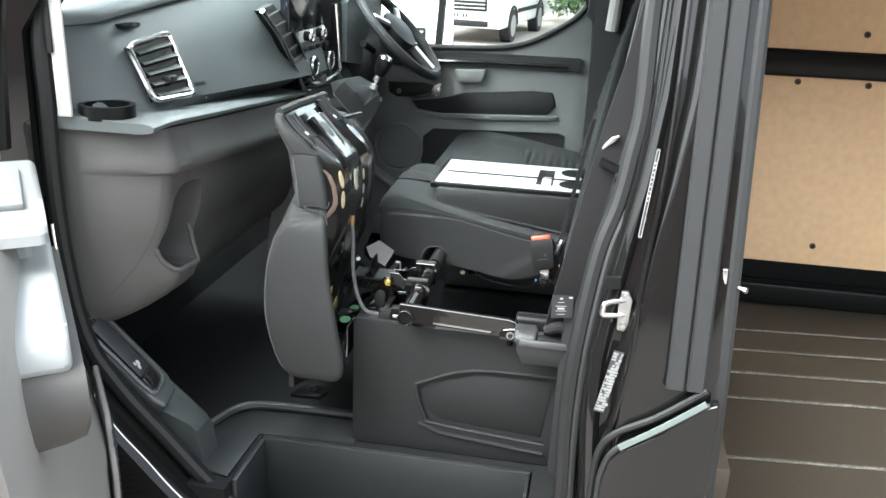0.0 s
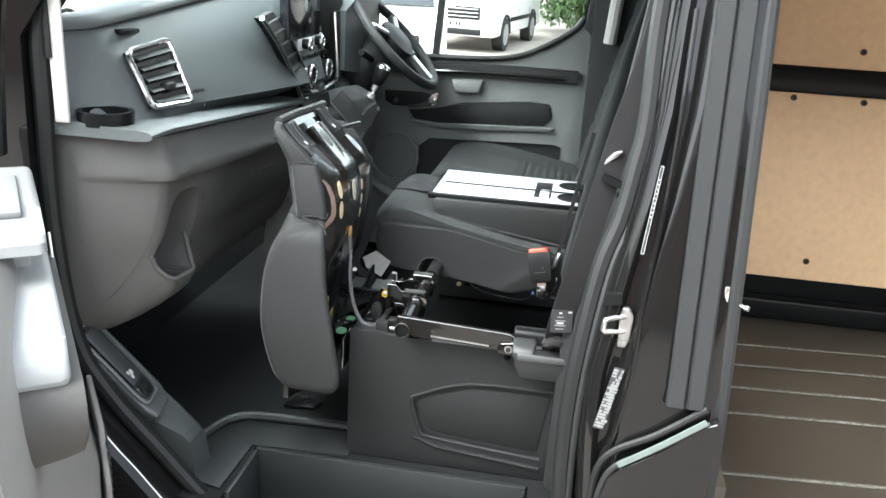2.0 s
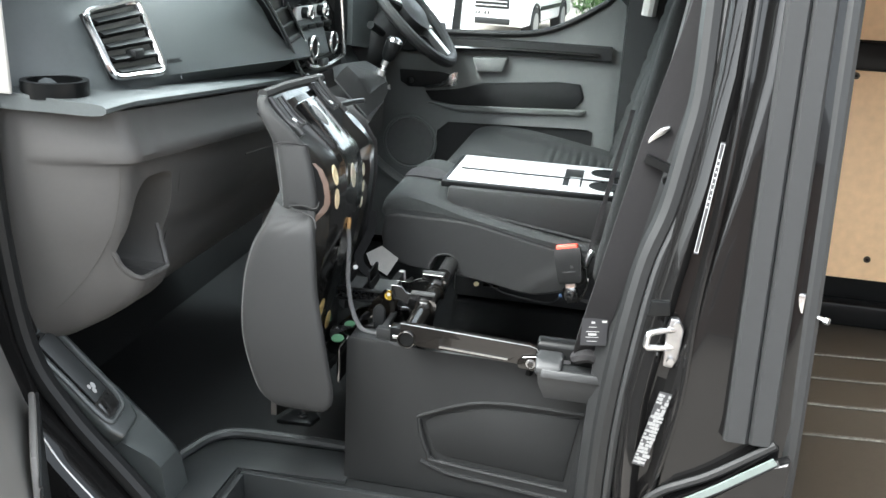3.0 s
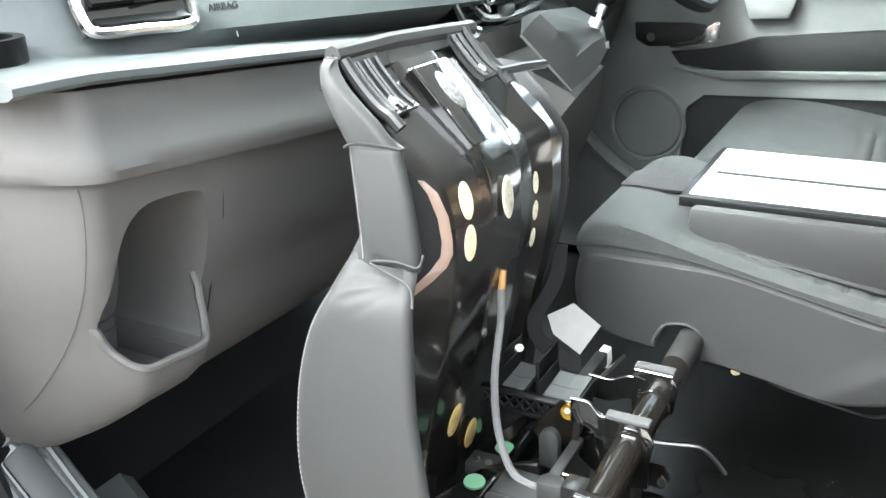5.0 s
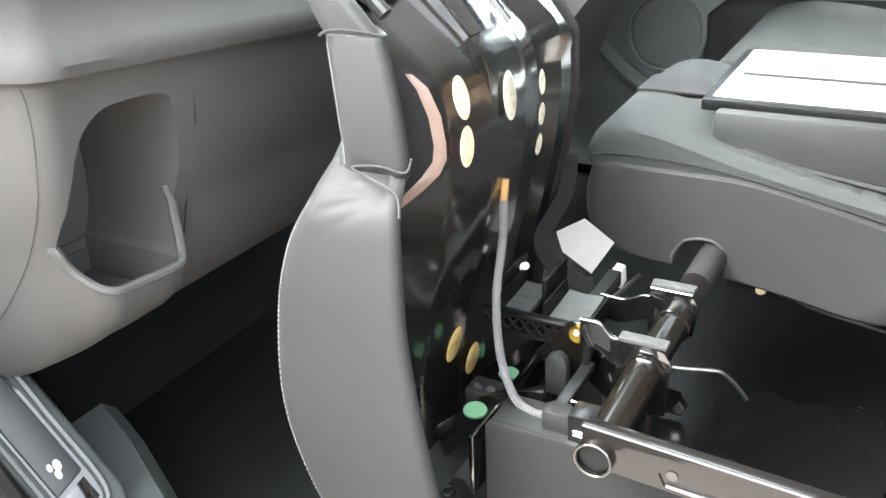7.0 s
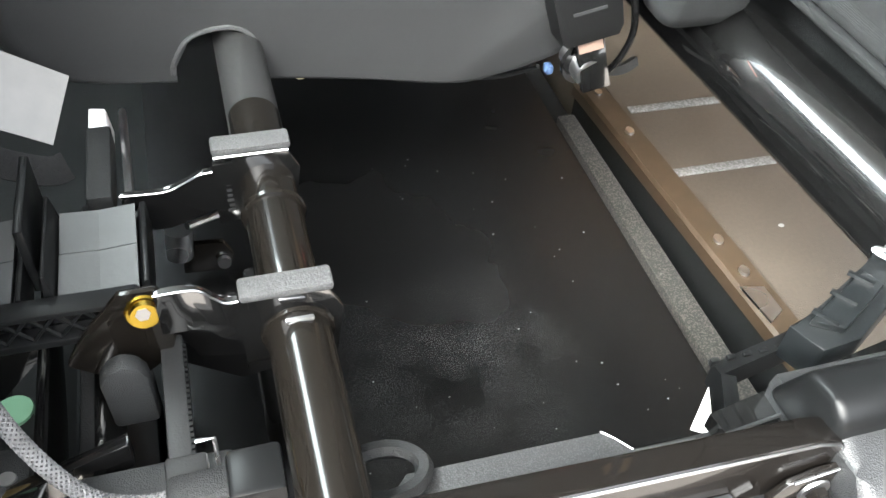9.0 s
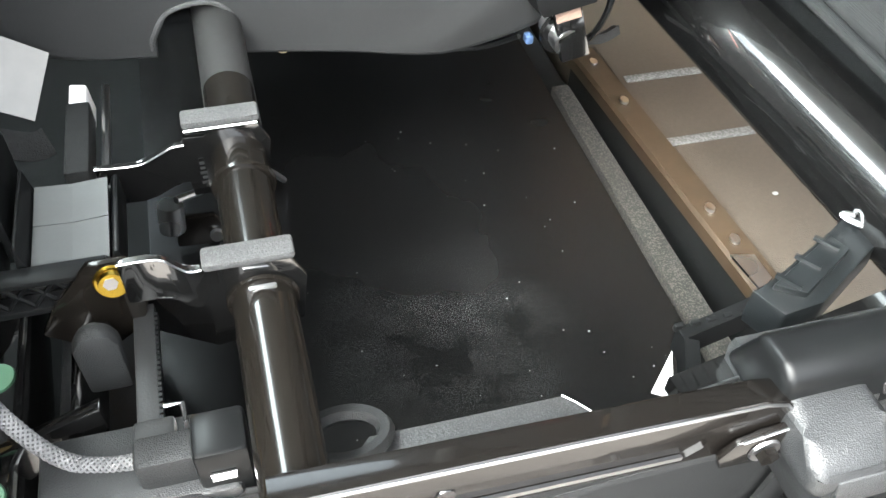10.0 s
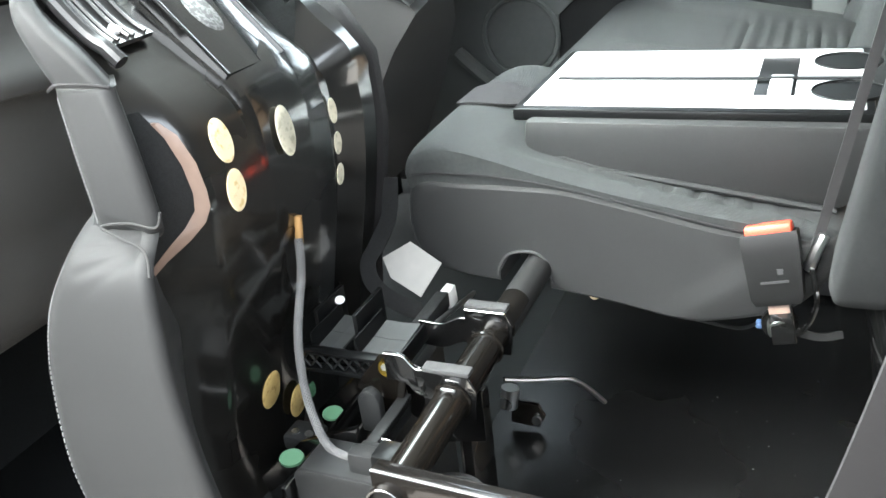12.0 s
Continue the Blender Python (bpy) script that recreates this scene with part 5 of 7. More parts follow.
for k in range(22):
    part("strip_tooth", box(-0.4993, -0.4975, 1.462 + 0.0035 * k, 1.4642 + 0.0035 * k, 0.986, 0.992), M_SMOOTH, seat_frame)
part("strip_foot", box(-0.513, -0.492, 1.452, 1.466, 0.978, 0.993, 0.002), M_GAITER, seat_frame)
part("wire_clip", sweep([(-0.498, 1.474, 0.99), (-0.488, 1.474, 0.99), (-0.487, 1.452, 0.975)], 0.0014, 6), M_STEEL, seat_frame)
plug = part("plug_housing", box(-0.512, -0.478, 1.431, 1.450, 0.972, 1.004, 0.004), M_TRIM, seat_frame, "dark grey plastic plug housing")
part("plug_body", box(-0.483, -0.456, 1.425, 1.452, 0.968, 1.012, 0.003), M_SMOOTH, plug)
part("plug_clip", sweep([(-0.476, 1.4235, 0.996), (-0.464, 1.4235, 0.996), (-0.464, 1.4235, 0.992), (-0.476, 1.4235, 0.992)], 0.0012, 6, closed=True), M_STEEL, plug)
part("hinge_post", box(-0.552, -0.545, 1.44, 1.62, 0.90, 0.965, 0.002), M_EPAINT, seat_frame)
part("hinge_post", box(-0.586, -0.58, 1.42, 1.66, 0.88, 0.955, 0.002), M_EPAINT, seat_frame)
part("guide_rod", sweep([(-0.52, 1.63, 1.01), (-0.53, 1.80, 0.965)], 0.003, 8), M_STEEL, seat_frame, "thin bright guide rod")
part("guide_block", box(-0.548, -0.532, 1.655, 1.73, 0.985, 1.005, 0.002), M_TRIM, seat_frame)
part("white_clip", prism([(-0.548, 1.0), (-0.536, 0.998), (-0.534, 0.975), (-0.544, 0.98)], "y", 1.735, 1.76, 0.002), M_WHITE, seat_frame, "white plastic clip")
part("white_pip", disc((-0.6130, 1.6168, 1.0475), (0.7, -0.5, 0.5), 0.006, 0.005, 0.005, 12), M_WHITE, seat_frame, "white plastic pip")
# loop handle low behind the tube
part("pull_handle", sweep(smooth_path([(-0.50, 1.80, 0.835), (-0.47, 1.825, 0.822), (-0.440, 1.850, 0.812), (-0.425, 1.868, 0.800), (-0.410, 1.895, 0.768), (-0.395, 1.923, 0.728)]), 0.0036, 8), M_DULL, seat_frame, "bent steel pull handle")
part("leg", box(-0.46, -0.445, 1.56, 1.62, 0.716, 0.96, 0.003), M_EPAINT, seat_frame)
part("leg_roller", sweep([(-0.515, 1.845, 0.755), (-0.512, 1.85, 0.785)], 0.013, 14), M_STEEL, seat_frame, "bright steel roller")
part("leg_bracket", prism([(-0.512, 0.765), (-0.472, 0.762), (-0.463, 0.742), (-0.472, 0.722), (-0.515, 0.725)], "y", 1.848, 1.856, 0.002), M_TUBE, seat_frame)
part("leg_bolt", disc((-0.474, 1.846, 0.738), (0, -1, 0.2), 0.007, 0.007, 0.005, 12), M_STEEL, seat_frame)
part("ring_bracket", oval_ring((-0.408, 1.437, 0.983), (0.0, 0.15, 1.0), 0.022, 0.016, 0.005), M_TRIM, seat_frame)
part("top_flange", prism([(-0.4125, 1.4197), (-0.395, 1.4375), (-0.284, 1.4365), (-0.277, 1.4295), (-0.272, 1.4225), (-0.2715, 1.4197)], "z", 0.9756, 0.9775, 0.0008), M_FLANGE, seat_frame, "grey plastic flange behind the rail, its sparkle painted as flecks")
part("flange_rim", prism([(-0.2715, 1.4197), (-0.2715, 1.4222), (-0.235, 1.4212), (-0.235, 1.4197)], "z", 0.9756, 0.9772), M_FLANGE, seat_frame)
part("flange_edge", sweep([(-0.285, 1.4368, 0.9776), (-0.279, 1.431, 0.9776), (-0.272, 1.4224, 0.9776)], 0.0005, 6), M_DULL, seat_frame, "pale worn flange edge")
# rear big tube and the latch at its end
part("rear_tube", sweep([(-0.031 - 0.06 * (y - 1.6), y, 1.006) for y in (1.40, 1.6, 1.8, 1.95, 2.1)], 0.038, 28), M_EPAINT, seat_frame, "thick gloss black rear tube")
latch = part("rear_latch", sweep([(-0.214, 1.412, 0.972), (-0.194, 1.455, 0.970), (-0.196, 1.463, 0.968), (-0.15, 1.470, 0.972), (-0.118, 1.476, 0.976)], 0, profile=[(-0.0045, -0.014), (0.0045, -0.014), (0.0045, 0.006), (-0.0045, 0.006)], up=(0, 0, 1)), M_SMOOTH, seat_frame, "thin black angled latch strip")
block = part("latch_block", prism([(-0.156, 1.466), (-0.146, 1.444), (-0.118, 1.447), (-0.050, 1.486), (-0.047, 1.512), (-0.062, 1.511), (-0.078, 1.500), (-0.13, 1.472)], "z", 0.972, 1.0, 0.002), M_TRANSLUCENT, latch, "smoky plastic latch block")
part("block_step", prism([(-0.145, 1.463), (-0.128, 1.452), (-0.082, 1.478), (-0.088, 1.492)], "z", 1.0, 1.0055, 0.0015), M_TRANSLUCENT, block)
for k in range(3):
    x, y = -0.136 + 0.02 * k, 1.462 + 0.0112 * k
    part("block_rib", sweep([(x - 0.004, y + 0.007, 1.0062), (x + 0.006, y - 0.006, 1.0062)], 0, profile=[(-0.0018, -0.001), (0.0018, -0.001), (0.0014, 0.0012), (-0.0014, 0.0012)], up=(0, 0, 1)), M_TRANSLUCENT, block)
for k in range(5):
    part("strip_tooth", box(-0.2 + 0.011 * k, -0.194 + 0.011 * k, 1.4655, 1.469, 0.972, 0.978, 0.001), M_SMOOTH, latch)
part("latch_tip", oval_ring((-0.060, 1.498, 1.004), (0.1, -0.1, 1), 0.013, 0.0035, 0.002, spin=100), M_STEEL, latch, "bright latch tip")
part("latch_arm", sweep([(-0.225, 1.412, 0.985), (-0.15, 1.425, 0.985), (-0.06, 1.44, 0.985)], 0, profile=[(-0.014, -0.006), (0.014, -0.006), (0.014, 0.006), (-0.014, 0.006)], up=(0, 0, 1)), M_EPAINT, seat_frame)
part("arm_edge", sweep([(-0.2268, 1.4105, 0.994), (-0.1814, 1.4155, 0.994)], 0.0011, 6), M_DULL, seat_frame, "bright sheared edge")
part("white_tag", prism([(-0.2075, 1.453), (-0.2314, 1.4298), (-0.2209, 1.4227)], "z", 0.9705, 0.9725), M_WHITE, seat_frame, "white paper tag")
part("clip_plate", box(-0.622, -0.584, 1.482, 1.512, 0.945, 0.962, 0.003), M_TRIM, seat_frame, "dark clip plate with two screws")
for dx in (-0.009, 0.007):
    part("clip_screw", disc((-0.602 + dx, 1.492, 0.962), (0, -0.2, 1), 0.005, 0.004, 0.002, 12), M_STEEL, seat_frame, "bright screw")
# braided cable from the lifted cushion
cable = thing("braided_cable", (-0.5, 1.43, 0.99), "grey braided cable from the seat pan to the plug", "cable")
part("sleeve", sweep(smooth_path([(-0.610, 1.562, 1.150), (-0.603, 1.545, 1.12), (-0.592, 1.505, 1.075), (-0.580, 1.482, 1.035), (-0.566, 1.468, 1.005), (-0.548, 1.456, 0.987), (-0.528, 1.450, 0.983), (-0.508, 1.447, 0.986)], 10), 0.0037, 12), M_CABLE, cable)
CORE = smooth_path([(-0.610, 1.562, 1.150), (-0.603, 1.545, 1.12), (-0.592, 1.505, 1.075), (-0.580, 1.482, 1.035), (-0.566, 1.468, 1.005), (-0.548, 1.456, 0.987), (-0.528, 1.450, 0.983), (-0.508, 1.447, 0.986)], 30)


def strand(phase, sense):
    """One thread of the braid, wound round the cable's core."""
    run, out, side = 0.0, [], Vector((1, 0, 0))
    for p, q in zip(CORE, CORE[1:]):
        along = (q - p).normalized()
        side = (side - along * side.dot(along)).normalized()
        turn = phase + sense * run * 2 * math.pi / 0.022
        out.append(p + (side * math.cos(turn) + along.cross(side) * math.sin(turn)) * 0.0038)
        run += (q - p).length
    return out


for k in range(7):
    for sense in (1, -1):
        part("braid_strand", sweep(strand(k * math.pi / 3.5, sense), 0.0007, 4), M_BRAID, cable)
part("end_cap", sweep([(-0.611, 1.570, 1.172), (-0.611, 1.564, 1.145)], 0.0042, 10), M_AMBER, cable, "amber cable end")

# well floor under the seat, with sill bar behind
tagged(part("seat_well_floor", prism([(-0.545, 1.446), (-0.038, 1.446), (-0.040, 2.75), (-0.545, 2.75)], "z", CAB_Z + 0.001, 0.715), M_WELL), "dusty black floor panel under the lifted seat", "floor panel", kind="structure")
rnd = random.Random(11)
grit = bmesh.new()
for k in range(45):
    r = rnd.uniform(0.0004, 0.0012)
    disc((rnd.uniform(-0.40, -0.07), rnd.uniform(1.50, 2.0), 0.7153), (0, 0, 1), r, r * rnd.uniform(0.5, 1.0), 0.0006, 6, grit)
tagged(part("floor_grit", grit, M_STICKER), "scattered pale grit specks on the black floor", "grit", kind="stuff")
tagged(part("foam_strip", prism([(-0.034, 1.46), (-0.003, 1.46), (-0.012, 2.03), (-0.036, 2.03)], "z", 0.664, 0.7225, 0.003), M_FOAMSTRIP), "grey foam sealing strip behind the floor panel", "sealing strip", kind="structure")
# black sheet added so that the gap by the sill bar stays dark
tagged(part("gap_floor_sheet", box(-0.036, 0.10, 1.46, 2.74, 0.50, 0.56, 0.004), M_SMOOTH), "black sheet added below the sill gap to keep it dark", "floor panel", kind="structure")
BAR = ((0.072, 1.45), (0.060, 1.63), (0.025, 2.08), (0.022, 2.11))
sill_bar = tagged(part("rear_sill_bar", loft([[(x, y, 0.692), (x, y, 0.708), (x + 0.004, y, 0.712), (x + 0.033, y, 0.715), (x + 0.038, y, 0.709), (x + 0.038, y, 0.692)] for x, y in BAR]), M_SILL), "bronze-brown metal sill bar with bolts", "sill", kind="structure")
# black filler under the bar gives the gap its shade
tagged(part("sill_gap_filler", loft([[(x + 0.006, y, 0.40), (x + 0.006, y, 0.6915), (x + 0.034, y, 0.6915), (x + 0.034, y, 0.40)] for x, y in BAR]), M_CARPET), "black filler added under the sill bar to darken the gap", "sill", kind="structure")
for y in (1.733, 1.784, 1.99, 2.078):
    part("sill_bolt", disc((0.2055 - 0.0778 * y, y, 0.713), (0, 0, 1), 0.0055, 0.0075, 0.004, 12), M_STEEL, sill_bar, "steel sill bolt")

part("bare_plate", loft([[(0.0535, 1.712, z), (0.079, 1.706, z), (0.0805, 1.672, z), (0.0605, 1.660, z)] for z in (0.7135, 0.7165)]), M_STEEL, sill_bar, "bare bright metal plate")

# ---- lifted outer seat cushion, standing on edge ----
lifted = thing("lifted_seat_cushion", (-0.66, 1.6, 0.86), "grey cloth seat cushion tipped up, showing its black pan", "seat cushion")
# pan: profile up its height, and ridges across it
PAN = [(-0.668, 0.80), (-0.665, 0.90), (-0.657, 0.97), (-0.640, 1.05), (-0.622, 1.13), (-0.612, 1.20), (-0.611, 1.25), (-0.617, 1.29), (-0.633, 1.317), (-0.665, 1.347), (-0.70, 1.38), (-0.725, 1.405)]
ACROSS = [(1.395, -0.034), (1.42, -0.026), (1.448, -0.004), (1.46, 0.0), (1.528, 0.0), (1.536, 0.006), (1.540, 0.007), (1.56, 0.007), (1.60, 0.007), (1.614, 0.007), (1.619, 0.006), (1.627, 0.0), (1.655, 0.0), (1.672, -0.008), (1.695, -0.036), (1.72, -0.034), (1.75, -0.012), (1.775, -0.010), (1.79, -0.05)]


fine = smooth_path([(x, 0, z) for x, z in PAN], 4)


def pan_x(z):
    for p, q in zip(fine, fine[1:]):
        if p.z <= z <= q.z:
            return p.x + (q.x - p.x) * (z - p.z) / (q.z - p.z)
    return fine[-1].x if z > 1 else fine[0].x


tilt = [(fine[min(i + 1, len(fine) - 1)] - fine[max(i - 1, 0)]).normalized() for i in range(len(fine))]


def ridge(y, d, z):
    """The raised ribs of the pan stand out near its top and die away below."""
    if y < 1.45:
        return d * (1.0 - 0.75 * min(1.0, max(0.0, (z - 1.315) / 0.03)))
    if 1.53 < y < 1.66:
        return d * min(1.0, max(0.3, (z - 1.18) / 0.14))
    if y > 1.66:
        return d + (0.004 * math.sin(z * 61 + y * 90) * math.sin(z * 37 + 1.0) if z > 1.27 else 0.0)
    return d


front = [[(p.x + d * t.z, max(y, 1.425 if p.z > 1.25 else 1.395), p.z - d * t.x) for y, d in ((y, ridge(y, e, p.z)) for y, e in ACROSS)] for p, t in zip(fine, tilt)]
pan_bm = bmesh.new()
loft([ring + [(ring[-1][0] - 0.012, ring[-1][1], ring[-1][2]), (ring[0][0] - 0.012, ring[0][1], ring[0][2])] for ring in front], pan_bm)
part("pan", pan_bm, M_PANBLACK, lifted, "gloss black moulded seat pan", 30)
for (y, z, ry, rz, mat, tag) in ((1.486, 1.281, 0.0135, 0.0205, M_FOAM, "cream foam seen through a pan hole"), (1.486, 1.235, 0.0135, 0.020, M_FOAM, "cream foam seen through a pan hole"), (1.568, 1.262, 0.014, 0.025, M_PALE, "pale wadding seen through a pan hole"),
                                 (1.520, 0.988, 0.018, 0.023, M_OLDFOAM, "yellowed foam seen through a pan hole"), (1.560, 0.946, 0.017, 0.021, M_OLDFOAM, "yellowed foam seen through a pan hole"), (1.672, 1.248, 0.008, 0.014, M_PALE, "pale wadding seen through a pan hole"), (1.672, 1.212, 0.008, 0.013, M_PALE, "pale wadding seen through a pan hole"), (1.672, 1.176, 0.008, 0.013, M_PALE, "pale wadding seen through a pan hole")):
    slope = (pan_x(z + 0.01) - pan_x(z - 0.01)) / 0.02
    n = Vector((1, 0, -slope)).normalized()
    c = Vector((pan_x(z) + (0.007 if 1.55 < y < 1.64 else 0.0 if y < 1.64 else -0.004), y, z)) + n * 0.0008
    part("foam_hole", disc(c, n, ry, rz, 0.0008, 22, spin=0 if abs(n.z) < 0.9 else 0), mat, lifted, tag)
TONGUE = Vector((0.743, 0.055, 0.669)).normalized()
tongue_line = [Vector((-0.6985 + 0.054 * k, 0, 1.3930 - 0.060 * k)) for k in (-0.1, 0.2, 0.5, 0.85, 1.2)]
part("tongue", loft([[Vector((p.x, y, p.z)) + TONGUE * (lift + 0.001 - 0.055 * (y - 1.578) + h) for y, lift, h in ((1.532, 0.0032, 0), (1.5345, 0.0042, 0), (1.6285, 0.0042, 0), (1.631, 0.0032, 0), (1.631, 0.0, -0.008), (1.532, 0.0, -0.008))] for p in tongue_line]), M_EPAINT, lifted, "flat gloss black tongue of the pan", 30)
for y in (1.5325, 1.6305):
    part("pan_rib", sweep([p + Vector((0, y, 0)) + TONGUE * (0.0052 - 0.055 * (y - 1.578)) for p in tongue_line], 0.0019, 8), M_EPAINT, lifted)
part("wadding_patch", disc(tongue_line[0].lerp(tongue_line[4], 0.35) + Vector((0, 1.574, 0)) + TONGUE * 0.0056, TONGUE, 0.026, 0.017, 0.0008, 24, spin=90), M_FOIL, lifted, "grey wadding in the pan's oval")
part("pan_top", loft([[(-0.7225, y, 1.4085), (-0.7375, y, 1.4295), (-0.742, y, 1.425), (-0.728, y, 1.402)] for y in (1.443, 1.60, 1.745)]), M_PANBLACK, lifted, "black top edge of the pan")
# highlight along the black pan's edge, put in as a steel rod
part("pan_highlight", sweep([(-0.706, 1.536, 1.4), (-0.706, 1.62, 1.4)], 0.002, 8), M_STEEL, lifted, "highlight of the pan's top edge, drawn as a bright rod")
for y, z, m in ((1.50, 0.88, M_GREEN), (1.595, 0.935, M_GREEN)):
    part("green_plug", disc((pan_x(z) + 0.001, y, z), (1, 0, 0.1), 0.008, 0.011, 0.003, 14), m, lifted, "small pale green plug")
part("floor_plug", disc((-0.598, 1.461, 0.955), (0.2, -0.4, 1), 0.013, 0.010, 0.003, 18), M_GREEN, lifted, "pale green plug")
part("floor_plug", disc((-0.599, 1.545, 0.948), (0.2, -0.4, 1), 0.012, 0.009, 0.003, 18), M_GREEN, lifted, "pale green plug")


def creases(x, z):
    """Folds in the cloth that run out from the cut notch and die away."""
    total = 0.0
    for angle, width, reach, strength in ((172, 0.0035, 0.06, 1.0), (186, 0.003, 0.08, 0.8), (199, 0.004, 0.06, 0.9), (214, 0.004, 0.045, 0.7), (160, 0.003, 0.05, 0.7)):
        ux, uz = math.cos(radians(angle)), math.sin(radians(angle))
        along = (x + 0.622) * ux + (z - 1.232) * uz
        across = (z - 1.232) * ux - (x + 0.622) * uz
        if along > 0:
            total += strength * math.exp(-(across / width) ** 2 - (along / reach) ** 2)
    return total


def bolster(stations, y_in, steps=5, edge=0.02, gather=0.0):
    """The padded side of the cushion: stations of (z, front x, rear x, outer y)."""
    pts = smooth_path([(a, b, c) for _, a, b, c in stations], steps)
    zs = smooth_path([(z, 0, 0) for z, *_ in stations], steps)
    rings = []
    for q, zz in zip(pts, zs):
        xf, xr, yo, z = q.x, q.y, q.z, zz.x
        ring = []
        pull = gather if 1.16 < z < 1.29 else 0.0
        for k in range(7):
            a = math.pi / 2 * k / 6
            ring.append((xf + edge - edge * math.cos(a), yo + edge - edge * math.sin(a), z))
        for k in range(6):
            a = math.pi / 2 * k / 5
            ring.append((xr - 0.010 + 0.010 * math.sin(a), yo + 0.010 - 0.010 * math.cos(a), z))
        side = [Vector(ring[6]).lerp(Vector(ring[7]), (k + 1) / 12) for k in range(11)]
        ring[7:7] = [(p.x, p.y + pull * creases(p.x, z), z) for p in side]
        ring += [(xr - 0.03, yo + 0.04, z), (max(xf + 0.002, min(xr - 0.05, pan_x(max(0.81, min(z, 1.39))) - 0.03)), y_in, z), (xf, y_in, z)]
        rings.append(ring)
    return loft(rings)


LOWER = [(0.852, -0.665, -0.60, 1.352), (0.862, -0.695, -0.578, 1.338), (0.90, -0.722, -0.566, 1.331), (1.0, -0.745, -0.580, 1.327), (1.10, -0.744, -0.598, 1.335), (1.17, -0.730, -0.605, 1.345), (1.215, -0.708, -0.611, 1.358), (1.238, -0.703, -0.622, 1.387), (1.243, -0.70, -0.64, 1.40)]
part("side_bolster", bolster(LOWER, 1.42, 16, gather=0.006), M_VINYL, lifted, "smooth grey cloth side of the cushion", 60)
UPPER = [(1.228, -0.696, -0.628, 1.392), (1.236, -0.690, -0.619, 1.388), (1.25, -0.687, -0.616, 1.386), (1.30, -0.693, -0.624, 1.39), (1.345, -0.702, -0.638, 1.398), (1.352, -0.703, -0.640, 1.402)]
part("side_cover", bolster(UPPER, 1.43, 12, gather=0.004), M_VINYL, lifted, "smooth grey cloth side of the cushion", 60)
TOPB = [(1.348, -0.705, -0.642, 1.402), (1.375, -0.722, -0.668, 1.404), (1.40, -0.738, -0.70, 1.41), (1.418, -0.746, -0.72, 1.42), (1.428, -0.745, -0.728, 1.43)]
part("top_cover", bolster(TOPB, 1.45), M_VINYL, lifted, "smooth grey cloth side of the cushion", 60)
# the seat cloth beyond, facing forward
rings = []
for z, xf, y0, y1 in ((0.853, -0.66, 1.37, 1.78), (0.87, -0.70, 1.35, 1.80), (0.95, -0.738, 1.345, 1.815), (1.08, -0.748, 1.345, 1.82), (1.2, -0.72, 1.37, 1.82), (1.26, -0.698, 1.40, 1.81), (1.35, -0.715, 1.41, 1.785), (1.40, -0.745, 1.42, 1.755), (1.425, -0.75, 1.44, 1.742)):
    xb = pan_x(min(z, 1.40)) - 0.055
    deep = 0.03 if z < 1.39 else 0.012
    rings.append([(xf, y0 + 0.02, z), (xf - 0.012, (y0 + y1) / 2, z), (xf, y1 - 0.02, z), (xf + min(0.02, deep), y1, z), (max(xb, xf + deep), y1, z), (max(xb, xf + deep), y0, z), (xf + min(0.02, deep), y0, z)])
part("cushion", loft(rings), M_FABRIC, lifted, "charcoal cloth seat face", 50)
# far flap of cover cloth round the pan
part("cover_flap", loft([[(pan_x(min(z, 1.4)) - 0.02 + dx, y, z) for dx, y in ((0, 1.775), (0.012, 1.79), (0.012, 1.805), (-0.03, 1.82), (-0.06, 1.815), (-0.06, 1.80), (-0.02, 1.785))] for z in (0.90, 1.0, 1.1, 1.2, 1.28, 1.33, 1.37)]), M_BELT, lifted, "dark rough cover edging", 60)
part("edging_foot", sweep(smooth_path([(-0.628, 1.80, 1.12), (-0.628, 1.785, 1.075), (-0.636, 1.755, 1.045), (-0.640, 1.736, 1.031), (-0.632, 1.724, 1.012), (-0.610, 1.716, 0.998), (-0.578, 1.714, 0.984), (-0.565, 1.72, 0.982)], 5), 0, profile=[(-0.010, -0.002), (0.010, -0.002), (0.010, 0.002), (-0.010, 0.002)], up=(0.3, -0.7, 0.65)), M_EDGING, lifted, "dark felt edging")
BOARD = [Vector(p) for p in ((-0.626, 1.748, 1.033), (-0.597, 1.773, 1.046), (-0.555, 1.768, 1.022), (-0.572, 1.733, 0.991), (-0.614, 1.740, 1.010))]
part("pale_board", loft([BOARD, [p - Vector((0.0006, -0.0015, 0.0013)) for p in BOARD]]), M_CARD, lifted, "pale grey board behind the cushion")


def fold_x(y, z):
    """The folded side of the pan, just proud of its skin."""
    return pan_x(z) + 0.0022 + (-0.004 - 0.786 * (1.448 - y) if y > 1.42 else -0.026 - 0.32 * (1.42 - y))


part("edge_band", loft([[(fold_x(yo, z), yo, z), (fold_x(yi, z), yi, z), (fold_x(yi, z) - 0.006, yi, z), (fold_x(yo, z) - 0.006, yo, z)] for z, yi, yo in ((1.312, 1.437, 1.441), (1.30, 1.438, 1.446), (1.275, 1.440, 1.449), (1.25, 1.441, 1.450), (1.235, 1.439, 1.4495), (1.222, 1.430, 1.444), (1.210, 1.416, 1.432), (1.198, 1.398, 1.412), (1.188, 1.384, 1.394))]), M_BAND, lifted, "brown adhesive band along the pan's folded edge", 60)
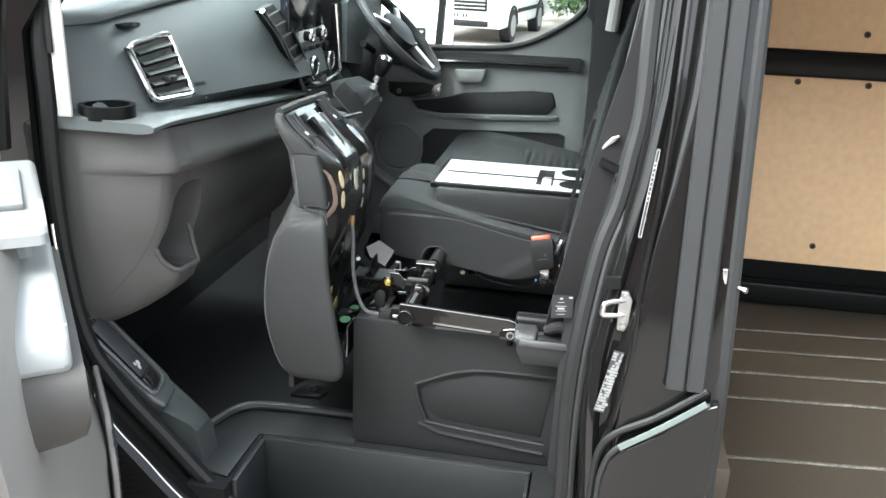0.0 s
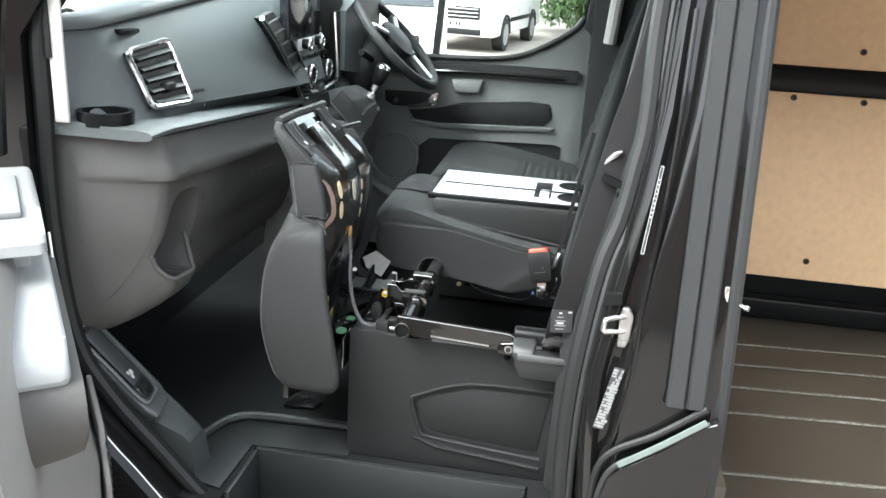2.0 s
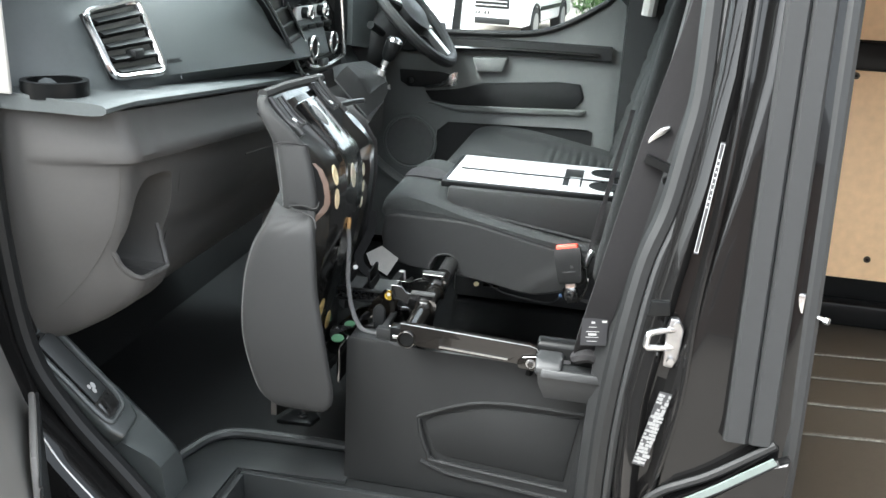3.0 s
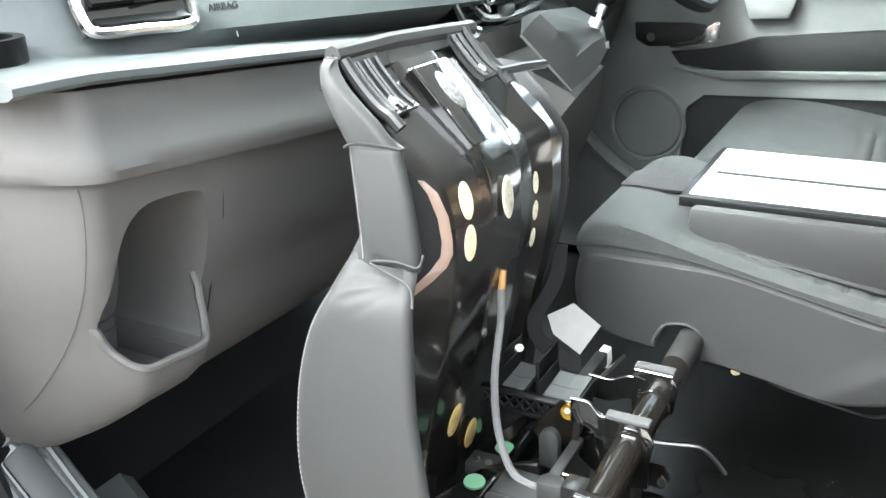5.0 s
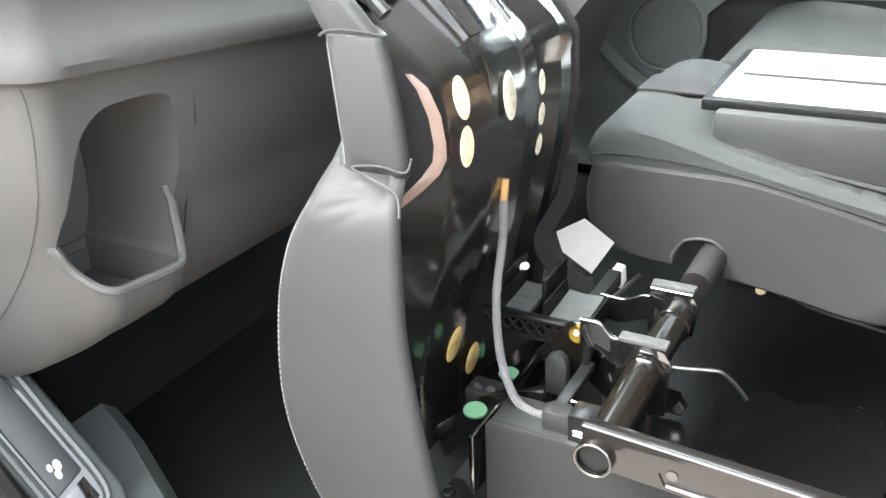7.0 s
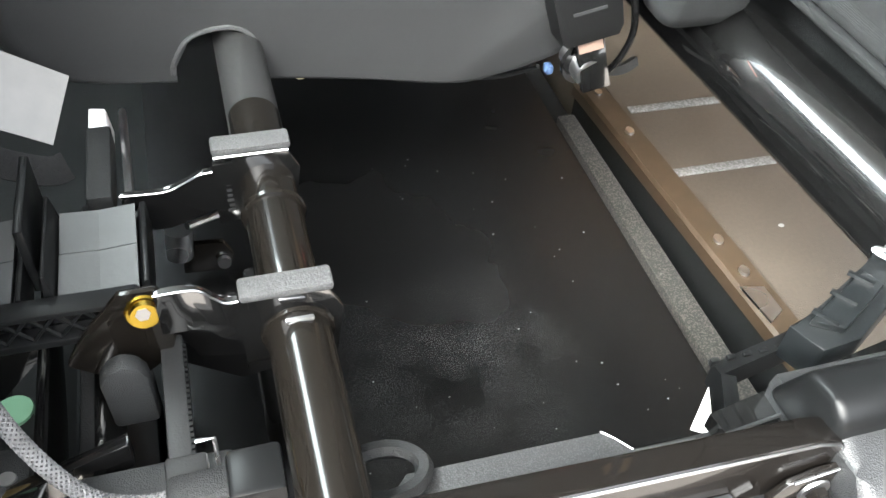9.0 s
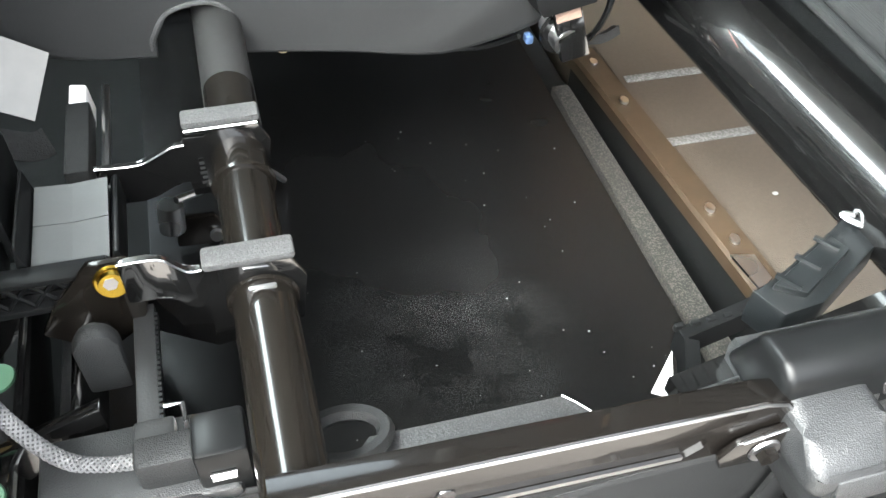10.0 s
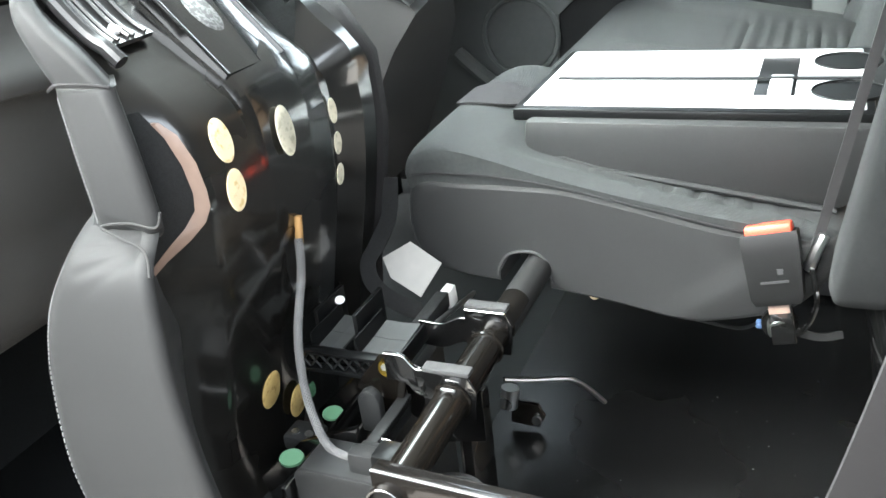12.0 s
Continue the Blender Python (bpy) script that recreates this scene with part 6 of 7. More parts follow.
# matt sheet added to darken the pan's side, which would mirror the sky
part("dark_side_sheet", loft([[(fold_x(yo, z) - 0.0006, yo, z), (fold_x(yi, z) - 0.0006, yi, z), (fold_x(yi, z) - 0.006, yi, z), (fold_x(yo, z) - 0.006, yo, z)] for z, yi, yo in ((1.322, 1.394, 1.4365), (1.30, 1.394, 1.4385), (1.275, 1.394, 1.4405), (1.25, 1.394, 1.4415), (1.235, 1.394, 1.4395), (1.222, 1.393, 1.4305), (1.210, 1.391, 1.4165), (1.198, 1.388, 1.3985))]), M_EDGING, lifted, "dark sheet added over the pan's side to hide its reflection", 60)
# seams and stitching
for stations in (LOWER[1:-2], UPPER[1:-1]):
    seam = [Vector((a + 0.0069, c + 0.0044, z)) for z, a, c in ((q.x, q.y, q.z) for q in smooth_path([(z, a, c) for z, a, _, c in stations], 16))]
    for a, b in zip(seam, seam[1:]):
        pitch = (b - a).length
        count = max(1, round(pitch / 0.0045))
        for k in range(count):
            p, q = a.lerp(b, k / count), a.lerp(b, (k + 0.6) / count)
            part("stitch", sweep([p, q], 0.0007, 5), M_THREAD, lifted, "white stitch")
part("cover_seam", sweep(smooth_path([(-0.700, 1.400, 1.35), (-0.685, 1.396, 1.356), (-0.66, 1.398, 1.356), (-0.64, 1.405, 1.352)]), 0.0016, 6), M_BELT, lifted)
part("raw_edge", sweep(smooth_path([(-0.605, 1.356, 1.216), (-0.615, 1.368, 1.232), (-0.645, 1.374, 1.240), (-0.664, 1.378, 1.245), (-0.64, 1.384, 1.247), (-0.617, 1.388, 1.243), (-0.612, 1.392, 1.255)], 6), 0.0013, 7), M_FRAY, lifted, "frayed cut edge of the cover")


def hook(y0, y1, thick_left):
    """A ribbed black plastic clip over the pan's top edge."""
    line = smooth_path([(-0.731, 0, 1.414), (-0.722, 0, 1.401), (-0.705, 0, 1.381), (-0.692, 0, 1.369), (-0.680, 0, 1.362)], 4)
    bm = loft([[(p.x + 0.004, y0, p.z + 0.010), (p.x + 0.004, y1, p.z + 0.010), (p.x + 0.001, y1, p.z + 0.006), (p.x + 0.001, y0, p.z + 0.006)] for p in line])
    h = part("clip", bm, M_CLIP, lifted, "ribbed black plastic clip")
    for k in (0.12, 0.24, 0.47, 0.59, 0.85):
        y = y0 + (y1 - y0) * k
        part("clip_rib", sweep([(p.x + 0.005, y, p.z + 0.0115) for p in line[2:-1]], 0.0019, 6), M_CLIP, h)
    part("clip_rivet", disc((-0.690, (y0 + y1) / 2 - 0.004, 1.3795), (0.6, 0, 0.8), 0.0055, 0.0055, 0.004, 14), M_WHITE, h, "pale rivet")
    yb = y0 - 0.004 if thick_left else y1
    part("clip_bar", sweep([(p.x + 0.004, yb, p.z + 0.010) for p in line] + [(-0.664, yb, 1.360)], 0.007, 10), M_CLIP, h)
    return h


hook(1.452, 1.506, True)
right_hook = hook(1.662, 1.706, False)
part("clip_arm", sweep([(-0.676, 1.70, 1.374), (-0.668, 1.75, 1.372), (-0.658, 1.805, 1.368)], 0.006, 8), M_CLIP, right_hook)
part("top_roll", sweep([(-0.739, 1.446, 1.428), (-0.738, 1.55, 1.428), (-0.735, 1.65, 1.424), (-0.732, 1.738, 1.42)], 0.010, 8), M_FRAY, lifted, "rolled black top edging")
part("hinge_arm", prism([(-0.66, 0.90), (-0.60, 0.96), (-0.53, 0.99), (-0.53, 0.97), (-0.59, 0.93), (-0.65, 0.86)], "y", 1.60, 1.61, 0.001), M_EPAINT, lifted)
part("hinge_arm", prism([(-0.66, 0.90), (-0.60, 0.96), (-0.53, 0.99), (-0.53, 0.97), (-0.59, 0.93), (-0.65, 0.86)], "y", 1.48, 1.488, 0.001), M_EPAINT, lifted)
fb = thing("floor_bracket", (-0.73, 1.61, CAB_Z), "small black floor bracket with a bolt hole", "bracket")
part("plate", prism([(-0.78, 1.58), (-0.70, 1.585), (-0.69, 1.62), (-0.72, 1.645), (-0.76, 1.64)], "z", CAB_Z + 0.0005, CAB_Z + 0.010, 0.002), M_SMOOTH, fb)
part("hole", oval_ring((-0.728, 1.612, CAB_Z + 0.012), (0, 0, 1), 0.009, 0.009, 0.003), M_SMOOTH, fb)

# ---- middle seat cushion ----
def padded(outline, y0, y1, edge, name, mat, parent, label, dome=0.0, wave=None, rows=10, fine=5):
    """A cushion drawn out across the van from a side outline, with rounded sides; dome lifts the middle."""
    pts = smooth_path([(x, 0, z) for x, z in outline], fine, closed=True)
    cx = sum(p.x for p in pts) / len(pts)
    cz = sum(p.z for p in pts) / len(pts)
    rings = []
    stations = [(0.0, 0.10), (0.12, 0.045), (0.35, 0.014), (0.65, 0.003), (1.0, 0.0)]
    ys = [(y0 + edge * s, sh) for s, sh in stations] + [(y0 + edge + (y1 - y0 - 2 * edge) * k / rows, 0.0) for k in range(1, rows)] + [(y1 - edge * s, sh) for s, sh in reversed(stations)]
    for y, sh in ys:
        mid_lift = dome * math.sin(math.pi * (y - y0) / (y1 - y0))
        ring = []
        for p in pts:
            s = 1 - sh
            z = cz + (p.z - cz) * s
            if p.z > cz - 0.18 * (p.x - cx):
                z += mid_lift
                if wave:
                    z += wave(p.x, y)
            ring.append((cx + (p.x - cx) * s, y, z))
        rings.append(ring)
    return part(name, loft(rings), mat, parent, label, 60)


def ramp(v, a, b):
    t = min(1.0, max(0.0, (v - a) / (b - a)))
    return t * t * (3 - 2 * t)


def cushion_waves(x, y):
    """The sunken seating panel with its sewn channels."""
    rib = -0.004 * ramp(x, -0.40, -0.36) * abs(math.sin((x + 0.34) * math.pi / 0.031)) ** 12
    return ramp(y, 1.815, 1.85) * (-0.011 * ramp(x, -0.50, -0.45) + rib)


mid_seat = thing("middle_seat_cushion", (-0.35, 1.98, 0.97), "charcoal cloth middle seat cushion with grey sides", "seat cushion")
SIDE = [(-0.600, 1.110), (-0.606, 1.06), (-0.592, 1.018), (-0.555, 1.0), (-0.490, 0.993), (-0.412, 0.987), (-0.334, 0.976), (-0.268, 0.964), (-0.225, 0.966), (-0.15, 0.99), (-0.11, 1.04), (-0.11, 1.075), (-0.208, 1.083), (-0.303, 1.103), (-0.398, 1.122), (-0.465, 1.131), (-0.535, 1.134), (-0.582, 1.130)]
base = padded([(x, min(z, 1.125)) for x, z in SIDE], 1.783, 2.16, 0.030, "base", M_VINYL, mid_seat, "smooth grey cloth cushion side")
# the tunnel for the cross tube
carve(base, prism([(-0.488, 0.90), (-0.484, 1.01), (-0.470, 1.035), (-0.44, 1.040), (-0.425, 1.028), (-0.412, 0.90)], "y", 1.70, 1.90))
part("tunnel_edge", sweep(smooth_path([(-0.487, 1.784, 1.004), (-0.484, 1.783, 1.016), (-0.470, 1.7825, 1.035), (-0.442, 1.7825, 1.040), (-0.425, 1.783, 1.028), (-0.419, 1.784, 1.000)], 5), 0.0019, 8), M_FELT, mid_seat, "grey felt-edged tunnel")
TOP = [(-0.608, 1.118), (-0.605, 1.142), (-0.586, 1.161), (-0.552, 1.168), (-0.50, 1.158), (-0.43, 1.139), (-0.34, 1.119), (-0.24, 1.100), (-0.12, 1.079), (-0.11, 1.05), (-0.20, 1.05), (-0.40, 1.08), (-0.53, 1.10), (-0.59, 1.10)]
padded(TOP, 1.787, 2.158, 0.045, "top", M_FABRIC, mid_seat, "charcoal woven seating panel", 0.005, cushion_waves, 24, 24)
part("piping", sweep(smooth_path([(-0.604, 1.800, 1.118), (-0.585, 1.786, 1.131), (-0.535, 1.784, 1.135), (-0.465, 1.784, 1.132), (-0.398, 1.784, 1.123), (-0.303, 1.784, 1.104), (-0.208, 1.785, 1.084), (-0.13, 1.79, 1.07)], 6), 0.0011, 6), M_BELT, mid_seat)
strap = thing("pull_strap", (-0.55, 1.98, 1.165), "flat grey pull tab lying on the middle seat", "strap")
part("tab", loft([[(x, y0, z), (x, y1, z), (x, y1, z + 0.003), (x, y0, z + 0.003)] for x, y0, y1, z in ((-0.590, 1.945, 2.02, 1.168), (-0.56, 1.93, 2.03, 1.174), (-0.52, 1.935, 2.025, 1.171), (-0.475, 1.97, 2.0, 1.160))]), M_BELT, strap)

# ---- folded middle backrest with its table ----
table = thing("folding_seat_table", (-0.29, 2.0, 1.08), "folded middle backrest with a silver table top", "seat table")
body_line = [(-0.468, 1.176), (-0.470, 1.150), (-0.465, 1.126), (-0.42, 1.129), (-0.383, 1.119), (-0.223, 1.096), (-0.115, 1.080), (-0.088, 1.092), (-0.082, 1.176)]
part("back_shell", prism(body_line, "y", 1.862, 2.15, 0.007), M_VINYL, table, "dark grey cloth backrest shell")
part("shell_edge", sweep([(x, 1.864, z - 0.001) for x, z in body_line[2:7]], 0.005, 8), M_PLASTIC, table)
part("table_surround", box(-0.488, -0.085, 1.878, 2.158, 1.170, 1.1862, 0.004), M_SMOOTH, table, "black table surround")
top = part("table_top", box(-0.477, -0.094, 1.891, 2.146, 1.180, 1.1875, 0.002), M_SILVER, table, "silver plastic table top")
for y in (1.955, 2.082):
    carve(top, sweep([(-0.112, y, 1.165), (-0.112, y, 1.25)], 0.0385, 28))
carve(top, box(-0.213, -0.168, 1.935, 2.105, 1.165, 1.25))
for y in (1.955, 2.082):
    part("cup_well", loft([[(-0.112 + r * math.cos(a), y + r * math.sin(a), z) for a in [2 * math.pi * i / 28 for i in range(28)]] for r, z in ((0.0385, 1.1875), (0.037, 1.1845), (0.035, 1.1862))], closed=True), M_SMOOTH, table, "black cup holder well")
    part("cup_rim", oval_ring((-0.112, y, 1.1885), (0, 0, 1), 0.039, 0.039, 0.001), M_SMOOTH, table)
part("latch_well", box(-0.212, -0.169, 1.936, 2.104, 1.1835, 1.1845), M_SMOOTH, table)
part("latch", box(-0.198, -0.172, 1.94, 2.015, 1.1848, 1.190, 0.002), M_SILVER, table, "silver release latch")
part("elastic_strip", box(-0.462, -0.09, 1.9955, 2.0045, 1.1887, 1.1907, 0.0008), M_PLASTIC, table, "black elastic strip")

# ---- buckle ----
buckle = thing("belt_buckle", (-0.18, 1.77, 0.99), "black seat belt buckle with a red release button", "buckle")
bz, bx = Vector((-0.2, 0.29, 0.93)).normalized(), Vector((0.97, 0.0, 0.21)).normalized()
by = bz.cross(bx).normalized()
bq = Matrix((by.cross(bz), by, bz)).transposed().to_4x4()
bq.translation = (-0.179, 1.783, 1.086)


def bpart(name, bm, mat, label=""):
    bmesh.ops.transform(bm, matrix=bq, verts=bm.verts)
    return part(name, bm, mat, buckle, label)


bpart("case", loft([[(-w, -d, z), (w, -d, z), (w, d, z), (-w, d, z)] for z, w, d in ((-0.076, 0.022, 0.011), (-0.068, 0.026, 0.013), (-0.02, 0.0285, 0.0145), (-0.004, 0.0285, 0.0145), (0.001, 0.0275, 0.0135))]), M_BUCKLE)
bpart("release_button", box(-0.0235, 0.0235, -0.0125, 0.0135, -0.002, 0.010, 0.003), M_RED, "red release button")
bpart("case_seam", box(-0.014, 0.014, -0.0142, -0.0132, -0.052, -0.0495), M_GAITER)
bpart("case_mark", box(0.004, 0.010, -0.0142, -0.0132, -0.043, -0.037), M_GAITER)
bpart("stalk", box(-0.012, 0.012, -0.004, 0.004, -0.12, -0.070, 0.001), M_EPAINT, "black steel buckle stalk")
bpart("stalk_label", box(-0.011, 0.010, -0.0052, -0.0042, -0.086, -0.077), M_BAND, "brown label on the stalk")
part("anchor_bolt", sweep([(-0.161, 1.752, 0.986), (-0.165, 1.782, 0.990)], 0.0125, 14), M_STEEL, buckle, "steel anchor bolt")
part("anchor_bolt_socket", sweep([(-0.1608, 1.7505, 0.986), (-0.161, 1.754, 0.986)], 0.006, 10), M_BLACKGLOSS, buckle)
part("anchor_washer", sweep([(-0.162, 1.764, 0.988), (-0.1625, 1.769, 0.988)], 0.019, 16), M_EPAINT, buckle)
part("blue_plug", box(-0.187, -0.180, 1.778, 1.788, 0.970, 0.978, 0.002), M_BLUE, buckle, "small blue connector")
part("anchor_strap", sweep(smooth_path([(-0.165, 1.765, 0.985), (-0.125, 1.772, 0.972), (-0.10, 1.785, 0.970)]), 0, profile=[(-0.004, -0.003), (0.004, -0.003), (0.004, 0.003), (-0.004, 0.003)], up=(0, -1, 0.4)), M_PLASTIC, buckle)
part("wire", sweep(smooth_path([(-0.135, 1.76, 1.06), (-0.128, 1.755, 1.02), (-0.14, 1.757, 0.985), (-0.165, 1.765, 0.972)]), 0.003, 7), M_EPAINT, buckle)
part("belt_end", sweep(smooth_path([(-0.075, 1.79, 1.40), (-0.102, 1.785, 1.25), (-0.130, 1.785, 1.09), (-0.14, 1.785, 1.04)]), 0, profile=[(-0.005, -0.002), (0.005, -0.002), (0.005, 0.002), (-0.005, 0.002)], up=(0, -1, 0)), M_BELT, buckle)
part("belt_clasp", sweep([(-0.138, 1.778, 1.05), (-0.132, 1.774, 1.075), (-0.126, 1.778, 1.09)], 0.006, 8), M_STEEL, buckle, "steel belt clasp")
loom = thing("wiring_loom", (-0.3, 1.85, 0.95), "thin black wiring under the middle seat", "wiring")
part("wire", sweep(smooth_path([(-0.36, 1.84, 0.965), (-0.33, 1.86, 0.935), (-0.27, 1.865, 0.922), (-0.21, 1.84, 0.93), (-0.185, 1.80, 0.965)], 5), 0.0022, 6), M_GAITER, loom)
part("clip", box(-0.37, -0.33, 1.85, 1.87, 0.945, 0.965, 0.003), M_EPAINT, loom)
part("clip", box(-0.31, -0.27, 1.86, 1.88, 0.94, 0.96, 0.003), M_SMOOTH, loom)
part("tag", disc((-0.385, 1.85, 0.95), (0, -1, 0.3), 0.007, 0.006, 0.003, 10), M_FOAM, loom, "cream wiring tag")

# ---- outer backrest ----
outer = thing("outer_seat_backrest", (-0.03, 1.55, 1.04), "dark grey ribbed cloth seat backrest", "seat backrest")


def back_section(x, z, y0, y1, dip, depth, near=0.026, far=0.026):
    """One level of a backrest: bolsters at both sides, panel between."""
    w = y1 - y0
    pts = []
    for k in range(25):
        s = k / 24
        b = min(s, 1 - s)
        bulge = (far if s > 0.5 else near) * math.exp(-((b - 0.08) / 0.06) ** 2) - 0.03 * max(0, 0.06 - b) / 0.06
        pts.append((x - bulge + (dip if 0.17 < s < 0.93 else dip * 0.2), y0 + w * s, z))
    return pts + [(x + depth, y1 - 0.01, z), (x + depth, y0 + 0.01, z)]


rings = []
n = 260
for k in range(n + 1):
    s = k / n
    z = 1.074 + 0.69 * s
    x = -0.066 + 0.118 * s + 0.02 * math.sin(s * math.pi)
    off = (((z - 1.045) / 0.040 + 0.5) % 1 - 0.5) * 0.040
    dip = 0.014 + 0.006 * math.exp(-(off / 0.0028) ** 2) - 0.004 * math.cos(off / 0.020 * math.pi / 2)
    end = min(1.0, 0.6 + s * 12) * min(1.0, 0.55 + (1 - s) * 8)
    rings.append(back_section(x + 0.03 * (1 - end), z, 1.355 + 0.02 * (1 - end), 1.775 - 0.015 * (1 - end), dip, 0.12 * end, 0.05, 0.0))
part("back_pad", loft(rings), M_RIBBED, outer, "ribbed grey cloth back", 75)
bolster_rings = []
for r, z in ((0.012, 1.030), (0.026, 1.034), (0.034, 1.048), (0.037, 1.08), (0.038, 1.2), (0.038, 1.4), (0.036, 1.6), (0.02, 1.72)):
    cx, cy = -0.086 + 0.165 * (z - 1.07), 1.758
    bolster_rings.append([(cx + r * (0.85 if math.cos(a) < 0 else 1.4) * math.copysign(abs(math.cos(a)) ** 0.5, math.cos(a)), cy + r * 0.98 * math.copysign(abs(math.sin(a)) ** 0.5, math.sin(a)), z) for a in [2 * math.pi * (i + 0.5) / 28 for i in range(28)]])
part("side_bolster", loft(bolster_rings), M_RIBBED, outer, "padded side of the backrest", 75)

# filler added behind the rear tube, to hide the floor and darken the gap
part("tube_gap_filler", box(0.004, 0.034, 1.37, 1.86, 0.975, 1.16, 0.006), M_CARPET, outer, "black filler added behind the rear tube to keep it dark there")

# ---- driver's seat ----
driver = thing("driver_seat", (-0.25, 2.5, 0.72), "charcoal cloth driver's seat with ribbed panels", "seat")
DS = [(-0.57, 1.09), (-0.568, 1.05), (-0.535, 1.02), (-0.4, 1.005), (-0.1, 0.985), (-0.06, 1.03), (-0.08, 1.085), (-0.2, 1.112), (-0.36, 1.140), (-0.47, 1.148), (-0.545, 1.132)]


def driver_waves(x, y):
    k = ramp(x, -0.50, -0.40) * ramp(y, 2.33, 2.39) * ramp(-y, -2.68, -2.62)
    rib = -0.006 * ramp(x, -0.31, -0.29) * abs(math.sin((x + 0.31) * math.pi / 0.025)) ** 6
    return 0.006 + k * (-0.014 + rib)


padded(DS, 2.245, 2.76, 0.05, "cushion", M_FABRIC, driver, "charcoal cloth cushion with sewn ribs", 0.0, driver_waves, 26, 24)
rings = []
for k in range(41):
    s = k / 40
    z = 1.10 + 0.68 * s
    x = -0.10 + 0.17 * s
    rib = abs(math.sin((z - 1.045) / 0.045 * math.pi)) ** 0.5
    end = min(1.0, 0.5 + (1 - s) * 8)
    rings.append(back_section(x + 0.03 * (1 - end), z, 2.245 + 0.03 * (1 - end), 2.76 - 0.03 * (1 - end), 0.018 - 0.008 * rib, 0.13 * end))
part("backrest", loft(rings), M_FABRIC, driver, "", 75)
part("plinth", box(-0.52, -0.08, 2.30, 2.70, 0.72, 1.02, 0.02), M_PLASTIC, driver, "black plastic seat plinth")
part("headrest_post", sweep([(0.09, 2.45, 1.76), (0.10, 2.45, 1.83)], 0.007, 8), M_STEEL, driver)
part("headrest_post", sweep([(0.09, 2.56, 1.76), (0.10, 2.56, 1.83)], 0.007, 8), M_STEEL, driver)
part("headrest", box(0.06, 0.15, 2.38, 2.63, 1.80, 1.93, 0.03, segments=4), M_FABRIC, driver)

# ---- driver's door, closed ----
ddoor = thing("door_1", (-0.55, 2.85, 0.7), "grey and black driver's door trim with speaker and pocket", "door", kind="structure")
DY = 2.82
trim_line = [(-1.12, 0.70), (-0.10, 0.70), (-0.10, 1.44), (-0.115, 1.60), (-0.15, 1.60), (-0.18, 1.55), (-0.26, 1.495), (-0.36, 1.45), (-0.50, 1.435), (-1.12, 1.43)]
dpanel = part("door_panel", prism(trim_line, "y", DY, 2.87, 0.006), M_GREYTRIM, ddoor, "grey grained door panel")
carve(dpanel, prism([(-0.66, 1.135), (-0.70, 1.10), (-0.71, 0.90), (-0.65, 0.86), (-0.17, 0.92), (-0.17, 1.14), (-0.20, 1.15)], "y", 2.7, DY + 0.02))
part("door_skin", prism([(-1.13, 0.5), (-0.06, 0.5), (-0.06, 1.44), (-1.13, 1.42)], "y", 2.875, 2.94, 0.01), M_PAINT, ddoor)
part("pocket_back", box(-0.705, -0.175, DY + 0.012, DY + 0.0195, 0.87, 1.145), M_PLASTIC, ddoor)
part("upper_band", sweep(smooth_path([(-0.86, DY - 0.004, 1.385), (-0.70, DY - 0.010, 1.39), (-0.45, DY - 0.012, 1.398), (-0.14, DY - 0.012, 1.398)]), 0, profile=[(-0.02, -0.012), (0.02, -0.012), (0.024, 0.0), (0.02, 0.012), (-0.02, 0.012), (-0.024, 0.0)], up=(0, -1, 0)), M_PLASTIC, ddoor, "black door top band")
part("gloss_strip", sweep([(-0.68, DY - 0.026, 1.386), (-0.45, DY - 0.026, 1.392), (-0.18, DY - 0.026, 1.392)], 0.007, 8), M_BLACKGLOSS, ddoor, "gloss black strip")
part("window_sill", sweep(smooth_path([(-0.80, DY - 0.005, 1.43), (-0.5, DY - 0.008, 1.438), (-0.36, DY - 0.006, 1.455), (-0.26, DY - 0.004, 1.498), (-0.17, DY - 0.002, 1.556), (-0.135, DY, 1.60)]), 0.010, 8), M_RUBBER, ddoor)
arm = part("armrest_recess", prism([(-0.745, 1.235), (-0.72, 1.205), (-0.62, 1.192), (-0.24, 1.215), (-0.215, 1.25), (-0.23, 1.295), (-0.30, 1.298), (-0.55, 1.275), (-0.64, 1.245)], "y", DY - 0.008, DY + 0.004, 0.004), M_PLASTIC, ddoor, "black recessed armrest panel")
part("armrest", prism([(-0.74, 1.198), (-0.62, 1.175), (-0.22, 1.195), (-0.20, 1.215), (-0.62, 1.196)], "y", DY - 0.016, DY - 0.001, 0.006), M_GREYTRIM, ddoor)
part("pull_cup", prism([(-0.585, 1.36), (-0.47, 1.365), (-0.485, 1.318), (-0.57, 1.314)], "y", DY - 0.03, DY - 0.001, 0.006), M_GREYTRIM, ddoor, "grey pull cup")
part("handle_recess", prism([(-0.835, 1.300), (-0.70, 1.302), (-0.66, 1.296), (-0.66, 1.268), (-0.72, 1.248), (-0.80, 1.244), (-0.83, 1.26)], "y", DY - 0.006, DY + 0.003, 0.003), M_PLASTIC, ddoor)
part("door_handle", loft([[(x, y - 0.006, z + h), (x, y - 0.009, z), (x, y - 0.006, z - h), (x, y + 0.004, z - h), (x, y + 0.004, z + h)] for x, y, z, h in ((-0.742, DY - 0.016, 1.250, 0.004), (-0.72, DY - 0.028, 1.253, 0.0055), (-0.685, DY - 0.038, 1.262, 0.006), (-0.668, DY - 0.042, 1.271, 0.011), (-0.652, DY - 0.043, 1.281, 0.019), (-0.636, DY - 0.042, 1.287, 0.022), (-0.628, DY - 0.038, 1.292, 0.017))]), M_CHROME, ddoor, "satin chrome door handle", 60)
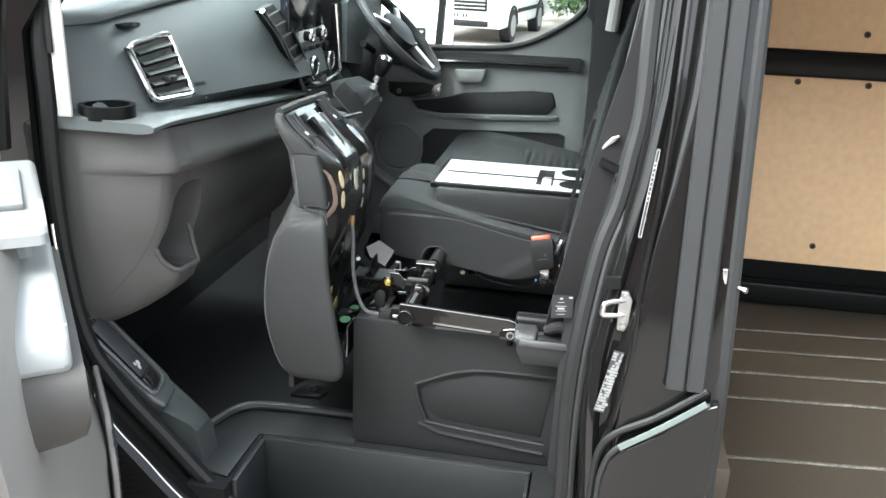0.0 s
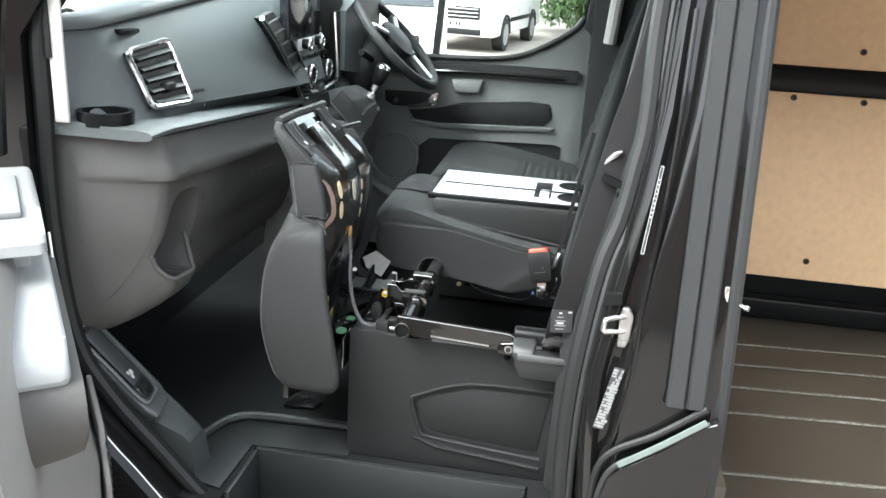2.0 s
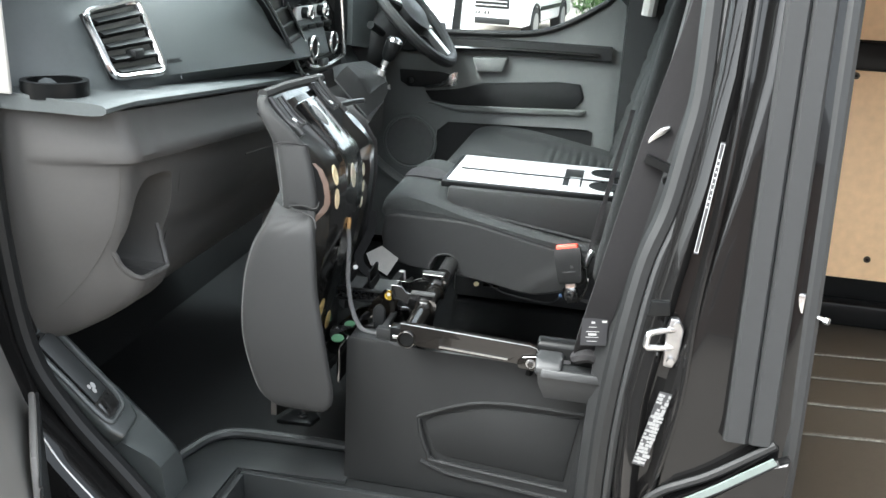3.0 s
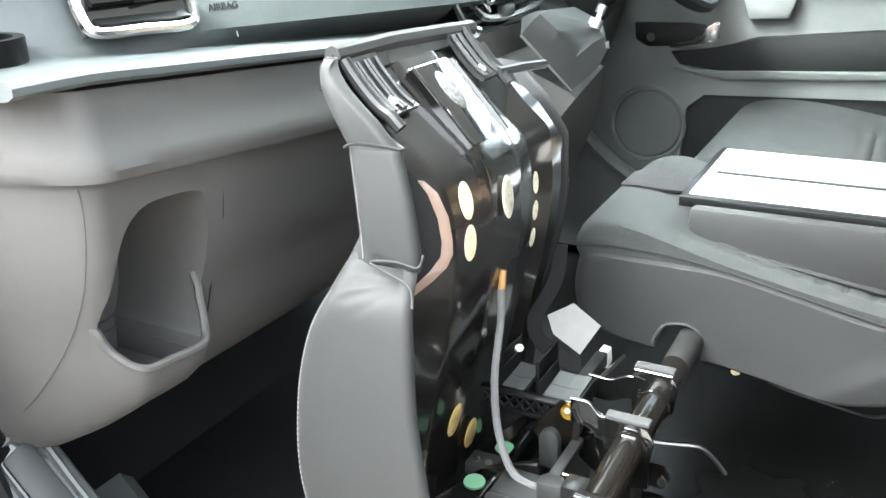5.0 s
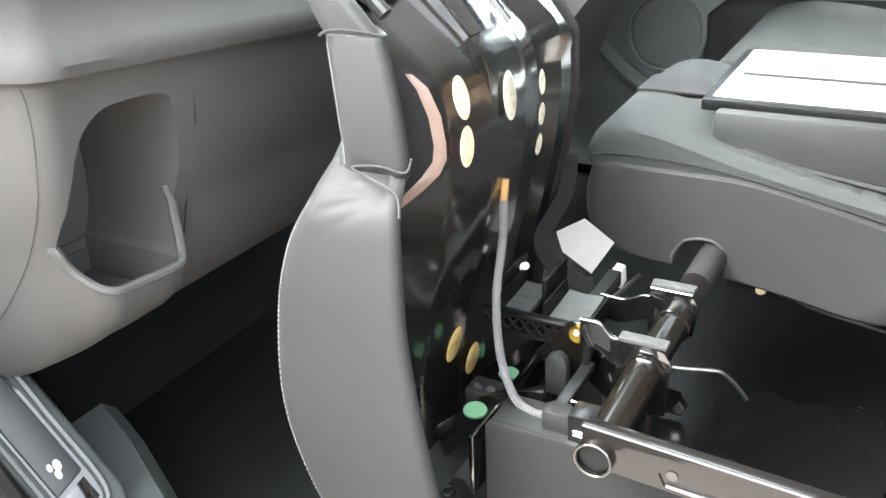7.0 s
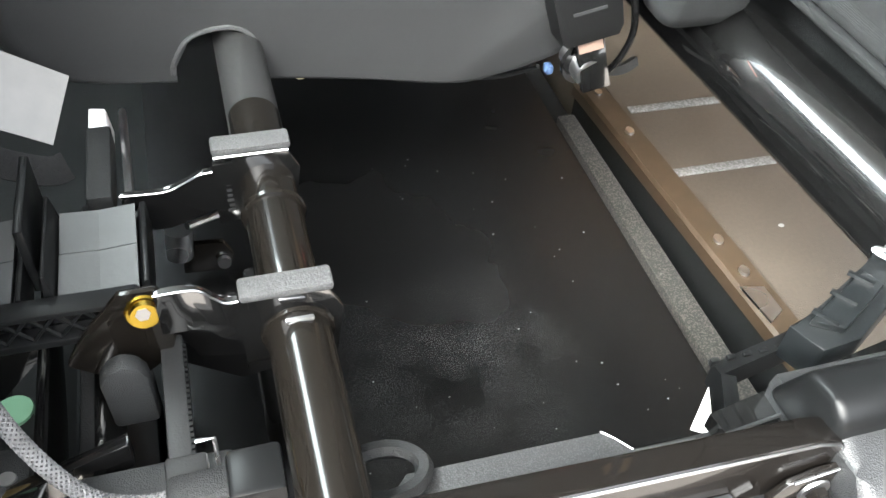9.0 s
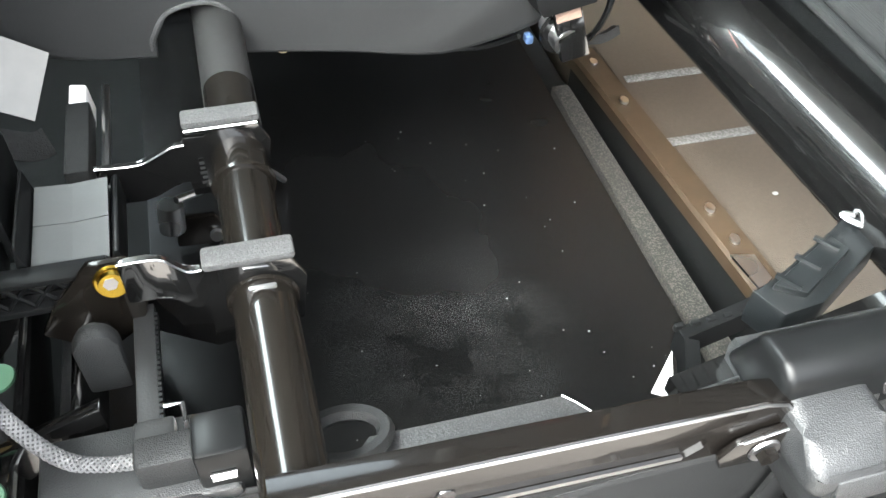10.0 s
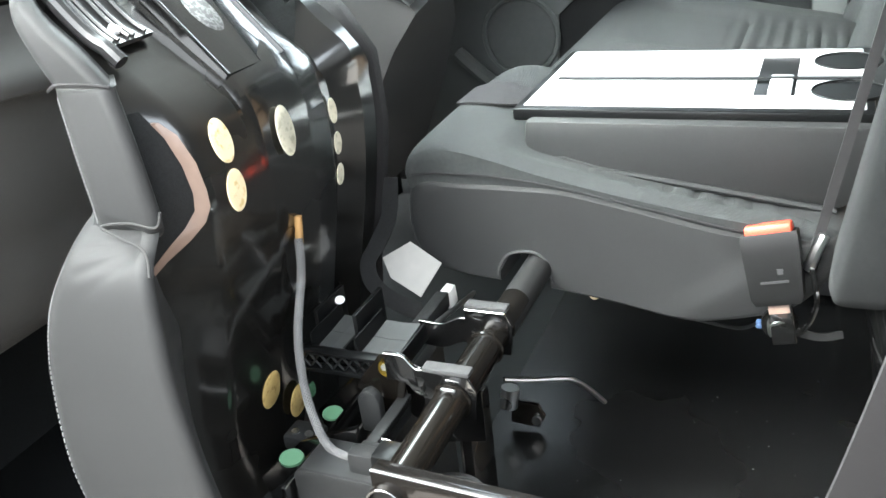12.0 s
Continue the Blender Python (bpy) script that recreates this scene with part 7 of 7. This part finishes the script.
part("lock_button", disc((-0.79, DY - 0.008, 1.268), (0, -1, 0), 0.011, 0.011, 0.010, 14), M_CHROME, ddoor)
part("speaker", disc((-0.79, DY - 0.001, 1.055), (0, -1, 0), 0.085, 0.085, 0.004, 36), M_GRILLE, ddoor, "round black speaker grille")
part("pillar_filler", prism([(-0.135, 1.57), (-0.05, 1.50), (-0.05, 1.95), (-0.085, 1.95)], "y", DY - 0.03, DY + 0.05, 0.006), M_PLASTIC, ddoor, "black window frame corner")
part("speaker_rim", oval_ring((-0.79, DY - 0.003, 1.055), (0, -1, 0), 0.090, 0.090, 0.006), M_GREYTRIM, ddoor)
part("pocket_lip", sweep(smooth_path([(-0.95, DY - 0.01, 1.02), (-0.87, DY - 0.02, 0.955), (-0.77, DY - 0.03, 0.90), (-0.65, DY - 0.04, 0.86), (-0.4, DY - 0.05, 0.87), (-0.12, DY - 0.04, 0.90)]), 0.018, 8), M_GREYTRIM, ddoor)
part("pocket_front", box(-0.70, -0.12, DY - 0.05, DY - 0.04, 0.70, 0.885, 0.008), M_GREYTRIM, ddoor)
part("window_frame", sweep([(-0.655, DY + 0.02, 1.43), (-0.64, DY + 0.005, 1.62), (-0.60, DY - 0.04, 1.9)], 0, profile=[(-0.012, -0.012), (0.012, -0.012), (0.012, 0.012), (-0.012, 0.012)], up=(0, -1, 0)), M_PLASTIC, ddoor, "black quarter light post")
part("window_frame", sweep([(-0.125, DY + 0.02, 1.58), (-0.10, DY - 0.01, 1.72), (-0.07, DY - 0.06, 1.9)], 0, profile=[(-0.02, -0.012), (0.02, -0.012), (0.02, 0.012), (-0.02, 0.012)], up=(0, -1, 0)), M_PLASTIC, ddoor)
part("mirror_foot", box(-1.05, -0.90, DY + 0.02, DY + 0.05, 1.42, 1.50, 0.01), M_PLASTIC, ddoor)
win = tagged(part("window_2", loft([[(x, DY + 0.035, 1.42), (x, DY + 0.031, 1.42), (x, DY - 0.045, 1.90), (x, DY - 0.041, 1.90)] for x in (-1.1, -0.08)]), M_GLASS), "clear driver's door window", "window", kind="structure")
win.visible_shadow = False

# ---- passenger door, standing open ----
pdoor = thing("door_2", (-1.12, 1.13, 0.6), "open passenger door with grey trim and a padded armrest", "door", kind="structure")
DOOR_M = Matrix(((0.6, 0.8, 0, -1.12), (-0.8, 0.6, 0, 1.13), (0, 0, 1, 0), (0, 0, 0, 1)))     # along the door, inwards, up


def dpart(name, bm, mat, label="", angle=35):
    bmesh.ops.transform(bm, matrix=DOOR_M, verts=bm.verts)
    return part(name, bm, mat, pdoor, label, angle)


dpart("door_shell", box(0.02, 1.06, -0.15, -0.075, 0.42, 1.41, 0.02), M_PAINT, "black door shell")
dpart("trim_panel", loft([[(u, -0.074, 0.55), (u, lo, 0.58), (u, lo, 0.95), (u, mid_v, 1.12), (u, hi, 1.35), (u, hi - 0.02, 1.38), (u, -0.074, 1.38)] for u, lo, mid_v, hi in ((0.06, 0.02, 0.0, -0.03), (0.12, 0.06, 0.02, -0.03), (0.35, 0.065, 0.01, -0.03), (0.6, 0.03, -0.02, -0.04), (1.03, 0.0, -0.04, -0.06))]), M_DOORTRIM, "warm grey moulded door trim")
dpart("armrest_pad", prism([(0.28, 1.328), (0.71, 1.328), (0.742, 1.323), (0.760, 1.308), (0.764, 1.285), (0.28, 1.272)], "y", -0.26, 0.014, 0.012, segments=4), M_DOORPAD, "padded light grey armrest top")
dpart("armrest_body", loft([[(0.28, v, 1.285), (0.760, v, 1.290), (0.780, v, 1.278), (0.790, v, 1.250), (0.787, v, low + 0.02), (0.77, v, low), (0.28, v, low - 0.02)] for v, low in ((-0.26, 1.165), (-0.1, 1.185), (0.0, 1.20), (0.02, 1.206), (0.026, 1.222))]), M_ARMBODY, "dark warm grey armrest body", 40)
dpart("upper_ledge", prism([(0.12, 1.398), (0.38, 1.394), (0.49, 1.388), (0.525, 1.382), (0.53, 1.374), (0.49, 1.366), (0.12, 1.358)], "y", -0.16, 0.010, 0.012, segments=3), M_LEDGE, "light grey door ledge")
dpart("pull_strut", prism([(0.36, 1.37), (0.44, 1.37), (0.46, 1.30), (0.34, 1.30)], "y", -0.10, -0.012, 0.012, segments=3), M_DOORPAD, "light grey pull strut under the ledge")
dpart("switch_block", box(0.20, 0.42, -0.07, -0.016, 1.390, 1.402, 0.004), M_LEDGE)
dpart("door_edge_strip", sweep(smooth_path([(0.30, 0.021, 1.33), (0.30, 0.026, 1.2), (0.30, 0.030, 1.08)]), 0.0025, 6), M_CHROME, "bright edge strip")
dpart("window_frame", sweep(smooth_path([(0.03, -0.05, 1.40), (0.04, -0.035, 1.60), (0.14, -0.01, 1.75), (0.42, 0.05, 1.92)]), 0.026, 8), M_SMOOTH, "black window frame")
dpart("window_frame", sweep([(1.02, -0.09, 1.44), (0.98, -0.04, 1.92)], 0.022, 8), M_SMOOTH)
dpart("speaker_grille", prism([(0.11, 0.62), (0.40, 0.62), (0.42, 0.92), (0.36, 1.0), (0.16, 1.0)], "y", 0.064, 0.074, 0.004), M_DOORTRIM, "ribbed speaker grille")
for k in range(22):
    z = 0.64 + 0.016 * k
    dpart("grille_rib", sweep([(0.125, 0.0755, z), (0.40, 0.0755, z)], 0.0028, 5), M_GAITER)
dpart("check_strap", sweep([(0.0, 0.02, 0.93), (0.05, -0.03, 0.93)], 0.012, 6), M_STEEL)


# ---- parked vehicles across the yard ----
def parked_van(m, high):
    """A small white panel van, nose towards minus y of its own frame."""
    v = thing("parked_van", (0, 0, 0), "white panel van parked across the yard", "van", "parked vans")
    side = [(-2.2, 0.30), (2.2, 0.32), (2.25, high), (-0.9, high), (-1.35, high - 0.1), (-1.85, 1.12), (-2.15, 1.0), (-2.25, 0.75)]
    part("body", prism(side, "x", -0.88, 0.88, 0.06, segments=3), M_WHITEPAINT, v)
    part("windscreen", loft([[(-0.72, -1.80, 1.16), (0.72, -1.80, 1.16), (0.66, -1.33, high - 0.13), (-0.66, -1.33, high - 0.13)], [(-0.72, -1.87, 1.18), (0.72, -1.87, 1.18), (0.66, -1.40, high - 0.11), (-0.66, -1.40, high - 0.11)]]), M_DARKGLASS, v, "dark windscreen")
    part("grille", box(-0.55, 0.55, -2.28, -2.22, 0.62, 0.86, 0.02), M_PLASTIC, v, "dark radiator grille")
    for k in range(3):
        part("grille_bar", box(-0.52, 0.52, -2.295, -2.275, 0.66 + 0.07 * k, 0.685 + 0.07 * k, 0.005), M_CHROME, v)
    part("bumper", box(-0.86, 0.86, -2.30, -2.1, 0.30, 0.58, 0.05), M_WHITEPAINT, v)
    part("lower_grille", box(-0.6, 0.6, -2.315, -2.27, 0.33, 0.45, 0.02), M_PLASTIC, v)
    plate = part("number_plate", box(-0.26, 0.26, -2.325, -2.29, 0.48, 0.59, 0.004), M_PLATE, v, "white number plate")
    for k in range(7):
        if k != 4:
            part("plate_bar", box(-0.21 + 0.06 * k, -0.17 + 0.06 * k, -2.329, -2.324, 0.50, 0.57), M_LABEL, plate)
    for s in (-1, 1):
        part("headlamp", prism([(s * 0.86, 0.80), (s * 0.58, 0.80), (s * 0.60, 0.93), (s * 0.84, 1.03)], "y", -2.24, -2.02, 0.02), M_LAMP, v, "clear headlamp")
        part("mirror", box(s * 0.92 - 0.08, s * 0.92 + 0.08, -1.5, -1.4, 1.15, 1.35, 0.03), M_WHITEPAINT, v)
        part("side_window", prism([(-1.62, 1.15), (-0.75, 1.15), (-0.75, high - 0.2), (-1.25, high - 0.2)], "x", s * 0.875, s * 0.89, 0.004), M_DARKGLASS, v, "dark side window")
        part("side_moulding", box(s * 0.88, s * 0.90, -1.0, 0.95, 0.55, 0.63, 0.005), M_PLASTIC, v)
        for y in (-1.42, 1.28):
            w = part("wheel", sweep([(s * 0.68, y, 0.32), (s * 0.895, y, 0.32)], 0.32, 26), M_TYRE, v)
            part("rim", sweep([(s * 0.86, y, 0.32), (s * 0.903, y, 0.32)], 0.21, 20), M_RIM, w, "grey wheel rim")
            part("arch", sweep([(s * 0.885, y + 0.37 * math.cos(a), 0.32 + 0.37 * math.sin(a)) for a in [math.pi * i / 12 for i in range(13)]], 0.03, 6), M_PLASTIC, v)
    v.matrix_world = m
    return v


first = parked_van(pose(-2.53, 18.85, 0, 0, 0, -7), 1.82)
copy_thing(first, pose(-3.12, 12.0, 0, 0, 0, 12))
copy_thing(first, pose(-6.0, 12.6, 0, 0, 0, 10))
copy_thing(first, pose(-8.6, 13.2, 0, 0, 0, -4))


# hedge and trees behind them
def leafy(name, m, size, count, seed, label, category):
    """A crown of many small leaf clumps on a trunk."""
    t = thing(name, (0, 0, 0), label, category)
    rnd = random.Random(seed)
    part("trunk", sweep([(0, 0, 0), (0.03, 0.02, size * 0.5), (0.08, -0.03, size * 0.9)], 0.09, 8), M_BARK, t)
    for k in range(5):
        a = k * 1.3
        part("limb", sweep([(0.02, 0.0, size * 0.45 + 0.05 * k), (0.35 * math.cos(a), 0.35 * math.sin(a), size * 0.7), (0.6 * math.cos(a), 0.6 * math.sin(a), size * 0.95)], 0.03, 6), M_BARK, t)
    verts, faces = [], []
    for _ in range(count):
        while True:
            p = Vector((rnd.uniform(-1, 1), rnd.uniform(-1, 1), rnd.uniform(-1, 1)))
            if 0.25 < p.length < 1 + 0.2 * math.sin(5 * p.x) * math.cos(4 * p.y):
                break
        c = Vector((p.x * size * 0.55, p.y * size * 0.5, size * 0.62 + p.z * size * 0.55))
        q = Euler((rnd.uniform(0, 6), rnd.uniform(0, 6), rnd.uniform(0, 6))).to_matrix()
        s = rnd.uniform(0.05, 0.11)
        i = len(verts)
        verts += [tuple(c + q @ Vector(w)) for w in ((-s, 0, 0), (0, -s * 0.55, s * 0.2), (s, 0, 0), (0, s * 0.55, s * 0.2))]
        faces += [(i, i + 1, i + 2), (i, i + 2, i + 3)]
    me = bpy.data.meshes.new("crown")
    me.from_pydata(verts, [], faces)
    me.materials.append(M_LEAF)
    crown = new("crown", me)
    crown.parent = t
    crown["kind"] = "stuff"
    t.matrix_world = m
    return t


for k, (x, y, high) in enumerate(((2.2, 26, 5.0), (-3.2, 27, 5.2), (5.5, 26, 5.0))):
    leafy("tree", pose(x, y, 0), high, 5200, 10 + k, "dense green leafy tree behind the yard", "tree")
for k, (x, y, high) in enumerate(((-0.5, 23.0, 3.4), (0.9, 22.6, 3.2), (2.4, 22.8, 3.3), (4.0, 23.0, 3.2))):
    leafy("hedge_bush", pose(x, y, -0.2), high, 6500, 30 + k, "clipped green hedge bush behind the parked vans", "hedge")

# unseen long brick building behind the camera, added to block low sky and tint reflections
row = thing("unseen_terrace", (0, -10, 0), "unseen long red brick building, added to block low sky light", "building")
part("wall", box(-30, 30, -17, -10, 0, 3.6), M_BRICK, row)
part("roof", prism([(-17.4, 3.6), (-9.6, 3.6), (-13.5, 5.6)], "x", -30.4, 30.4), M_ROOF, row)
for k in range(12):
    for z in (0.9,):
        w = part("window", box(-28 + 5 * k, -26.4 + 5 * k, -10.02, -9.93, z, z + 1.3), M_WHITEPAINT, row, "white framed window")
        part("pane", box(-27.9 + 5 * k, -26.5 + 5 * k, -9.94, -9.90, z + 0.1, z + 1.2), M_DARKGLASS, w)

# brick building beyond
house = thing("brick_building", (-16, 26, 0), "red brick building with pale windows and slate roof", "building")
part("wall", box(-30, -6.5, 24, 32, 0, 5.2), M_BRICK, house)
part("roof", prism([(23.6, 5.2), (32.4, 5.2), (28, 8.2)], "x", -30.4, -6.1), M_ROOF, house)
for k in range(6):
    for z in (1.0, 3.4):
        w = part("window", box(-28.5 + 3.6 * k, -27 + 3.6 * k, 23.93, 24.02, z, z + 1.3), M_WHITEPAINT, house, "white framed window")
        part("pane", box(-28.4 + 3.6 * k, -27.1 + 3.6 * k, 23.90, 23.94, z + 0.1, z + 1.2), M_DARKGLASS, w)
